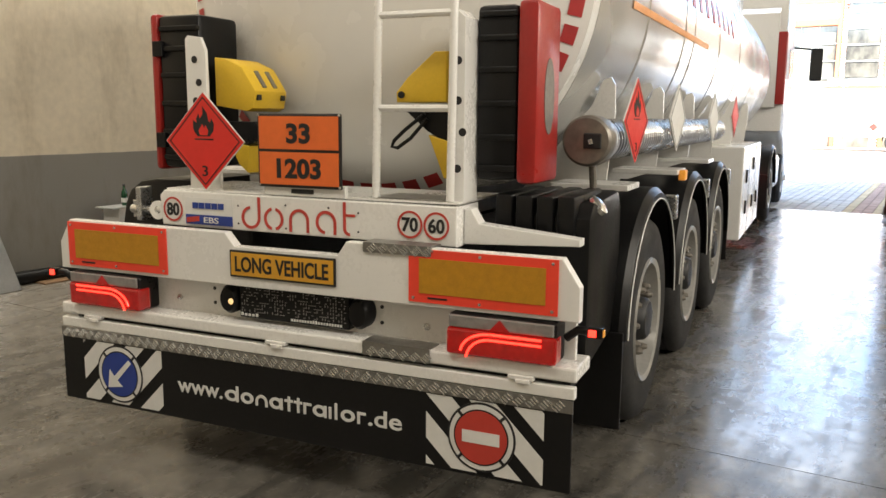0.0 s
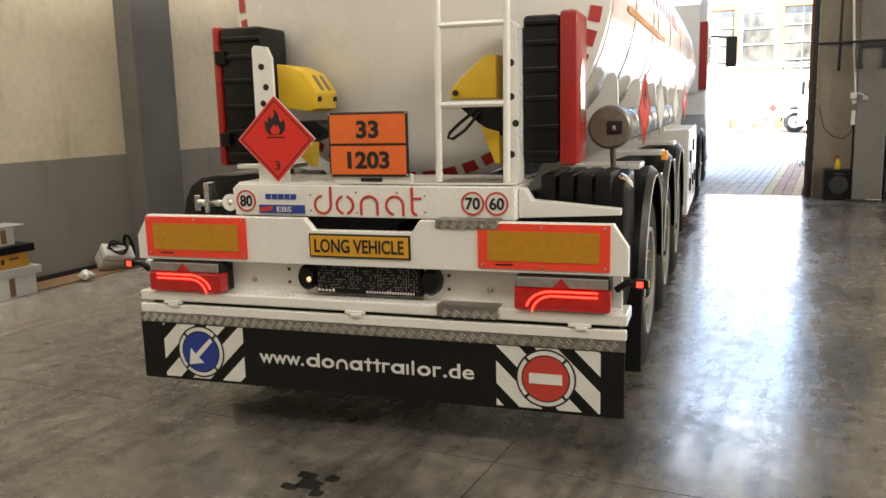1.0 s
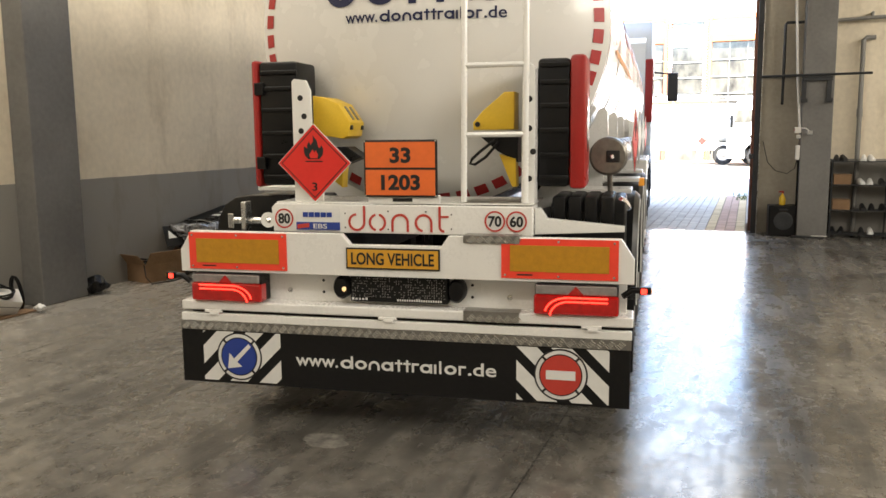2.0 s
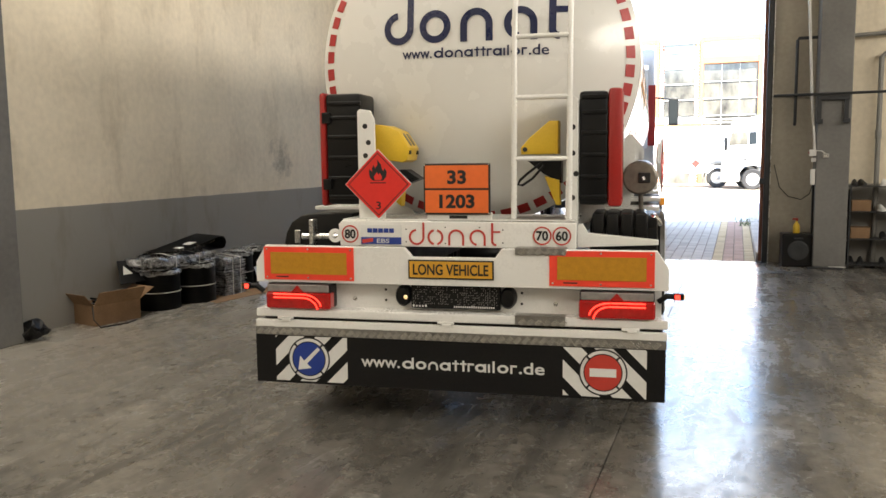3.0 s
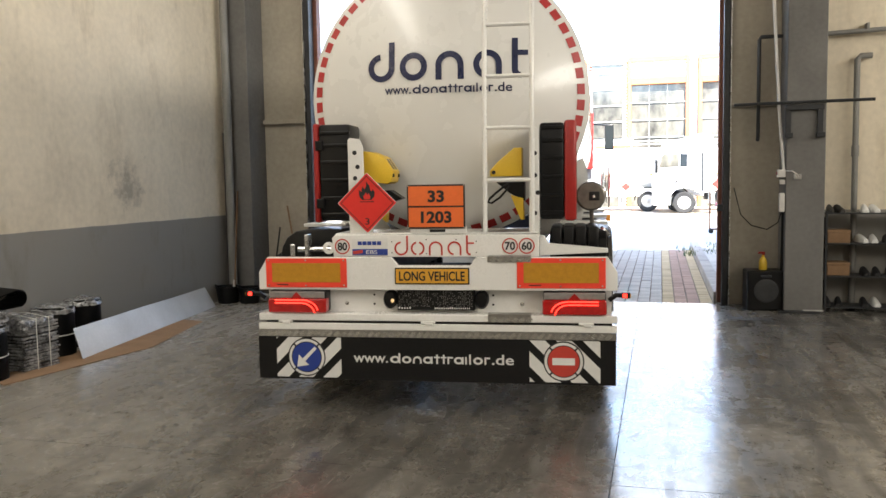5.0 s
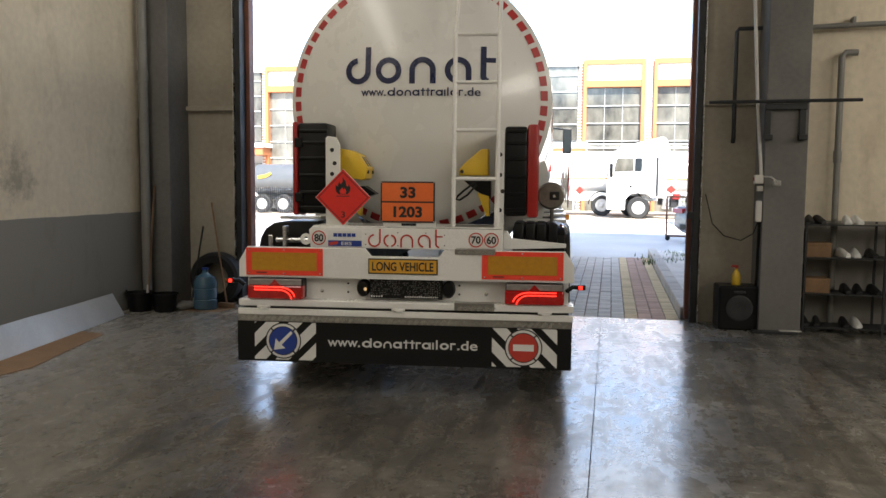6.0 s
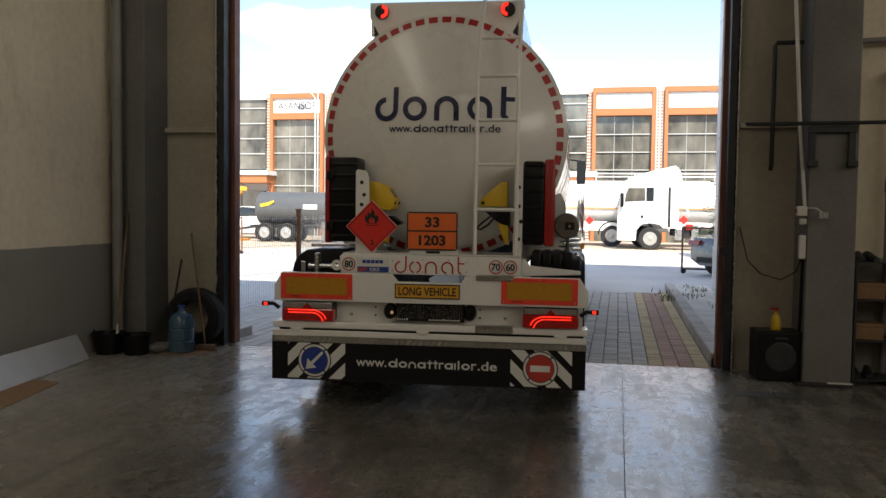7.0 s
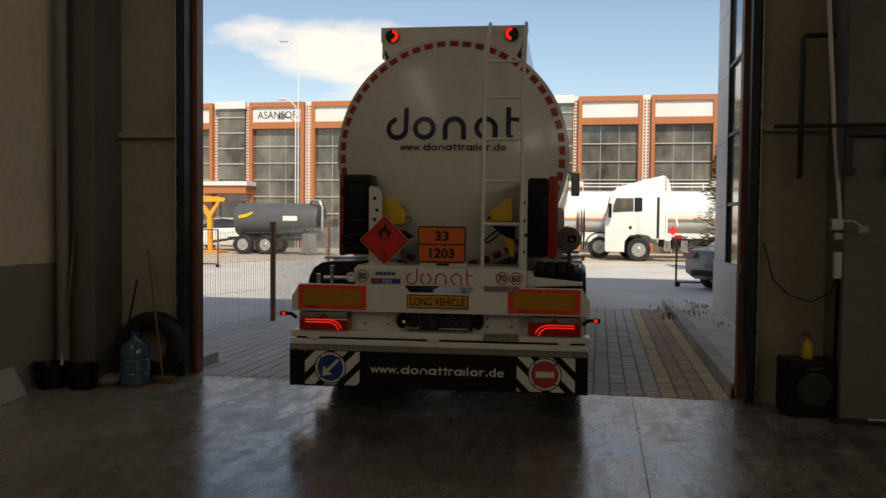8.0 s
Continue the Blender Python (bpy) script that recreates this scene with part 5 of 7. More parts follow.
    for sx in (1, -1):
        w0 = tagged(new("wheel"), "wheel with dull silver alloy rim")
        w0.parent = tr
        wheel_parts(w0, 0.385, 0.53, 0.312, sx)
        w0.matrix_basis = pose(sx * 1.035, ys[0], 0.53)
        wheels.append((w0, sx * 1.035, ys[0], 0.53))
        for y in ys[1:]:
            wheels.append((copy_thing(w0, pose(sx * 1.035, y, 0.53)), sx * 1.035, y, 0.53))
    # side cabinet
    for sx in (1, -1):
        cb = part("side_cabinet", B(min(sx * 0.55, sx * 1.245), max(sx * 0.55, sx * 1.245), 6.25, 8.5, 0.30, 1.27, 0.015), M["white"], tr, "white side cabinet with black latches")
        for y, z in ((6.65, 0.95), (6.65, 0.62), (7.45, 1.05), (7.45, 0.62), (8.05, 0.62)):
            part("latch", B(min(sx * 1.24, sx * 1.262), max(sx * 1.24, sx * 1.262), y - 0.05, y + 0.05, z - 0.07, z + 0.07, 0.004), M["black"], cb)
        for y in (7.0, 7.8):
            part("panel_joint", B(min(sx * 1.244, sx * 1.247), max(sx * 1.244, sx * 1.247), y - 0.006, y + 0.006, 0.33, 1.24), M["ink"], cb)
    return tr, wheels


trailer, trailer_wheels = build_trailer()

# the running gear and tank stand a touch askew to the rear beam
ASKEW = pose(0, 0.8, 0, 0, 0, -1.1) @ pose(0, -0.8, 0)
for ob in trailer.children:
    if ob.name.split(".")[0] in ("tank_shell", "saddle_rib", "saddle_rail", "clearance_lamp", "hose_tube", "fender", "axle", "side_cabinet", "chassis_beam", "coffer_side", "coffer_deck", "kingpin_plate", "front_mud_flap"):
        ob.matrix_basis = ASKEW @ ob.matrix_basis
    elif ob.name.startswith("hazard_diamond") and ob.matrix_basis.translation.y > 0.5:
        ob.matrix_basis = ASKEW @ ob.matrix_basis


# ---- tractor unit ----
def build_tractor():
    """Its origin is under the fifth wheel; the cab lies ahead (+y)."""
    t = thing("tractor_unit", "white truck tractor with red corner panels and tall cab", "truck")
    part("chassis_frame", B(-0.42, 0.42, -1.0, 3.6, 0.70, 0.98, 0.01), M["chassis"], t)
    part("fifth_wheel", B(-0.45, 0.45, -0.5, 0.5, 0.99, 1.055, 0.02), M["chassis"], t)
    side = [(1.75, 1.35), (1.75, 3.45), (2.0, 3.75), (3.2, 3.70), (3.85, 3.05), (4.05, 2.0), (4.08, 0.45), (3.25, 0.45), (2.45, 1.20)]
    cab = part("cab", P(side, -1.22, 1.22, "x", 0.05), M["truck_white"], t, "tall white cab", True)
    for sx in (-1, 1):
        part("corner_panel", B(min(sx * 1.10, sx * 1.245), max(sx * 1.10, sx * 1.245), 1.55, 1.76, 1.80, 3.0, 0.02), M["red"], cab, "red corner panel")
        part("side_window", P([(2.75, 2.0), (3.75, 2.0), (3.62, 2.75), (2.75, 2.8)], min(sx * 1.219, sx * 1.226), max(sx * 1.219, sx * 1.226), "x"), M["glass_dark"], cab)
        mr = part("mirror", B(min(sx * 1.5, sx * 1.72), max(sx * 1.5, sx * 1.72), 4.0, 4.14, 2.28, 2.90, 0.03), M["black"], t, "black door mirror", True)
        part("mirror_glass", B(min(sx * 1.52, sx * 1.70), max(sx * 1.52, sx * 1.70), 3.992, 3.999, 2.32, 2.86), M["glass_dark"], mr)
        part("mirror_arm", TUBE([(sx * 1.20, 3.8, 2.9), (sx * 1.52, 4.06, 2.88)], 0.02, 8), M["black"], mr)
        part("tail_lamp", B(min(sx * 0.75, sx * 1.15), max(sx * 0.75, sx * 1.15), -1.10, -1.0, 0.80, 0.93, 0.01), M["led_red"], t)
        bm = bmesh.new()
        fender(bm, sx * 0.97, 0.62, -0.1, 0.53, 0.64, 2, 178)
        part("rear_fender", bm, M["black"], t, "black rear fender", True)
        part("rear_flap", B(min(sx * 0.66, sx * 1.26), max(sx * 0.66, sx * 1.26), -0.75, -0.735, 0.25, 0.75), M["flap"], t)
        part("fuel_tank", B(min(sx * 0.55, sx * 1.2), max(sx * 0.55, sx * 1.2), 0.75, 2.2, 0.38, 0.95, 0.08), M["alu"], t, smooth=True)
    part("deflector", P([(1.55, 3.30), (1.75, 3.42), (1.75, 1.75), (1.55, 1.75)], -1.1, 1.1, "x"), M["truck_white"], t)
    part("air_lines", TUBE([(0.2, 1.5, 1.9), (0.25, 1.0, 1.4), (0.2, 0.55, 1.55)], 0.03, 8), M["black"], t)
    part("bumper", B(-1.22, 1.22, 3.95, 4.12, 0.35, 0.95, 0.03), M["truck_white"], t)
    wheels = []
    for sx in (1, -1):
        w = tagged(new("wheel"), "dark twin wheel")
        w.parent = t
        wheel_parts(w, 0.58, 0.50, 0.29, sx)
        w.matrix_basis = pose(sx * 0.95, -0.1, 0.50)
        wheels.append((w, sx * 0.95, -0.1, 0.50))
        w2 = tagged(new("wheel"), "steered front wheel")
        w2.parent = t
        wheel_parts(w2, 0.30, 0.50, 0.29, sx)
        w2.matrix_basis = pose(sx * 1.05, 3.0, 0.50)
        wheels.append((w2, sx * 1.05, 3.0, 0.50))
    return t, wheels


tractor, tractor_wheels = build_tractor()


# ---- things in the hall ----
def crumple(bm, amount, scale, seed=0.0):
    for v in bm.verts:
        v.co += noise.noise_vector(v.co * scale + Vector((seed, seed * 2, 0))) * amount


def rubber_roll(x, y, r, h, seed, strap=True):
    t = thing("rubber_roll", "upright roll of black rubber sheet tied with white strap", "rubber roll", "rubber rolls by the wall", pose(x, y, 0, 0, 0, seed * 70))
    bm = bmesh.new()
    pts = []
    for i in range(70):
        a = i * 0.27
        rr = r - 0.006 * max(0.0, a - 6.3) + 0.004 * math.sin(a * 3 + seed)
        pts.append((rr * math.cos(a), rr * math.sin(a)))
    lo = [bm.verts.new((p[0], p[1], 0)) for p in pts]
    hi = [bm.verts.new((p[0], p[1], h + 0.012 * math.sin(i * 0.4 + seed))) for i, p in enumerate(pts)]
    for i in range(len(pts) - 1):
        bm.faces.new((lo[i], lo[i + 1], hi[i + 1], hi[i]))
    bmesh.ops.solidify(bm, geom=bm.faces[:], thickness=0.005)
    part("rolled_sheet", bm, M["flap"], t, smooth=True)
    bm = bmesh.new()
    lathe(bm, [(0.0, h + 0.012), (r * 0.5, h + 0.022), (r * 0.9, h + 0.012), (r + 0.008, h - 0.015), (r + 0.012, h - 0.05)], "z", 30, cap=False)
    crumple(bm, 0.022, 14.0, seed)
    part("film", bm, M["film"], t, "crinkled film over the roll, its glints painted pale on black", True)
    if strap:
        bm = bmesh.new()
        lathe(bm, [(r + 0.003, 0.43 * h), (r + 0.006, 0.43 * h + 0.002), (r + 0.006, 0.43 * h + 0.009), (r + 0.003, 0.43 * h + 0.011)], "z", 36, cap=False)
        part("strap", bm, M["strap"], t)
        part("strap", TUBE([(r * 0.7, 0, h + 0.012), (r + 0.008, 0, h - 0.02), (r + 0.008, 0, 0.02)], 0.005, 6), M["strap"], t)
    return t


def wrapped_sheets(x, y, z, lx, ly, n, rz, seed, label):
    t = thing("wrapped_sheet_stack", label, "rubber sheets", "", pose(x, y, z, 0, 0, rz))
    rng = random.Random(seed)
    for i in range(n):
        bm = bmesh.new()
        bmesh.ops.create_grid(bm, x_segments=14, y_segments=8, size=0.5)
        for v in bm.verts:
            v.co = Vector((v.co.x * lx * rng.uniform(0.985, 1.0), v.co.y * ly, 0.028 * (i + 0.5) + 0.03 * noise.noise(v.co * 3 + Vector((seed, i * 0.3, 0)))))
        bmesh.ops.solidify(bm, geom=bm.faces[:], thickness=0.016)
        # every other sheet carries the film's painted glints
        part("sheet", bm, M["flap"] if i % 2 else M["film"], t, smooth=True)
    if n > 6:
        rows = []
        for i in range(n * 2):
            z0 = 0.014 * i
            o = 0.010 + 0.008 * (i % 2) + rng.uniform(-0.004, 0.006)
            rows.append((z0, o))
        # bands in the film colour, for painted glints along the bundle's edges
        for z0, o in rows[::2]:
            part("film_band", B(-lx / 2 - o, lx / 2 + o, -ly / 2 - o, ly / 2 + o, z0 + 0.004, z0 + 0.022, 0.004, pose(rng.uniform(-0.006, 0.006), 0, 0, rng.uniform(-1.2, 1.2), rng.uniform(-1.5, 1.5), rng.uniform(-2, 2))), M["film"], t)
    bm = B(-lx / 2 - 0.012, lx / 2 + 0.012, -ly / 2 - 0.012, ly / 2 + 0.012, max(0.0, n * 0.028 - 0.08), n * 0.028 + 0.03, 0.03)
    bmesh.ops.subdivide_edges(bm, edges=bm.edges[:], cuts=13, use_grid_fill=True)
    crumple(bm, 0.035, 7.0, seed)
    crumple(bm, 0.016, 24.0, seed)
    part("film", bm, M["film"], t, "crinkled stretch film, its glints painted pale on black")
    for s in (-0.18, 0.2):
        part("strap", TUBE([(lx * s, -ly / 2 - 0.03, 0.0), (lx * s, -ly / 2 - 0.03, n * 0.028 + 0.03), (lx * s, 0, n * 0.028 + 0.06), (lx * s, ly / 2 + 0.02, n * 0.028 + 0.03)], 0.004, 6), M["strap"], t)
    return t


def cardboard_box(x, y, rz):
    t = thing("cardboard_box", "open brown cardboard box full of black rubber parts", "cardboard box", "", pose(x, y, 0, 0, 0, rz))
    lx, ly, h, th = 0.52, 0.36, 0.20, 0.006
    for nm, b in (("side", (-lx / 2, lx / 2, -ly / 2, -ly / 2 + th, 0, h)), ("side", (-lx / 2, lx / 2, ly / 2 - th, ly / 2, 0, h)), ("side", (-lx / 2, -lx / 2 + th, -ly / 2 + th, ly / 2 - th, 0, h)), ("side", (lx / 2 - th, lx / 2, -ly / 2 + th, ly / 2 - th, 0, h)), ("bottom", (-lx / 2 + th, lx / 2 - th, -ly / 2 + th, ly / 2 - th, 0, th))):
        part(nm, B(*b), M["card"], t)
    for m, w, l in ((pose(0, -ly / 2, h, -55, 0, 0), lx, 0.17), (pose(0, ly / 2, h, 80, 0, 180), lx, 0.18), (pose(lx / 2, 0, h, -30, 0, 90), ly, 0.2), (pose(-lx / 2, 0, h, -50, 0, -90), ly, 0.15)):
        bm = B(-w / 2, w / 2, -l, 0, -0.002, 0.003, 0, m)
        part("flap", bm, M["card"], t)
    for k in range(6):
        bm = B(-0.20 + 0.06 * k, 0.0 + 0.05 * k, -0.10, 0.11, h - 0.03 + 0.014 * (k % 3), h - 0.012 + 0.014 * (k % 3), 0.004, pose(0, 0, 0, 4 * (k - 2), 5 * (k - 3) * 0.3, 17 * k))
        part("rubber_piece", bm, M["flap"] if k % 3 else M["white_film"], t)
    part("cable", TUBE([(-0.26, -0.15, h), (-0.31, -0.24, 0.08), (-0.28, -0.3, 0.008), (0.0, -0.33, 0.008), (0.16, -0.26, 0.008)], 0.006, 6), M["black"], t)


def build_left_side():
    cardboard_box(-3.63, -6.50, 76)
    rubber_roll(-3.60, -5.74, 0.235, 0.43, 1)
    rubber_roll(-3.50, -5.24, 0.235, 0.45, 2)
    rubber_roll(-3.60, -4.22, 0.19, 0.46, 3)
    rubber_roll(-3.66, -3.72, 0.17, 0.46, 4, False)
    wrapped_sheets(-3.56, -5.55, 0.455, 0.95, 0.40, 3, 84, 3, "film-wrapped stack of black rubber sheets on the rolls")
    wrapped_sheets(-3.54, -4.72, 0.0, 0.36, 0.50, 15, 84, 5, "film-wrapped bundle of black rubber sheets tied with straps")
    # curled sheet on top
    t = thing("curled_rubber_sheet", "loose black rubber sheet curled at one end, lying on the stack", "rubber sheet", "", pose(-3.57, -5.20, 0.548, 0, 0, 86))
    bm = bmesh.new()
    pts = [(-0.66, 0.0), (-0.3, 0.005), (0.0, 0.015), (0.30, 0.02)] + [(0.33 + 0.075 * math.sin(a), 0.095 - 0.075 * math.cos(a)) for a in np.linspace(0.1, 3.2, 12)] + [(0.15, 0.142), (-0.10, 0.098), (-0.35, 0.055), (-0.52, 0.035)]
    lo = [bm.verts.new((p[0], -0.19, p[1])) for p in pts]
    hi = [bm.verts.new((p[0], 0.19, p[1] + 0.02)) for p in pts]
    for i in range(len(pts) - 1):
        bm.faces.new((lo[i], lo[i + 1], hi[i + 1], hi[i]))
    bmesh.ops.solidify(bm, geom=bm.faces[:], thickness=0.006)
    part("sheet", bm, M["flap"], t, smooth=True)
    for a, w in ((-0.30, 0.06), (-0.12, 0.11)):
        z = 0.055 + (a + 0.35) * 0.176 + 0.02
        part("printed_mark", P([(a - w / 2, z - w * 0.088 + 0.006), (a + w / 2, z + w * 0.088 + 0.006), (a + w / 2, z + w * 0.088 + 0.009), (a - w / 2, z - w * 0.088 + 0.009)], -0.15, -0.04), M["white_film"], t)
    bm = bmesh.new()
    bmesh.ops.create_grid(bm, x_segments=40, y_segments=18, size=0.5)
    for v in bm.verts:
        u = v.co.x
        v.co = Vector((-0.14 + u * 0.98, v.co.y * 0.46, 0.085 + 0.12 * u))
    crumple(bm, 0.03, 8.0, 3.0)
    crumple(bm, 0.016, 26.0, 5.0)
    part("film", bm, M["clear_film"], t, "loose crinkled clear film")
    # striped flap leaning on the first roll
    t = thing("striped_flap", "black rubber flap with white printed wedges leaning on a roll", "rubber flap", "", pose(-3.60, -6.08, 0.33, -48, 0, 78))
    part("flap", P([(-0.20, 0.0), (0.22, 0.0), (0.17, 0.30), (-0.06, 0.32)], -0.006, 0.0, "y"), M["flap"], t)
    part("wedge", P([(-0.10, 0.12), (0.02, 0.12), (-0.03, 0.24)], -0.009, -0.0062), M["white_film"], t)
    part("wedge", P([(0.06, 0.14), (0.14, 0.11), (0.17, 0.22), (0.07, 0.24)], -0.009, -0.0062), M["white_film"], t)
    # flat cardboard and the leaning metal sheet
    bm = P([(-3.14, -5.35), (-2.86, -3.75), (-3.18, -2.3), (-3.58, -2.2), (-3.42, -5.2)], 0.001, 0.007, "z")
    tagged(part("cardboard_sheet", bm, M["card"]), "flattened brown cardboard lying on the floor", "cardboard")
    bm = bmesh.new()
    q = [(-3.17, -4.37, 0.008), (-3.63, -1.23, 0.004), (-3.80, -1.20, 0.25), (-3.29, -4.33, 0.28)]
    v = [bm.verts.new(p) for p in q]
    bm.faces.new(v)
    bmesh.ops.subdivide_edges(bm, edges=bm.edges[:], cuts=6, use_grid_fill=True)
    crumple(bm, 0.006, 1.5, 2.0)
    bmesh.ops.solidify(bm, geom=bm.faces[:], thickness=0.004)
    tagged(part("metal_sheet", bm, M["sheet_metal"]), "long galvanised metal sheet leaning on the wall", "metal sheet")
    # boxes with a bottle
    x, y = -3.62, -9.95
    bx = [("white_carton", -0.30, 0.26, -0.17, 0.15, 0.0, 0.20, "white_film", "worn white carton at the bottom of the pile", 4),
          ("metal_tray", -0.28, 0.30, -0.20, 0.14, 0.20, 0.27, "sheet_metal", "grey metal tray in the pile", -6),
          ("yellow_carton", -0.27, 0.22, -0.15, 0.13, 0.27, 0.40, "lv_yellow", "yellow carton with black writing", 3),
          ("black_tray", -0.32, 0.26, -0.19, 0.15, 0.40, 0.47, "black", "shallow black tray on the pile", 0),
          ("small_carton", -0.14, 0.12, -0.12, 0.10, 0.47, 0.63, "white_film", "small white carton near the top", 7),
          ("thin_board", -0.22, 0.22, -0.14, 0.12, 0.63, 0.645, "sheet_metal", "thin grey board on top of the pile", 2)]
    for nm, x0, x1, y0, y1, z0, z1, m, lab, rz in bx:
        t = thing(nm, lab, nm.split("_")[1], "pile by the wall", pose(x, y, z0 + 0.0005, 0, 0, 90 + rz))
        part("body", B(x0, x1, y0, y1, 0, z1 - z0 - 0.001, 0.004), M[m], t)
        if nm == "yellow_carton":
            writing_bars(t, -0.23, -0.02, 0.045, 0.045, y0 - 0.0005, M["ink"], 5)
            writing_bars(t, 0.02, 0.12, 0.07, 0.02, y0 - 0.0005, M["ink"], 5)
        elif "carton" in nm:
            part("tape", B(-0.03, 0.03, y0 - 0.001, y0 - 0.0002, 0.02, z1 - z0 - 0.02), M["card"], t)
    t = thing("green_bottle", "green glass bottle with a white label", "bottle", "", pose(x + 0.02, y + 0.03, 0.6465))
    bm = bmesh.new()
    lathe(bm, [(0.0, 0), (0.030, 0.0), (0.032, 0.01), (0.032, 0.11), (0.026, 0.14), (0.013, 0.165), (0.012, 0.205), (0.0, 0.205)], "z", 20)
    part("glass", bm, mat("green_glass", (0.01, 0.07, 0.03), 0.08, coat=0.5), t, smooth=True)
    bm = bmesh.new()
    lathe(bm, [(0.0327, 0.03), (0.0330, 0.032), (0.0330, 0.075), (0.0327, 0.077)], "z", 20)
    part("label", bm, M["white_film"], t)
    bm = bmesh.new()
    lathe(bm, [(0.0135, 0.195), (0.0135, 0.212), (0.0, 0.213)], "z", 12)
    part("cap", bm, M["ink"], t)
    # plank strip at the wall foot
    tagged(part("floor_board", B(-3.84, -3.50, -10.9, -8.30, 0.001, 0.016, 0.003), M["card"]), "thin worn board lying along the wall foot", "board")
    tagged(part("rolled_mat", TUBE([(-3.70, -11.6, 0.062), (-3.69, -11.0, 0.064), (-3.66, -10.35, 0.062)], 0.06, 14), M["flap"], smooth=True), "rolled black rubber mat lying by the wall", "rolled mat")
    bm = bmesh.new()
    v = [bm.verts.new(p) for p in ((-3.42, -11.55, 0.005), (-3.46, -11.15, 0.005), (-3.80, -11.2, 0.72), (-3.80, -11.6, 0.72))]
    bm.faces.new(v)
    bmesh.ops.solidify(bm, geom=bm.faces[:], thickness=0.006)
    tagged(part("leaning_board", bm, M["sheet_metal"]), "pale metal board leaning on the wall", "board")
    # grey device tipped on its edge, with cable
    t = thing("grey_device", "tipped pale grey device case with a coil of black cable", "device case", "", pose(-3.62, -8.62, 0.125, 38, 12, 70))
    part("case", B(-0.16, 0.16, -0.09, 0.09, -0.10, 0.12, 0.014), M["conduit"], t, smooth=True)
    part("seam", B(-0.162, 0.162, -0.092, 0.092, 0.045, 0.051), M["black"], t)
    bm = bmesh.new()
    for k in range(4):
        tube(bm, [(0.10 * math.cos(a) - 0.02, 0.07 * math.sin(a), 0.135 + 0.012 * k + 0.02 * math.sin(a * 2 + k)) for a in np.linspace(0, 6.2, 18)], 0.008, 6)
    part("cable", bm, M["black"], t, "coiled black cable")
    t = thing("cable_coil", "coil of black cable hung against the column", "cable", "", pose(-3.72, -8.33, 0.17))
    for k in range(3):
        part("loop", TUBE([(0.02 * k, -0.02 * k, 0.0)] + [(0.06 * math.sin(a) + 0.02 * k, 0.02 * math.cos(a) - 0.01 * k, 0.155 * math.cos(a + 3.14)) for a in np.linspace(0, 6.2, 16)], 0.013, 6), M["black"], t)
    for nm, x, y, s, m, lab in (("paper_scrap", -3.45, -9.15, 0.07, "white_film", "crumpled white paper scrap on the floor"), ("paper_scrap", -3.42, -8.35, 0.05, "white_film", "crumpled white paper scrap on the floor"), ("black_bag", -3.62, -7.45, 0.13, "flap", "crumpled black bag behind the column")):
        bm = bmesh.new()
        bmesh.ops.create_icosphere(bm, subdivisions=3, radius=s)
        for v in bm.verts:
            v.co.z *= 0.55
        crumple(bm, s * 0.55, 6 / s * 0.25, x)
        lo = min(v.co.z for v in bm.verts)
        for v in bm.verts:
            v.co += Vector((x, y, -lo + (0.017 if y < -8.3 and nm == "paper_scrap" else 0.001)))
        tagged(part(nm, bm, M[m], smooth=False), lab, nm.split("_")[1])


build_left_side()


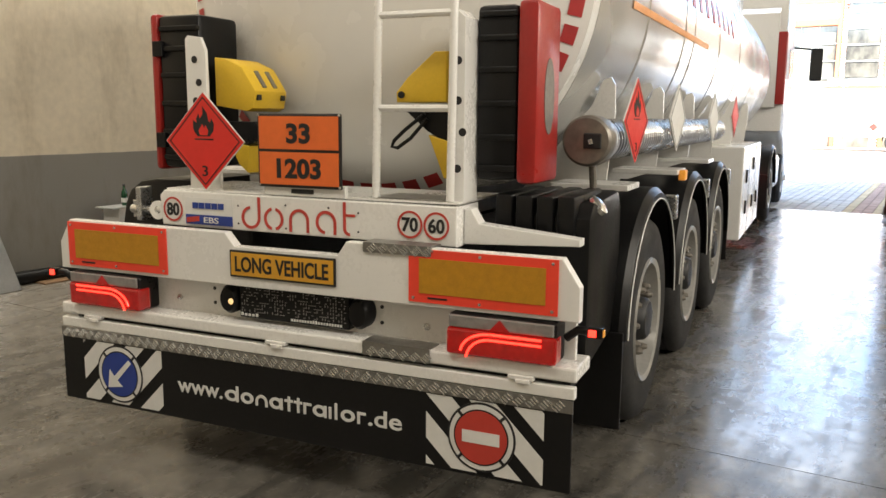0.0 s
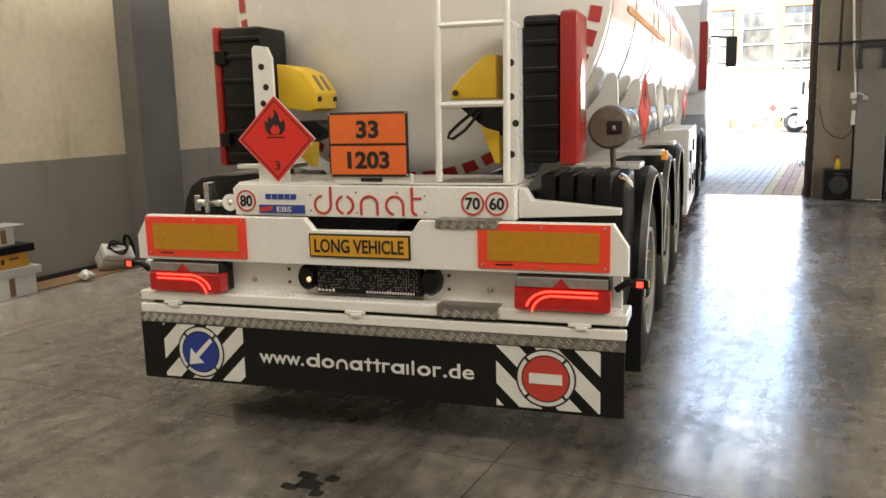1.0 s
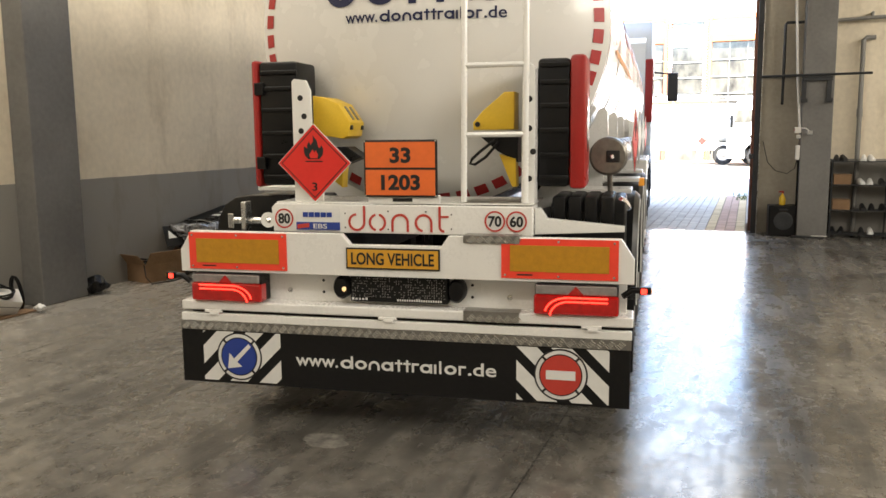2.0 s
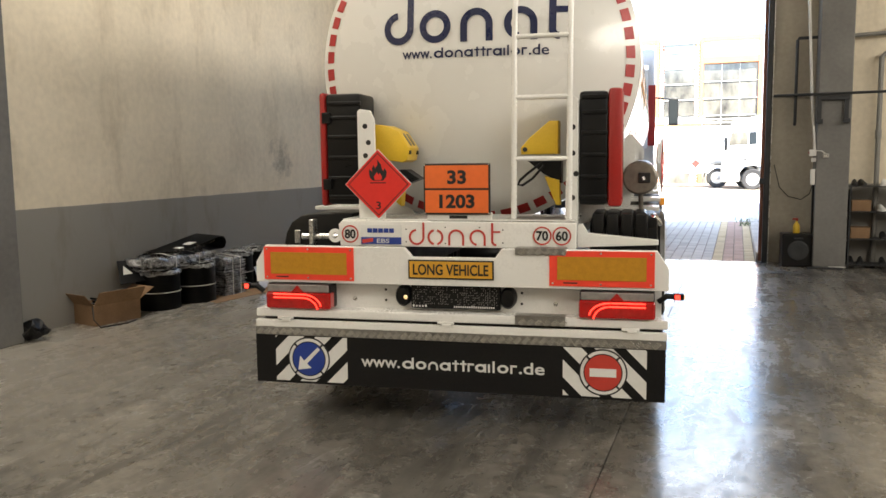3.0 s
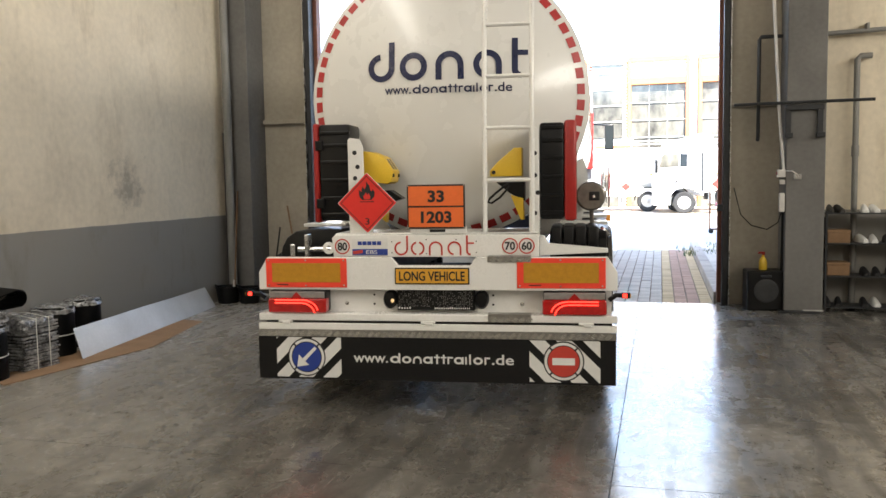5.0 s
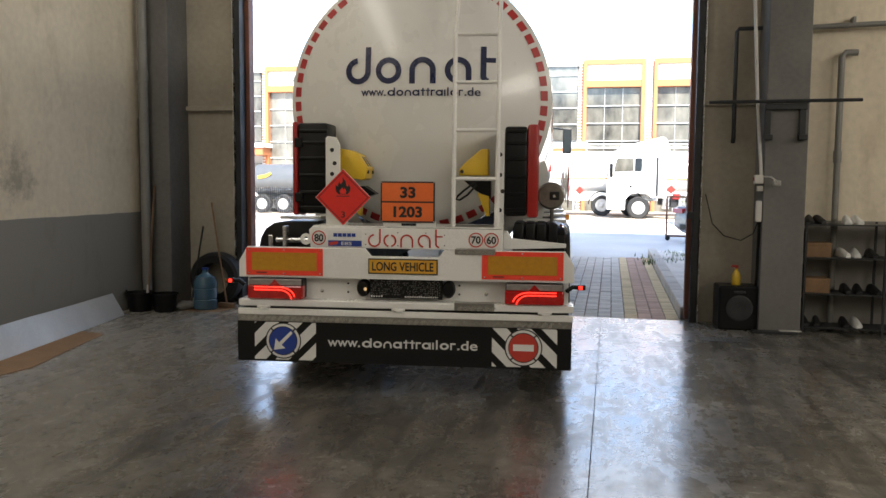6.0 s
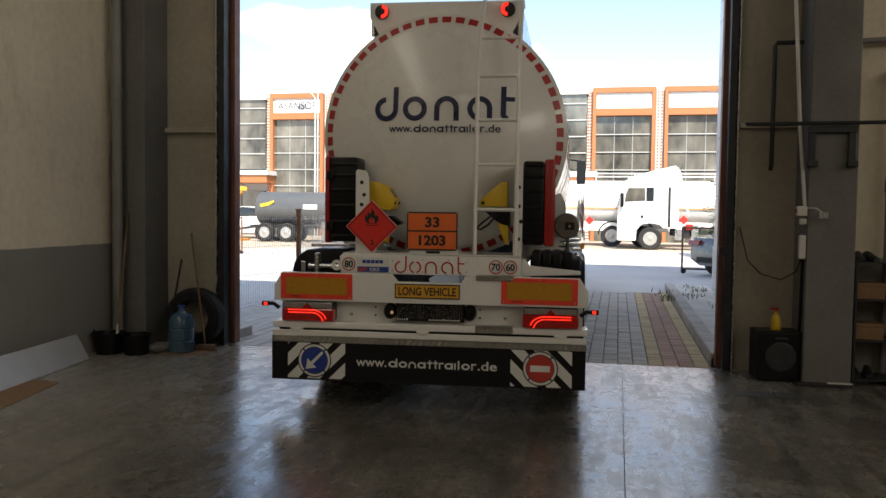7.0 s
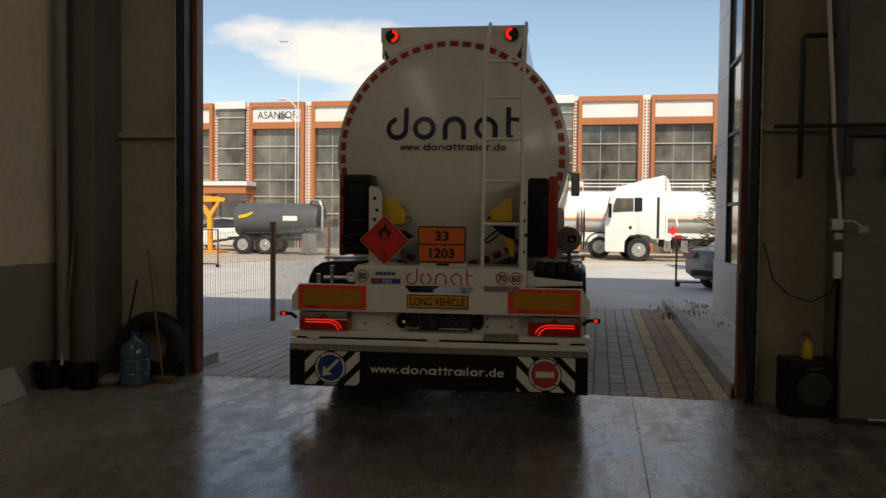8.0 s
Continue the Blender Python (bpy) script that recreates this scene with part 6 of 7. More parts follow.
def build_gate_corner():
    """Tubs, water jug, tyre and brooms beside the gateway."""
    bm = TUBE([(-3.72, -0.60, 0.0), (-3.72, -0.60, 3.4), (-3.72, -0.60, 8.0)], 0.055, 16)
    dp = structure(part("downpipe", bm, M["grey_pipe"], smooth=True), "grey plastic downpipe")
    bm = bmesh.new()
    lathe(bm, [(0.062, 2.75), (0.064, 2.76), (0.064, 2.86), (0.062, 2.87)], "z", 20, pose(-3.72, -0.60, 0))
    part("sleeve", bm, M["grey_pipe"], dp, smooth=True)
    structure(part("thin_pipe", TUBE([(-3.80, -0.55, 0.0), (-3.80, -0.55, 1.9), (-3.82, -0.52, 2.3)], 0.022, 10), M["dark_steel"], smooth=True), "thin dark pipe in the corner")
    for x, y, r, h in ((-3.66, -0.86, 0.16, 0.23), (-3.36, -0.82, 0.15, 0.22)):
        t = thing("black_tub", "black plastic mortar tub on the floor", "tub", "tubs by the gate", pose(x, y, 0))
        bm = bmesh.new()
        lathe(bm, [(0.0, 0.002), (r * 0.8, 0.002), (r, h), (r + 0.012, h), (r + 0.012, h - 0.012), (r + 0.002, h - 0.014), (r - 0.008, h - 0.004), (r * 0.78, 0.02), (0.0, 0.02)], "z", 28)
        part("shell", bm, M["black"], t, smooth=True)
        for s in (-1, 1):
            part("handle", TUBE([(s * (r + 0.01), -0.03, h - 0.01), (s * (r + 0.025), 0, h + 0.015), (s * (r + 0.01), 0.03, h - 0.01)], 0.006, 6), M["black"], t)
    t = thing("water_jug", "translucent blue water-cooler jug half full", "water jug", "", pose(-2.96, -0.58, 0.007))
    bm = bmesh.new()
    lathe(bm, [(0.0, 0.0), (0.125, 0.0), (0.14, 0.015), (0.14, 0.12), (0.132, 0.13), (0.14, 0.14), (0.14, 0.25), (0.132, 0.26), (0.14, 0.27), (0.14, 0.33), (0.11, 0.40), (0.045, 0.435), (0.035, 0.45), (0.035, 0.49), (0.0, 0.492)], "z", 32)
    part("bottle", bm, M["jug"], t, smooth=True)
    bm = bmesh.new()
    lathe(bm, [(0.036, 0.48), (0.040, 0.482), (0.040, 0.505), (0.0, 0.507)], "z", 20)
    part("cap", bm, M["sign_blue"], t)
    t = thing("spare_tyre", "worn black tyre leaning in the corner", "tyre", "", pose(-3.02, -0.16, 0.335, 12, 0, 90))
    bm = bmesh.new()
    lathe(bm, [(0.2, -0.10), (0.29, -0.11), (0.325, -0.08), (0.332, -0.03), (0.332, 0.03), (0.325, 0.08), (0.29, 0.11), (0.2, 0.10)], "x", 40, closed=True)
    part("tread", bm, M["rubber"], t, smooth=True)
    for nm, a, b, lab in (("broom", (-2.76, -0.42, 0.03), (-3.12, -0.08, 1.28), "broom with a dark wooden stick leaning on the wall"), ("brush", (-3.24, -0.42, 0.03), (-3.22, -0.12, 0.98), "black-handled brush leaning in the corner"), ("shovel", (-3.60, -0.80, 0.05), (-3.66, -0.50, 1.50), "shovel stick standing in a tub")):
        t = thing(nm, lab, nm)
        part("stick", TUBE([a, b], 0.012, 8), M["wood"] if nm != "brush" else M["black"], t, smooth=True)
        if nm != "shovel":
            part("head", B(a[0] - 0.11, a[0] + 0.11, a[1] - 0.03, a[1] + 0.03, 0.008, 0.07, 0.012), M["wood"] if nm == "broom" else M["grey_pipe"], t)
        else:
            part("grip", TUBE([(-3.615, -0.77, 0.2), (-3.62, -0.745, 0.3)], 0.018, 8), M["conduit"], t)
    tagged(part("floor_cardboard", P([(-3.22, -0.72), (-2.70, -0.74), (-2.66, -0.35), (-3.2, -0.3)], 0.001, 0.006, "z"), M["card"]), "dirty flattened cardboard under the jug", "cardboard")
    bm = bmesh.new()
    bmesh.ops.create_icosphere(bm, subdivisions=3, radius=0.11)
    for v in bm.verts:
        v.co.z *= 0.35
    crumple(bm, 0.03, 12, 4)
    lo = min(v.co.z for v in bm.verts)
    for v in bm.verts:
        v.co += Vector((-3.20, -0.66, 0.006 - lo))
    tagged(part("grey_rag", bm, M["grey_pipe"], smooth=True), "crumpled grey rag on the cardboard", "rag")


build_gate_corner()


def shoe(x, y, z, rz, m, group):
    t = thing("shoe", "pale trainer on the rack" if m == "white_film" else "dark shoe on the rack", "shoe", group, pose(x, y, z, 0, 0, rz))
    part("sole", P([(-0.045, -0.13), (0.035, -0.13), (0.042, 0.0), (0.048, 0.08), (0.03, 0.14), (-0.02, 0.14), (-0.046, 0.08), (-0.036, 0.0)], 0.0, 0.022, "z", 0.004), M["white_film"] if m == "white_film" else M["ink"], t)
    bm = bmesh.new()
    rows = []
    for yy, w, h in ((-0.125, 0.034, 0.085), (-0.08, 0.038, 0.092), (-0.02, 0.038, 0.085), (0.04, 0.043, 0.062), (0.10, 0.040, 0.045), (0.132, 0.022, 0.030)):
        rows.append([bm.verts.new((w * math.cos(a), yy, 0.0225 + (h - 0.02) * math.sin(a))) for a in np.linspace(0, math.pi, 9)])
    for a, b in zip(rows, rows[1:]):
        for j in range(8):
            bm.faces.new((a[j], a[j + 1], b[j + 1], b[j]))
    bm.faces.new(rows[0])
    bm.faces.new(rows[-1])
    part("upper", bm, M[m], t, smooth=True)


def build_right_side():
    # conduit and switch gear beside the column
    cd = structure(part("conduit", TUBE([(3.36, -0.52, 1.66), (3.30, -0.50, 2.4), (3.21, -0.47, 4.0), (3.16, -0.43, 8.0)], 0.018, 10), M["conduit"], smooth=True), "white plastic conduit run down the column")
    t = thing("switch_box", "white switch box with a red side on the column", "switch box")
    part("body", B(3.29, 3.379, -0.55, -0.47, 1.57, 1.66, 0.006), M["conduit"], t)
    part("red_button", B(3.282, 3.29, -0.53, -0.49, 1.60, 1.635), M["red"], t)
    part("lower_box", B(3.32, 3.379, -0.54, -0.48, 1.49, 1.545, 0.005), M["conduit"], t)
    part("arm", TUBE([(3.375, -0.53, 1.645), (3.44, -0.61, 1.64), (3.49, -0.64, 1.60)], 0.008, 6), M["conduit"], t)
    part("sensor", B(3.455, 3.53, -0.68, -0.62, 1.545, 1.605, 0.008), M["alu"], t)
    t = thing("control_pendant", "white control pendant hanging beside the column", "switch")
    part("body", B(3.315, 3.375, -0.55, -0.49, 1.17, 1.39, 0.01), M["conduit"], t)
    part("cable", TUBE([(3.345, -0.51, 1.17), (3.32, -0.42, 1.04), (3.22, -0.25, 0.95), (3.06, -0.12, 0.99), (2.94, -0.05, 1.12), (2.86, -0.03, 1.45)], 0.006, 6), M["black"], t)
    structure(part("cable_drop", TUBE([(3.36, -0.50, 1.17), (3.365, -0.44, 0.6), (3.36, -0.38, 0.02)], 0.014, 6), M["black"]), "black cable down to the floor")
    # black pipe, rail and bracket
    structure(part("black_pipe", TUBE([(3.37, -0.20, 3.23), (3.13, -0.20, 3.23), (3.11, -0.20, 3.20), (3.11, -0.20, 2.06), (3.11, -0.16, 2.02)], 0.022, 10), M["dark_steel"], smooth=True), "bent black steel pipe")
    t = structure(part("rail_bracket", B(3.36, 3.77, -0.60, -0.551, 2.33, 2.39, 0.006), M["dark_steel"]), "dark steel bracket on the column")
    for x in (3.36, 3.70):
        part("bracket_leg", P([(x, 2.05), (x + 0.06, 2.05), (x + 0.06, 2.33), (x, 2.33)], -0.60, -0.552, "y", 0.004), M["dark_steel"], t)
        part("bracket_foot", B(x - 0.01, x + 0.08, -0.63, -0.552, 2.02, 2.075, 0.006), M["dark_steel"], t)
    structure(part("steel_rail", TUBE([(2.80, -0.62, 2.41), (4.28, -0.62, 2.42)], 0.018, 8), M["dark_steel"]), "thin dark steel rail")
    wp = structure(part("wall_pipe", TUBE([(3.81, -0.10, 3.24), (6.0, -0.10, 3.30), (10.4, -0.10, 3.31)], 0.028, 10), M["grey_pipe"], smooth=True), "grey pipe along the wall")
    for x in (4.3, 5.6, 7.0):
        part("pipe_clip", B(x - 0.015, x + 0.015, -0.13, -0.001, 3.25, 3.34, 0.004), M["grey_pipe"], wp)
    up = structure(part("upright_pipe", TUBE([(4.36, -0.07, 2.97), (4.24, -0.08, 2.97), (4.20, -0.09, 2.93), (4.202, -0.09, 0.0)], 0.034, 14), M["grey_pipe"], smooth=True), "grey upright pipe on the wall")
    bm = bmesh.new()
    lathe(bm, [(0.040, 1.80), (0.043, 1.81), (0.043, 1.92), (0.040, 1.93)], "z", 18, pose(4.20, -0.09, 0))
    part("sleeve", bm, M["grey_pipe"], up, smooth=True)
    # speaker-like black cabinet with a spray bottle
    t = thing("black_cabinet", "scuffed black plastic cabinet standing beside the gate", "cabinet", "", pose(3.18, -0.33, 0, 0, 0, 4))
    part("body", B(-0.21, 0.21, -0.17, 0.17, 0.0, 0.475, 0.02), M["black"], t)
    bm = bmesh.new()
    lathe(bm, [(0.13, -0.172), (0.14, -0.182), (0.12, -0.186), (0.05, -0.176), (0.0, -0.176)], "y", 28, pose(0, 0, 0.24))
    part("round_grille", bm, M["dark_steel"], t, smooth=True)
    part("handle", B(-0.06, 0.06, -0.186, -0.17, 0.40, 0.425, 0.005), M["dark_steel"], t)
    t = thing("spray_bottle", "yellow spray bottle with a red trigger on the cabinet", "spray bottle", "", pose(3.17, -0.36, 0.476))
    bm = bmesh.new()
    lathe(bm, [(0.0, 0), (0.042, 0.0), (0.047, 0.01), (0.047, 0.09), (0.036, 0.13), (0.016, 0.155), (0.016, 0.175), (0.0, 0.175)], "z", 20)
    part("bottle", bm, M["yellow"], t, smooth=True)
    part("trigger", P([(-0.06, 0.19), (-0.05, 0.215), (0.02, 0.215), (0.02, 0.176), (-0.01, 0.176), (-0.015, 0.19)], -0.012, 0.012, "y", 0.003), M["red"], t)
    # shoe rack
    t = thing("shoe_rack", "dark metal shoe rack with trainers and cartons", "shoe rack")
    for x in (3.84, 4.62, 5.42):
        for y in (-0.46, -0.10):
            part("upright", B(x - 0.012, x + 0.012, y - 0.012, y + 0.012, 0.0, 1.17, 0.003), M["dark_steel"], t)
    for z in (0.06, 0.42, 0.80, 1.15):
        part("shelf", B(3.82, 5.44, -0.475, -0.085, z - 0.012, z, 0.003), M["dark_steel"], t)
    for y, z in ((-0.475, 0.24), (-0.475, 0.61), (-0.475, 0.98)):
        part("side_brace", B(3.825, 3.837, -0.46, -0.10, z - 0.14, z + 0.12, 0.002), M["dark_steel"], t)
    rng = random.Random(8)
    for z, row in ((1.151, ((4.03, "ink"), (4.13, "ink"), (4.40, "white_film"), (4.50, "white_film"), (5.0, "ink"), (5.1, "ink"))), (0.801, ((4.38, "white_film"), (4.50, "white_film"), (4.66, "ink"), (4.90, "ink"), (5.0, "ink"))), (0.421, ((4.42, "ink"), (4.54, "ink"), (4.7, "ink"), (5.0, "ink"))), (0.061, ((4.02, "ink"), (4.14, "ink"), (4.42, "ink"), (4.54, "white_film")))):
        for x, m in row:
            shoe(x - 0.13, -0.30, z, 180 + rng.uniform(-9, 9), m, "shoes on the rack")
    for z in (0.801, 0.421):
        t = thing("shoe_carton", "brown cardboard shoe carton on the rack", "carton", "cartons on the rack", pose(3.99, -0.29, z))
        part("body", B(-0.12, 0.12, -0.10, 0.15, 0, 0.12, 0.003), M["card"], t)
        part("lid", B(-0.125, 0.125, -0.105, 0.155, 0.121, 0.15, 0.003), M["card"], t)
    # drain grate and column foot
    g = structure(part("drain_grate", B(2.72, 3.20, -1.22, -1.00, 0.0005, 0.004), M["dark_steel"]), "dark drain grate in the floor")
    for i in range(12):
        part("grate_bar", B(2.735 + i * 0.039, 2.755 + i * 0.039, -1.21, -1.01, 0.0042, 0.008), M["column"], g)
    tagged(part("floor_strip", B(3.31, 3.76, -0.66, -0.57, 0.0, 0.03, 0.004), M["dark_steel"]), "low dark steel strip at the column foot", "strip")
    tagged(part("white_offcut", B(3.58, 3.80, -0.64, -0.60, 0.031, 0.042, 0.003), M["conduit"]), "pale offcut lying at the column foot", "offcut")
    part("gate_latch", B(2.66, 2.735, -0.10, -0.06, 1.17, 1.25, 0.008), M["dark_steel"], bpy.data.objects["gate_jamb_east"])


build_right_side()


# spilled paint spots and wet prints on the concrete
def floor_marks():
    rng = random.Random(3)
    m = mat("dried_cement_spot", (0.17, 0.16, 0.14), 0.7, var=0.35, scale=14)
    d = mat("wet_oil_print", (0.02, 0.02, 0.018), 0.15, var=0.2, scale=20)
    for x, y, r, mm, nm, lab in ((0.62, -10.35, 0.10, m, "cement_spot", "pale dried cement spot on the floor"), (0.75, -9.7, 0.08, m, "cement_spot", "pale dried cement spot on the floor"), (1.09, -12.0, 0.05, d, "oil_mark", "dark oily mark on the floor"), (1.03, -11.93, 0.035, d, "oil_mark", "dark oily mark on the floor"), (1.15, -11.92, 0.03, d, "oil_mark", "dark oily mark on the floor"), (1.02, -12.05, 0.03, d, "oil_mark", "dark oily mark on the floor"), (1.16, -12.06, 0.028, d, "oil_mark", "dark oily mark on the floor")):
        pts = []
        for i in range(22):
            a = 2 * math.pi * i / 22
            q = r * (1 + 0.5 * noise.noise(Vector((math.cos(a) * 1.6, math.sin(a) * 1.6, x * 7))))
            pts.append((x + q * 1.3 * math.cos(a), y + q * math.sin(a)))
        tagged(part(nm, P(pts, 0.0006, 0.0022, "z"), mm), lab, "floor mark", kind="structure")


floor_marks()


# ---- things in the yard ----
def road_wheel(parent, x, y, r, w, axis="y"):
    """A wheel of a parked vehicle, its axle along y or x."""
    wh = new("wheel")
    wh.parent = parent
    wh.matrix_basis = pose(x, y, r) if axis == "x" else pose(x, y, r, 0, 0, -90)
    bm = bmesh.new()
    lathe(bm, [(r * 0.58, -w / 2), (r * 0.9, -w / 2 - 0.01), (r, -w / 2 + 0.04), (r, w / 2 - 0.04), (r * 0.9, w / 2 + 0.01), (r * 0.58, w / 2)], "x", 28, closed=True)
    part("tyre", bm, M["rubber"], wh, smooth=True)
    bm = bmesh.new()
    lathe(bm, [(r * 0.59, w / 2), (r * 0.55, w / 2 - 0.05), (r * 0.38, w / 2 - 0.10), (r * 0.30, w / 2 - 0.02), (r * 0.18, w / 2 + 0.02), (0.0, w / 2 + 0.02)], "x", 24)
    part("rim", bm, M["rim"], wh, smooth=True)
    bm = bmesh.new()
    lathe(bm, [(r * 0.59, -w / 2), (r * 0.5, -w / 2 + 0.06), (0.0, -w / 2 + 0.05)], "x", 24)
    part("hub", bm, M["rim"], wh, smooth=True)
    return wh


def parked_tractor():
    t = thing("parked_tractor_unit", "white truck tractor parked across the yard", "truck", "", pose(1.63, 27.7, -0.045))
    prof = [(0.0, 0.48), (0.0, 1.40), (0.05, 1.95), (0.20, 2.72), (0.32, 3.0), (2.45, 3.0), (2.48, 0.95), (1.95, 0.95), (1.78, 1.10), (1.40, 1.16), (1.02, 1.10), (0.82, 0.85), (0.80, 0.40), (0.05, 0.40)]
    cab = part("cab", P(prof, 0.0, 2.4, "y", 0.03), M["truck_white"], t, "white cab", True)
    part("roof_deflector", P([(0.36, 2.97), (0.46, 3.14), (1.4, 3.40), (2.38, 3.64), (2.46, 3.60), (2.46, 2.97)], 0.08, 2.32, "y", 0.04), M["truck_white"], t, smooth=True)
    part("side_fairing", P([(2.49, 0.9), (2.49, 3.60), (2.62, 3.34), (2.80, 2.5), (3.02, 1.55), (2.96, 1.5), (2.70, 2.4), (2.58, 2.8), (2.56, 0.9)], 0.02, 0.10, "y"), M["truck_white"], t)
    part("fairing_strip", B(2.12, 2.23, -0.012, -0.001, 1.0, 2.72), M["dark_steel"], t)
    part("side_window", P([(0.30, 2.08), (1.16, 2.12), (1.16, 2.68), (0.44, 2.68), (0.34, 2.40)], -0.014, -0.001, "y"), M["glass"], cab)
    part("window_frame", P([(1.20, 2.10), (1.52, 2.12), (1.52, 2.70), (1.20, 2.70)], -0.012, -0.001, "y"), M["glass_dark"], cab)
    part("windscreen", P([(0.03, 1.90), (0.19, 2.72), (0.16, 2.74), (0.0, 1.91)], 0.15, 2.25, "y"), M["glass_dark"], cab)
    part("door_line", B(1.36, 1.37, -0.004, -0.0005, 1.2, 2.9), M["grey_pipe"], cab)
    part("badge", B(0.98, 1.10, -0.01, -0.001, 1.38, 1.50), M["ink"], cab)
    part("mirror", B(0.12, 0.26, -0.30, -0.06, 1.85, 2.45, 0.03), M["black"], t, smooth=True)
    part("step_panel", B(0.05, 0.79, 0.004, 0.03, 0.42, 0.95, 0.01), M["truck_white"], t)
    part("chassis", B(2.3, 5.6, 0.7, 1.6, 0.62, 0.92, 0.01), M["chassis"], t)
    for k in range(4):
        part("catwalk_item", B(2.45 + k * 0.34, 2.72 + k * 0.34, 0.15, 0.75, 0.45 + 0.08 * (k % 2), 0.95 + 0.1 * (k % 3), 0.02), M["chassis"] if k % 2 else M["alu"], t)
    part("rear_fender", B(4.0, 5.3, 0.05, 0.7, 1.02, 1.08, 0.01), M["black"], t)
    for x in (1.40, 4.65):
        for y in (0.17, 2.2):
            road_wheel(t, x, y, 0.50, 0.32)
    part("hazard_diamond", P([(2.78, 1.12), (2.98, 1.32), (2.78, 1.52), (2.58, 1.32)], -0.02, -0.01, "y"), M["hazard_red"], t)
    part("red_box", B(2.86, 3.16, 0.02, 0.2, 0.90, 1.15, 0.02), M["red"], t)


def parked_tanker():
    t = thing("parked_tanker", "long white tanker trailer parked behind the tractor", "tanker trailer", "", pose(0.0, 31.6, -0.045))
    bm = bmesh.new()
    lathe(bm, [(0.0, -3.6), (0.7, -3.55), (1.0, -3.4), (1.08, -3.1), (1.08, 8.6), (1.0, 8.9), (0.0, 9.0)], "x", 48, pose(0, 0, 2.05))
    tk = part("tank", bm, M["truck_white"], t, "white tank", True)
    part("side_skirt", B(-3.0, 8.4, -1.14, -1.10, 0.75, 1.18, 0.01), M["truck_white"], t)
    part("grey_stripe", B(-3.2, 8.5, -1.10, -1.075, 1.78, 1.83), M["orange_band"], tk)
    for z in (3.45, 3.30):
        part("top_rail", TUBE([(-3.0, -0.5, z), (8.0, -0.5, z)], 0.022, 8), M["truck_white"], t)
    for k in range(7):
        part("rail_post", TUBE([(-3.0 + k * 1.8, -0.5, 2.95), (-3.0 + k * 1.8, -0.5, 3.45)], 0.02, 8), M["truck_white"], t)
    part("chassis", B(-3.0, 8.4, -0.5, 0.5, 0.72, 0.98), M["chassis"], t)
    for x in (1.40, 2.75):
        road_wheel(t, x, -0.95, 0.52, 0.38)
        bm = bmesh.new()
        band(bm, x, 0.55, 0.60, 0.66, -1.16, -0.75, 0, 180, 20)
        part("fender", bm, M["black"], t)
    part("landing_leg", B(6.2, 6.35, -0.9, -0.75, 0.0, 1.0), M["chassis"], t)
    part("hazard_diamond", P([(0.35, 1.02), (0.55, 1.22), (0.35, 1.42), (0.15, 1.22)], -1.17, -1.15, "y"), M["hazard_red"], t)


def dark_tank_trailer():
    t = thing("dark_tank_trailer", "dark grey bitumen tank trailer with yellow mark", "tank trailer", "", pose(-15.5, 27.9, -0.045))
    bm = bmesh.new()
    lathe(bm, [(0.0, 0.0), (0.62, 0.02), (0.76, 0.10), (0.78, 0.25), (0.78, 4.0), (0.76, 4.15), (0.0, 4.22)], "x", 44, pose(0, 0.8, 1.62))
    tk = part("tank", bm, M["bitumen"], t, "dark grey tank", True)
    part("frame", B(-0.3, 4.6, 0.3, 1.3, 0.66, 0.80, 0.01), M["chassis"], t)
    for x in (0.62, 1.72):
        for y in (0.05, 1.5):
            road_wheel(t, x, y, 0.46, 0.30)
    part("mud_guard", B(3.5, 4.2, -0.05, 0.05, 0.10, 1.0, 0.02), M["grey_pipe"], t)
    part("yellow_mark", P([(0.35, 1.80), (0.75, 1.88), (1.05, 1.98), (1.08, 1.90), (0.80, 1.74), (0.40, 1.66)], -0.01, 0.02, "y"), M["yellow"], tk)
    part("white_tag", B(2.55, 3.25, -0.002, 0.012, 1.58, 1.80), M["white_film"], tk)
    part("tow_bar", TUBE([(-0.3, 0.8, 0.7), (-1.3, 0.8, 0.55)], 0.06, 8), M["chassis"], t)
    part("filler_pipe", TUBE([(3.7, 0.5, 2.4), (3.9, 0.3, 2.55), (4.3, 0.1, 2.5), (4.45, 0.05, 2.2), (4.45, 0.05, 1.1)], 0.06, 10), M["alu"], t, smooth=True)
    part("side_box", B(4.3, 4.9, 0.2, 1.0, 0.6, 1.7, 0.03), M["bitumen"], t)


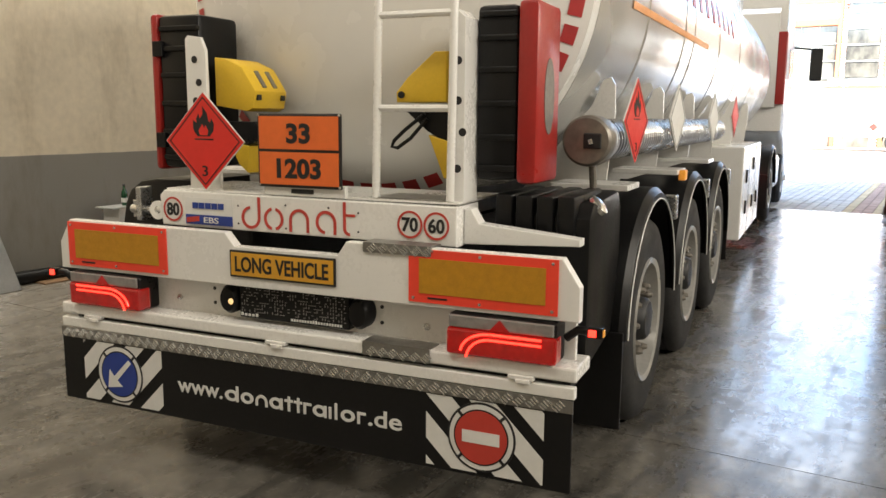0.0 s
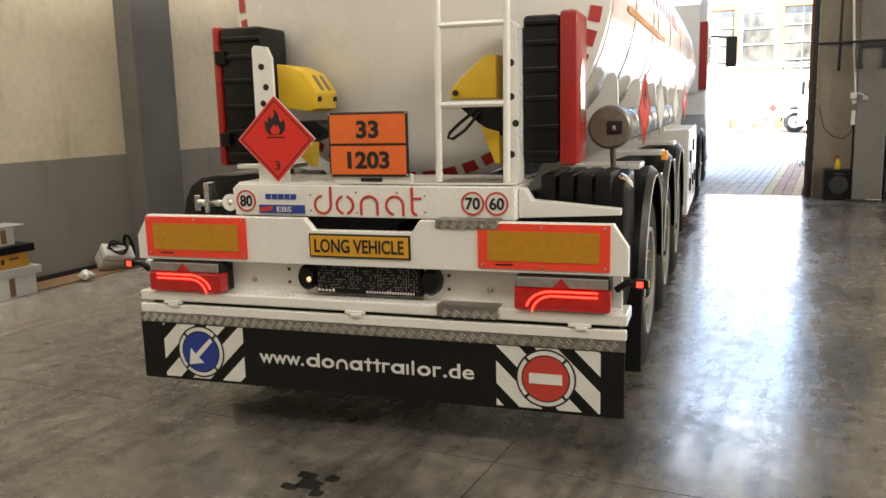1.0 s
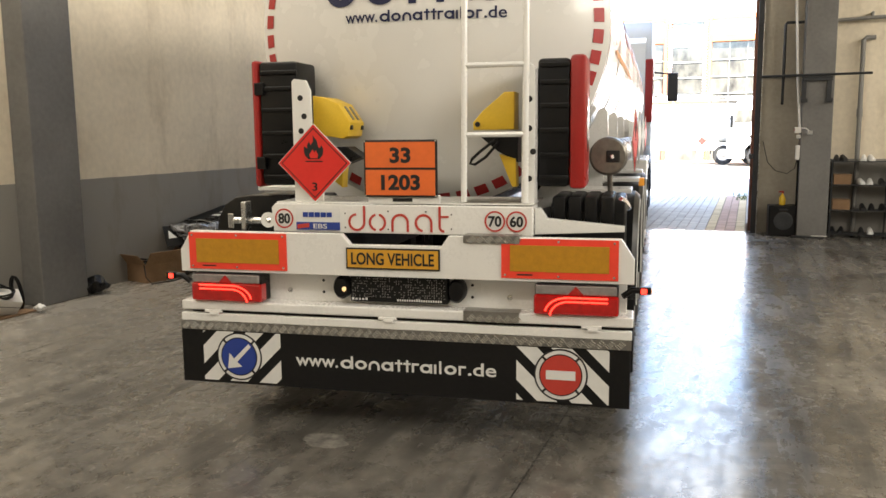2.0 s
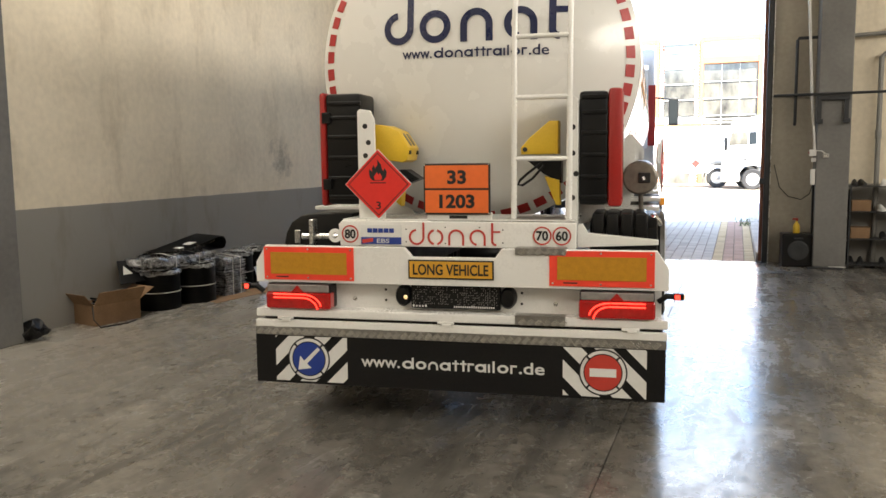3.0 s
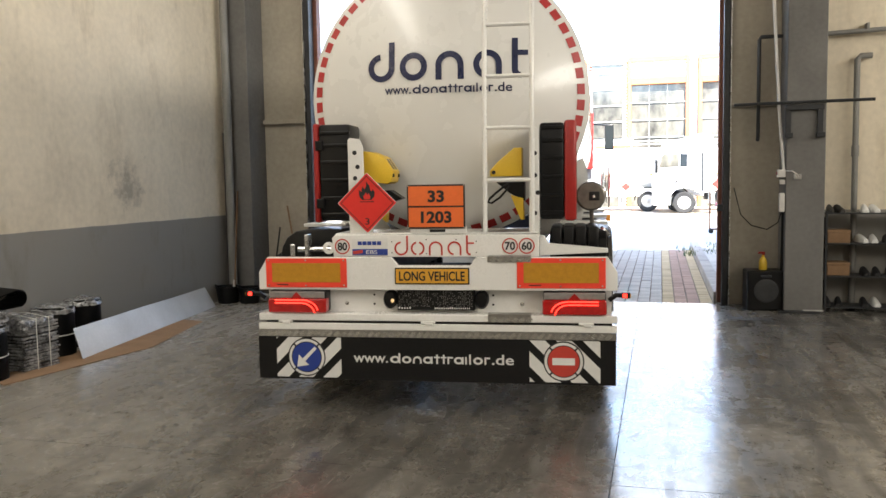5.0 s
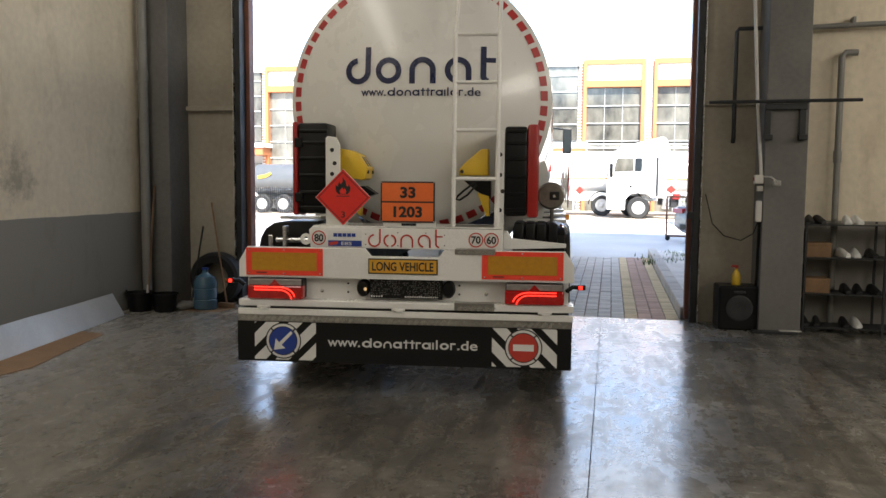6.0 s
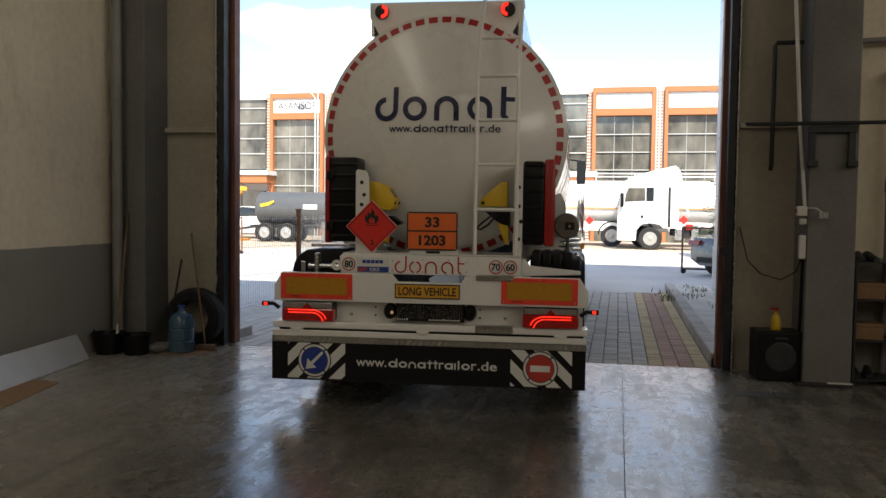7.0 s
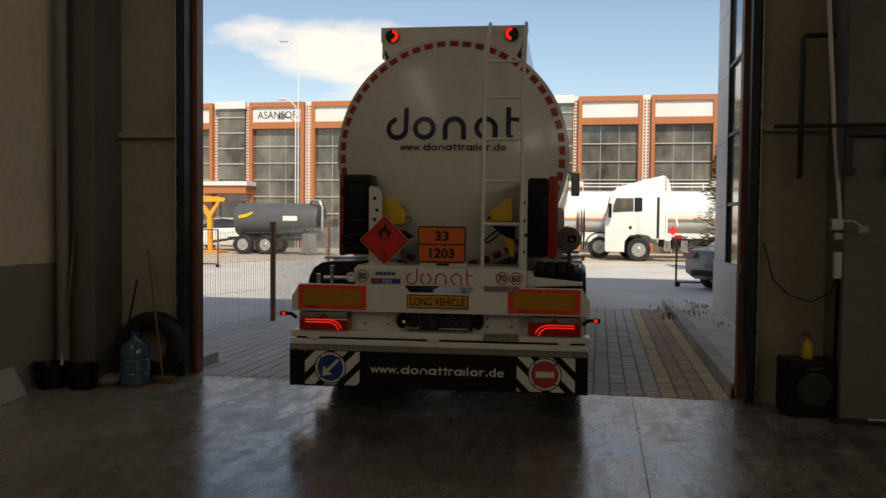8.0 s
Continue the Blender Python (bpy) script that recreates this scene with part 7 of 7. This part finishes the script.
def car(name, label, m4, paint):
    """A saloon, forward along +y, its origin under the middle of the rear bumper."""
    t = thing(name, label, "car", "", m4)
    lower = [(0.02, 0.42), (0.0, 0.70), (0.10, 0.98), (0.55, 1.06), (1.0, 1.04), (3.2, 0.98), (4.3, 0.82), (4.55, 0.62), (4.55, 0.32), (4.2, 0.25), (0.3, 0.25)]
    body = part("body", P(lower, -0.88, 0.88, "x", 0.07), paint, t, smooth=True)
    cabin = [(0.45, 1.02), (1.15, 1.40), (1.9, 1.46), (2.5, 1.40), (3.3, 1.0)]
    part("cabin", P(cabin, -0.70, 0.70, "x", 0.06), M["glass_dark"], t, "dark glazed cabin", True)
    part("roof", P([(1.05, 1.385), (1.9, 1.475), (2.5, 1.42), (2.5, 1.40), (1.9, 1.45)], -0.68, 0.68, "x"), paint, t)
    for s in (-1, 1):
        lamp = part("tail_lamp", P([(-0.03, 0.80), (-0.01, 0.92), (0.35, 1.0), (0.48, 0.96), (0.1, 0.80)], s * 0.52 if s > 0 else -0.90, 0.90 if s > 0 else s * 0.52, "x", 0.01), M["lamp_red"], body, "red tail lamp")
        for y in (0.85, 3.55):
            road_wheel(t, s * 0.80, y, 0.31, 0.22, "x")
    part("bumper_grille", B(-0.6, 0.6, -0.02, 0.05, 0.36, 0.50, 0.01), M["black"], body)
    return t


def fence():
    t = thing("mesh_fence", "brown-posted wire mesh fence beside the drive", "fence")
    pts = [(-4.6, 2.0), (-3.72, 4.62), (-4.36, 9.2), (-4.6, 13.0)]
    for x, y in pts[1:3]:
        p = part("post", B(x - 0.035, x + 0.035, y - 0.035, y + 0.035, -0.045, 1.55, 0.004), M["brown_steel"], t)
        part("post_cap", B(x - 0.04, x + 0.04, y - 0.04, y + 0.04, 1.55, 1.57), M["brown_steel"], p)
    for (x0, y0), (x1, y1) in zip(pts, pts[1:]):
        bm = bmesh.new()
        n = int(math.hypot(x1 - x0, y1 - y0) / 0.05)
        for i in range(1, n):
            u = i / n
            x, y = x0 + (x1 - x0) * u, y0 + (y1 - y0) * u
            box(bm, x - 0.0022, x + 0.0022, y - 0.0022, y + 0.0022, 0.0, 1.45)
        tagged(part("wire_mesh", bm, M["alu"], t), kind="stuff")
        for z in (0.05, 0.5, 0.95, 1.4):
            part("line_wire", TUBE([(x0, y0, z), (x1, y1, z)], 0.003, 5), M["alu"], t)


def gate_frame(x, y, w, h, rz, label):
    t = thing("gate_frame", label, "gate", "yard gates", pose(x, y, -0.045, 0, 0, rz))
    for a in (0.0, w - 0.05):
        part("stile", B(a, a + 0.05, -0.025, 0.025, 0.10, h, 0.004), M["brown_steel"], t)
    for z in (0.10, h - 0.05):
        part("rail", B(0.05, w - 0.05, -0.025, 0.025, z, z + 0.05, 0.004), M["brown_steel"], t)
    wh = bmesh.new()
    lathe(wh, [(0.0, -0.02), (0.06, -0.02), (0.07, 0.0), (0.06, 0.02), (0.0, 0.02)], "y", 18, pose(0.06, -0.05, 0.07))
    part("caster", wh, M["rubber"], t, smooth=True)


def neighbour_building():
    t = thing("office_building", "pale grey office building with tall glazing beside the drive", "building")
    X = 3.52
    part("plinth", B(X - 0.04, 11.0, 1.4, 8.0, -0.045, 0.95, 0.01), M["white_clad"], t)
    part("wall", B(X + 0.08, 11.0, 1.4, 8.0, 0.951, 11.0), M["bldg_grey"], t)
    part("corner_panel", B(X - 0.02, X + 0.079, 6.75, 8.0, 0.952, 11.0, 0.006), M["bldg_grey"], t)
    for k in range(8):
        part("panel_joint", B(X - 0.023, X - 0.0205, 6.76, 7.99, 1.9 + k * 1.1, 1.912 + k * 1.1), M["grey_pipe"], t)
    for k in range(3):
        y0 = 1.5 + k * 1.75
        w = part("window", B(X + 0.03, X + 0.079, y0 + 0.04, y0 + 1.71, 0.96, 10.8), M["glass"], t)
        part("mullion", B(X - 0.02, X + 0.029, y0 + 1.66, y0 + 1.74, 0.96, 10.8), M["dark_steel"], w)
        for j in range(8):
            part("transom", B(X - 0.01, X + 0.028, y0 + 0.04, y0 + 1.655, 1.9 + j * 1.15, 1.95 + j * 1.15), M["dark_steel"], w)


def conifer(x, y, h):
    t = thing("conifer", "young dark green conifer beside the building", "tree", "", pose(x, y, -0.045))
    part("trunk", TUBE([(0, 0, 0), (0.02, 0, h * 0.5), (0, 0.02, h * 0.95)], 0.05, 8), M["wood"], t)
    rng = random.Random(2)
    bm = bmesh.new()
    for i in range(2600):
        u = rng.random() ** 0.8
        z = 0.35 + u * (h - 0.4)
        r = (1 - u) ** 0.8 * 1.35 * (0.75 + 0.25 * math.sin(z * 7)) * rng.uniform(0.25, 1.0)
        a = rng.uniform(0, 6.283)
        c = Vector((r * math.cos(a), r * math.sin(a), z - 0.25 * r))
        d = Vector((math.cos(a + rng.gauss(0, 0.4)), math.sin(a + rng.gauss(0, 0.4)), rng.uniform(-0.3, 0.4))) * rng.uniform(0.14, 0.3)
        s = Vector((-d.y, d.x, rng.uniform(-0.05, 0.05))) * 0.22
        v = [bm.verts.new(p) for p in (c - s, c + d, c + s)]
        bm.faces.new(v)
    part("crown", bm, M["leaf"], t, "dense dark green crown")


def street_lamp(x, y, h):
    t = thing("street_lamp", "tall thin grey street lamp", "street lamp", "", pose(x, y, -0.045))
    part("pole", TUBE([(0, 0, 0), (0, 0, h * 0.6), (0, 0, h), (-0.3, 0, h + 0.35), (-0.7, 0, h + 0.45)], 0.032, 10), M["white_clad"], t, smooth=True)
    part("lamp_head", B(-1.1, -0.6, -0.12, 0.12, h + 0.40, h + 0.52, 0.03), M["conduit"], t, smooth=True)


def yellow_loader(x, y):
    t = thing("yellow_hoist", "yellow painted hoist arm standing in the yard", "hoist", "", pose(x, y, -0.045))
    part("mast", P([(-0.10, 0.12), (0.12, 0.12), (0.10, 1.75), (0.50, 2.40), (0.40, 2.46), (-0.02, 1.95), (-0.45, 2.46), (-0.58, 2.40), (-0.12, 1.70)], -0.1, 0.1, "y", 0.01), M["hoist"], t)
    part("boom", P([(-1.6, 2.42), (0.75, 2.46), (0.80, 2.62), (0.3, 2.70), (-1.6, 2.78)], -0.08, 0.08, "y", 0.01), M["hoist"], t)
    part("foot", B(-0.7, 0.7, -0.5, 0.5, 0.0, 0.12, 0.02), M["orange_band"], t)


parked_tractor()
parked_tanker()
dark_tank_trailer()
car("grey_saloon_car", "dark grey saloon car parked beside the building", pose(4.05, 12.9, -0.045, 0, 0, -52), M["car_grey"])
car("white_car", "white car parked in front of the row", pose(-15.6, 31.8, -0.045, 0, 0, 86) @ Matrix.Diagonal((1.12, 1.0, 1.15, 1)), M["truck_white"])
fence()
gate_frame(3.35, 14.2, 1.3, 1.25, 0, "brown steel gate frame standing open in the yard")
gate_frame(-11.2, 17.9, 1.3, 1.30, 180, "brown steel gate frame beside the fence")
neighbour_building()
conifer(5.5, 22.0, 4.4)
street_lamp(-15.0, 35.2, 11.0)
street_lamp(-15.62, 36.4, 8.0)
yellow_loader(-16.9, 28.6)


# ---- paving of the drive: the 300 nearest stones as pieces, the rest joined ----
def build_paving():
    base = structure(part("pavement", B(-4.2, 2.655, 0.012, 8.2, -0.05, -0.032), M["soil"]), "grey concrete paving with yellow and red border")
    LX, LY, G = 0.158, 0.118, 0.006
    meshes = []
    for k in range(4):
        bm = bmesh.new()
        box(bm, -LX / 2 + G, LX / 2 - G, -LY / 2 + G * 0.6, LY / 2 - G * 0.6, -0.012, 0.0, 0)
        top = [v for v in bm.verts if v.co.z > -0.001]
        bmesh.ops.bevel(bm, geom=[e for e in bm.edges if all(v in top for v in e.verts)], offset=0.006, segments=1, affect="EDGES")
        for v in bm.verts:
            v.co.z += 0.0015 * noise.noise(v.co * 9 + Vector((k * 5, 0, 0)))
        me = bpy.data.meshes.new("paver")
        bm.to_mesh(me)
        bm.free()
        meshes.append(me)
    kinds = {"paver": meshes}
    for nm, mm in (("paver", "paver"), ("yellow_paver", "paver_y"), ("red_paver", "paver_r")):
        kinds[nm] = [m if nm == "paver" else m.copy() for m in meshes]
        for m in kinds[nm]:
            m.materials.clear()
            m.materials.append(M[mm])
    rng = random.Random(21)
    nx, ny = int((2.645 + 4.15) / LX), int(8.15 / LY)
    rest = {"paver": [], "yellow_paver": [], "red_paver": []}
    for i in range(nx):
        x = 2.645 - (i + 0.5) * LX
        kind = "yellow_paver" if i in (0, 3) else "red_paver" if i in (1, 2) else "paver"
        for j in range(ny):
            y = 0.02 + (j + 0.5) * LY
            z = -0.020 + rng.gauss(0, 0.0018)
            if 1.0 < x < 2.65 and y < 3.35 and j < 28 and i < 10:
                o = new(kind, rng.choice(kinds[kind]))
                o.parent = base
                o.matrix_basis = pose(x + rng.gauss(0, 0.0012), y, z, rng.gauss(0, 0.5), rng.gauss(0, 0.5), rng.gauss(0, 0.5))
            else:
                rest[kind].append((x + rng.gauss(0, 0.0012), y, z))
    for kind, spots in rest.items():
        src = kinds[kind][0]
        sv = [v.co.copy() for v in src.vertices]
        sf = [tuple(p.vertices) for p in src.polygons]
        vs, fs = [], []
        for x, y, z in spots:
            n = len(vs)
            vs += [(c.x + x, c.y + y, c.z + z) for c in sv]
            fs += [tuple(a + n for a in f) for f in sf]
        me = bpy.data.meshes.new(kind + "_field")
        me.from_pydata(vs, [], fs)
        me.materials.append(M[{"paver": "paver", "yellow_paver": "paver_y", "red_paver": "paver_r"}[kind]])
        o = new(kind + "_field", me)
        o.parent = base
        tagged(o, kind="stuff")
    k = structure(part("kerb_west", B(-2.98, -2.84, 0.27, 0.95, -0.045, 0.10, 0.02), M["kerb"]), "short concrete kerb by the gate")


build_paving()


# ---- motion ----
def glide(rows, col):
    """A smooth curve through one column of rows, by time."""
    ts = [r[0] for r in rows]
    vs = [r[col] for r in rows]
    sl = []
    for i in range(len(ts)):
        a, b = max(i - 1, 0), min(i + 1, len(ts) - 1)
        sl.append((vs[b] - vs[a]) / (ts[b] - ts[a]))

    def f(t):
        i = max(0, min(len(ts) - 2, int(np.searchsorted(ts, t, side="right")) - 1))
        h = ts[i + 1] - ts[i]
        u = (t - ts[i]) / h
        return ((2 * u ** 3 - 3 * u ** 2 + 1) * vs[i] + (u ** 3 - 2 * u ** 2 + u) * h * sl[i]
                + (-2 * u ** 3 + 3 * u ** 2) * vs[i + 1] + (u ** 3 - u ** 2) * h * sl[i + 1])
    return f


def motions():
    fx, fy, fa = (glide(TRAILER_PATH, c) for c in (1, 2, 3))
    times = [i * 0.25 for i in range(33)]
    walk(trailer, [(t, pose(fx(t), fy(t), 0, 0, 0, fa(t))) for t in times])

    def pin(t):
        a = radians(fa(t))
        return fx(t) - KINGPIN * math.sin(a), fy(t) + KINGPIN * math.cos(a)

    turn, side = glide(ARTICULATION, 1), glide(ARTICULATION, 2)
    rows = []
    for t in times:
        (x, y), a = pin(t), radians(fa(t))
        rows.append((t, pose(x + side(t) * math.cos(a), y + side(t) * math.sin(a), 0, 0, 0, fa(t) + turn(t))))
    walk(tractor, rows)
    gone = {t: math.hypot(fx(t) - fx(0), fy(t) - fy(0)) for t in times}
    for base, wheels in ((ASKEW, trailer_wheels), (Matrix(), tractor_wheels)):
        for w, x, y, r in wheels:
            walk(w, [(t, base @ pose(x, y, r, -math.degrees(gone[t] / r), 0, 0)) for t in times])


motions()
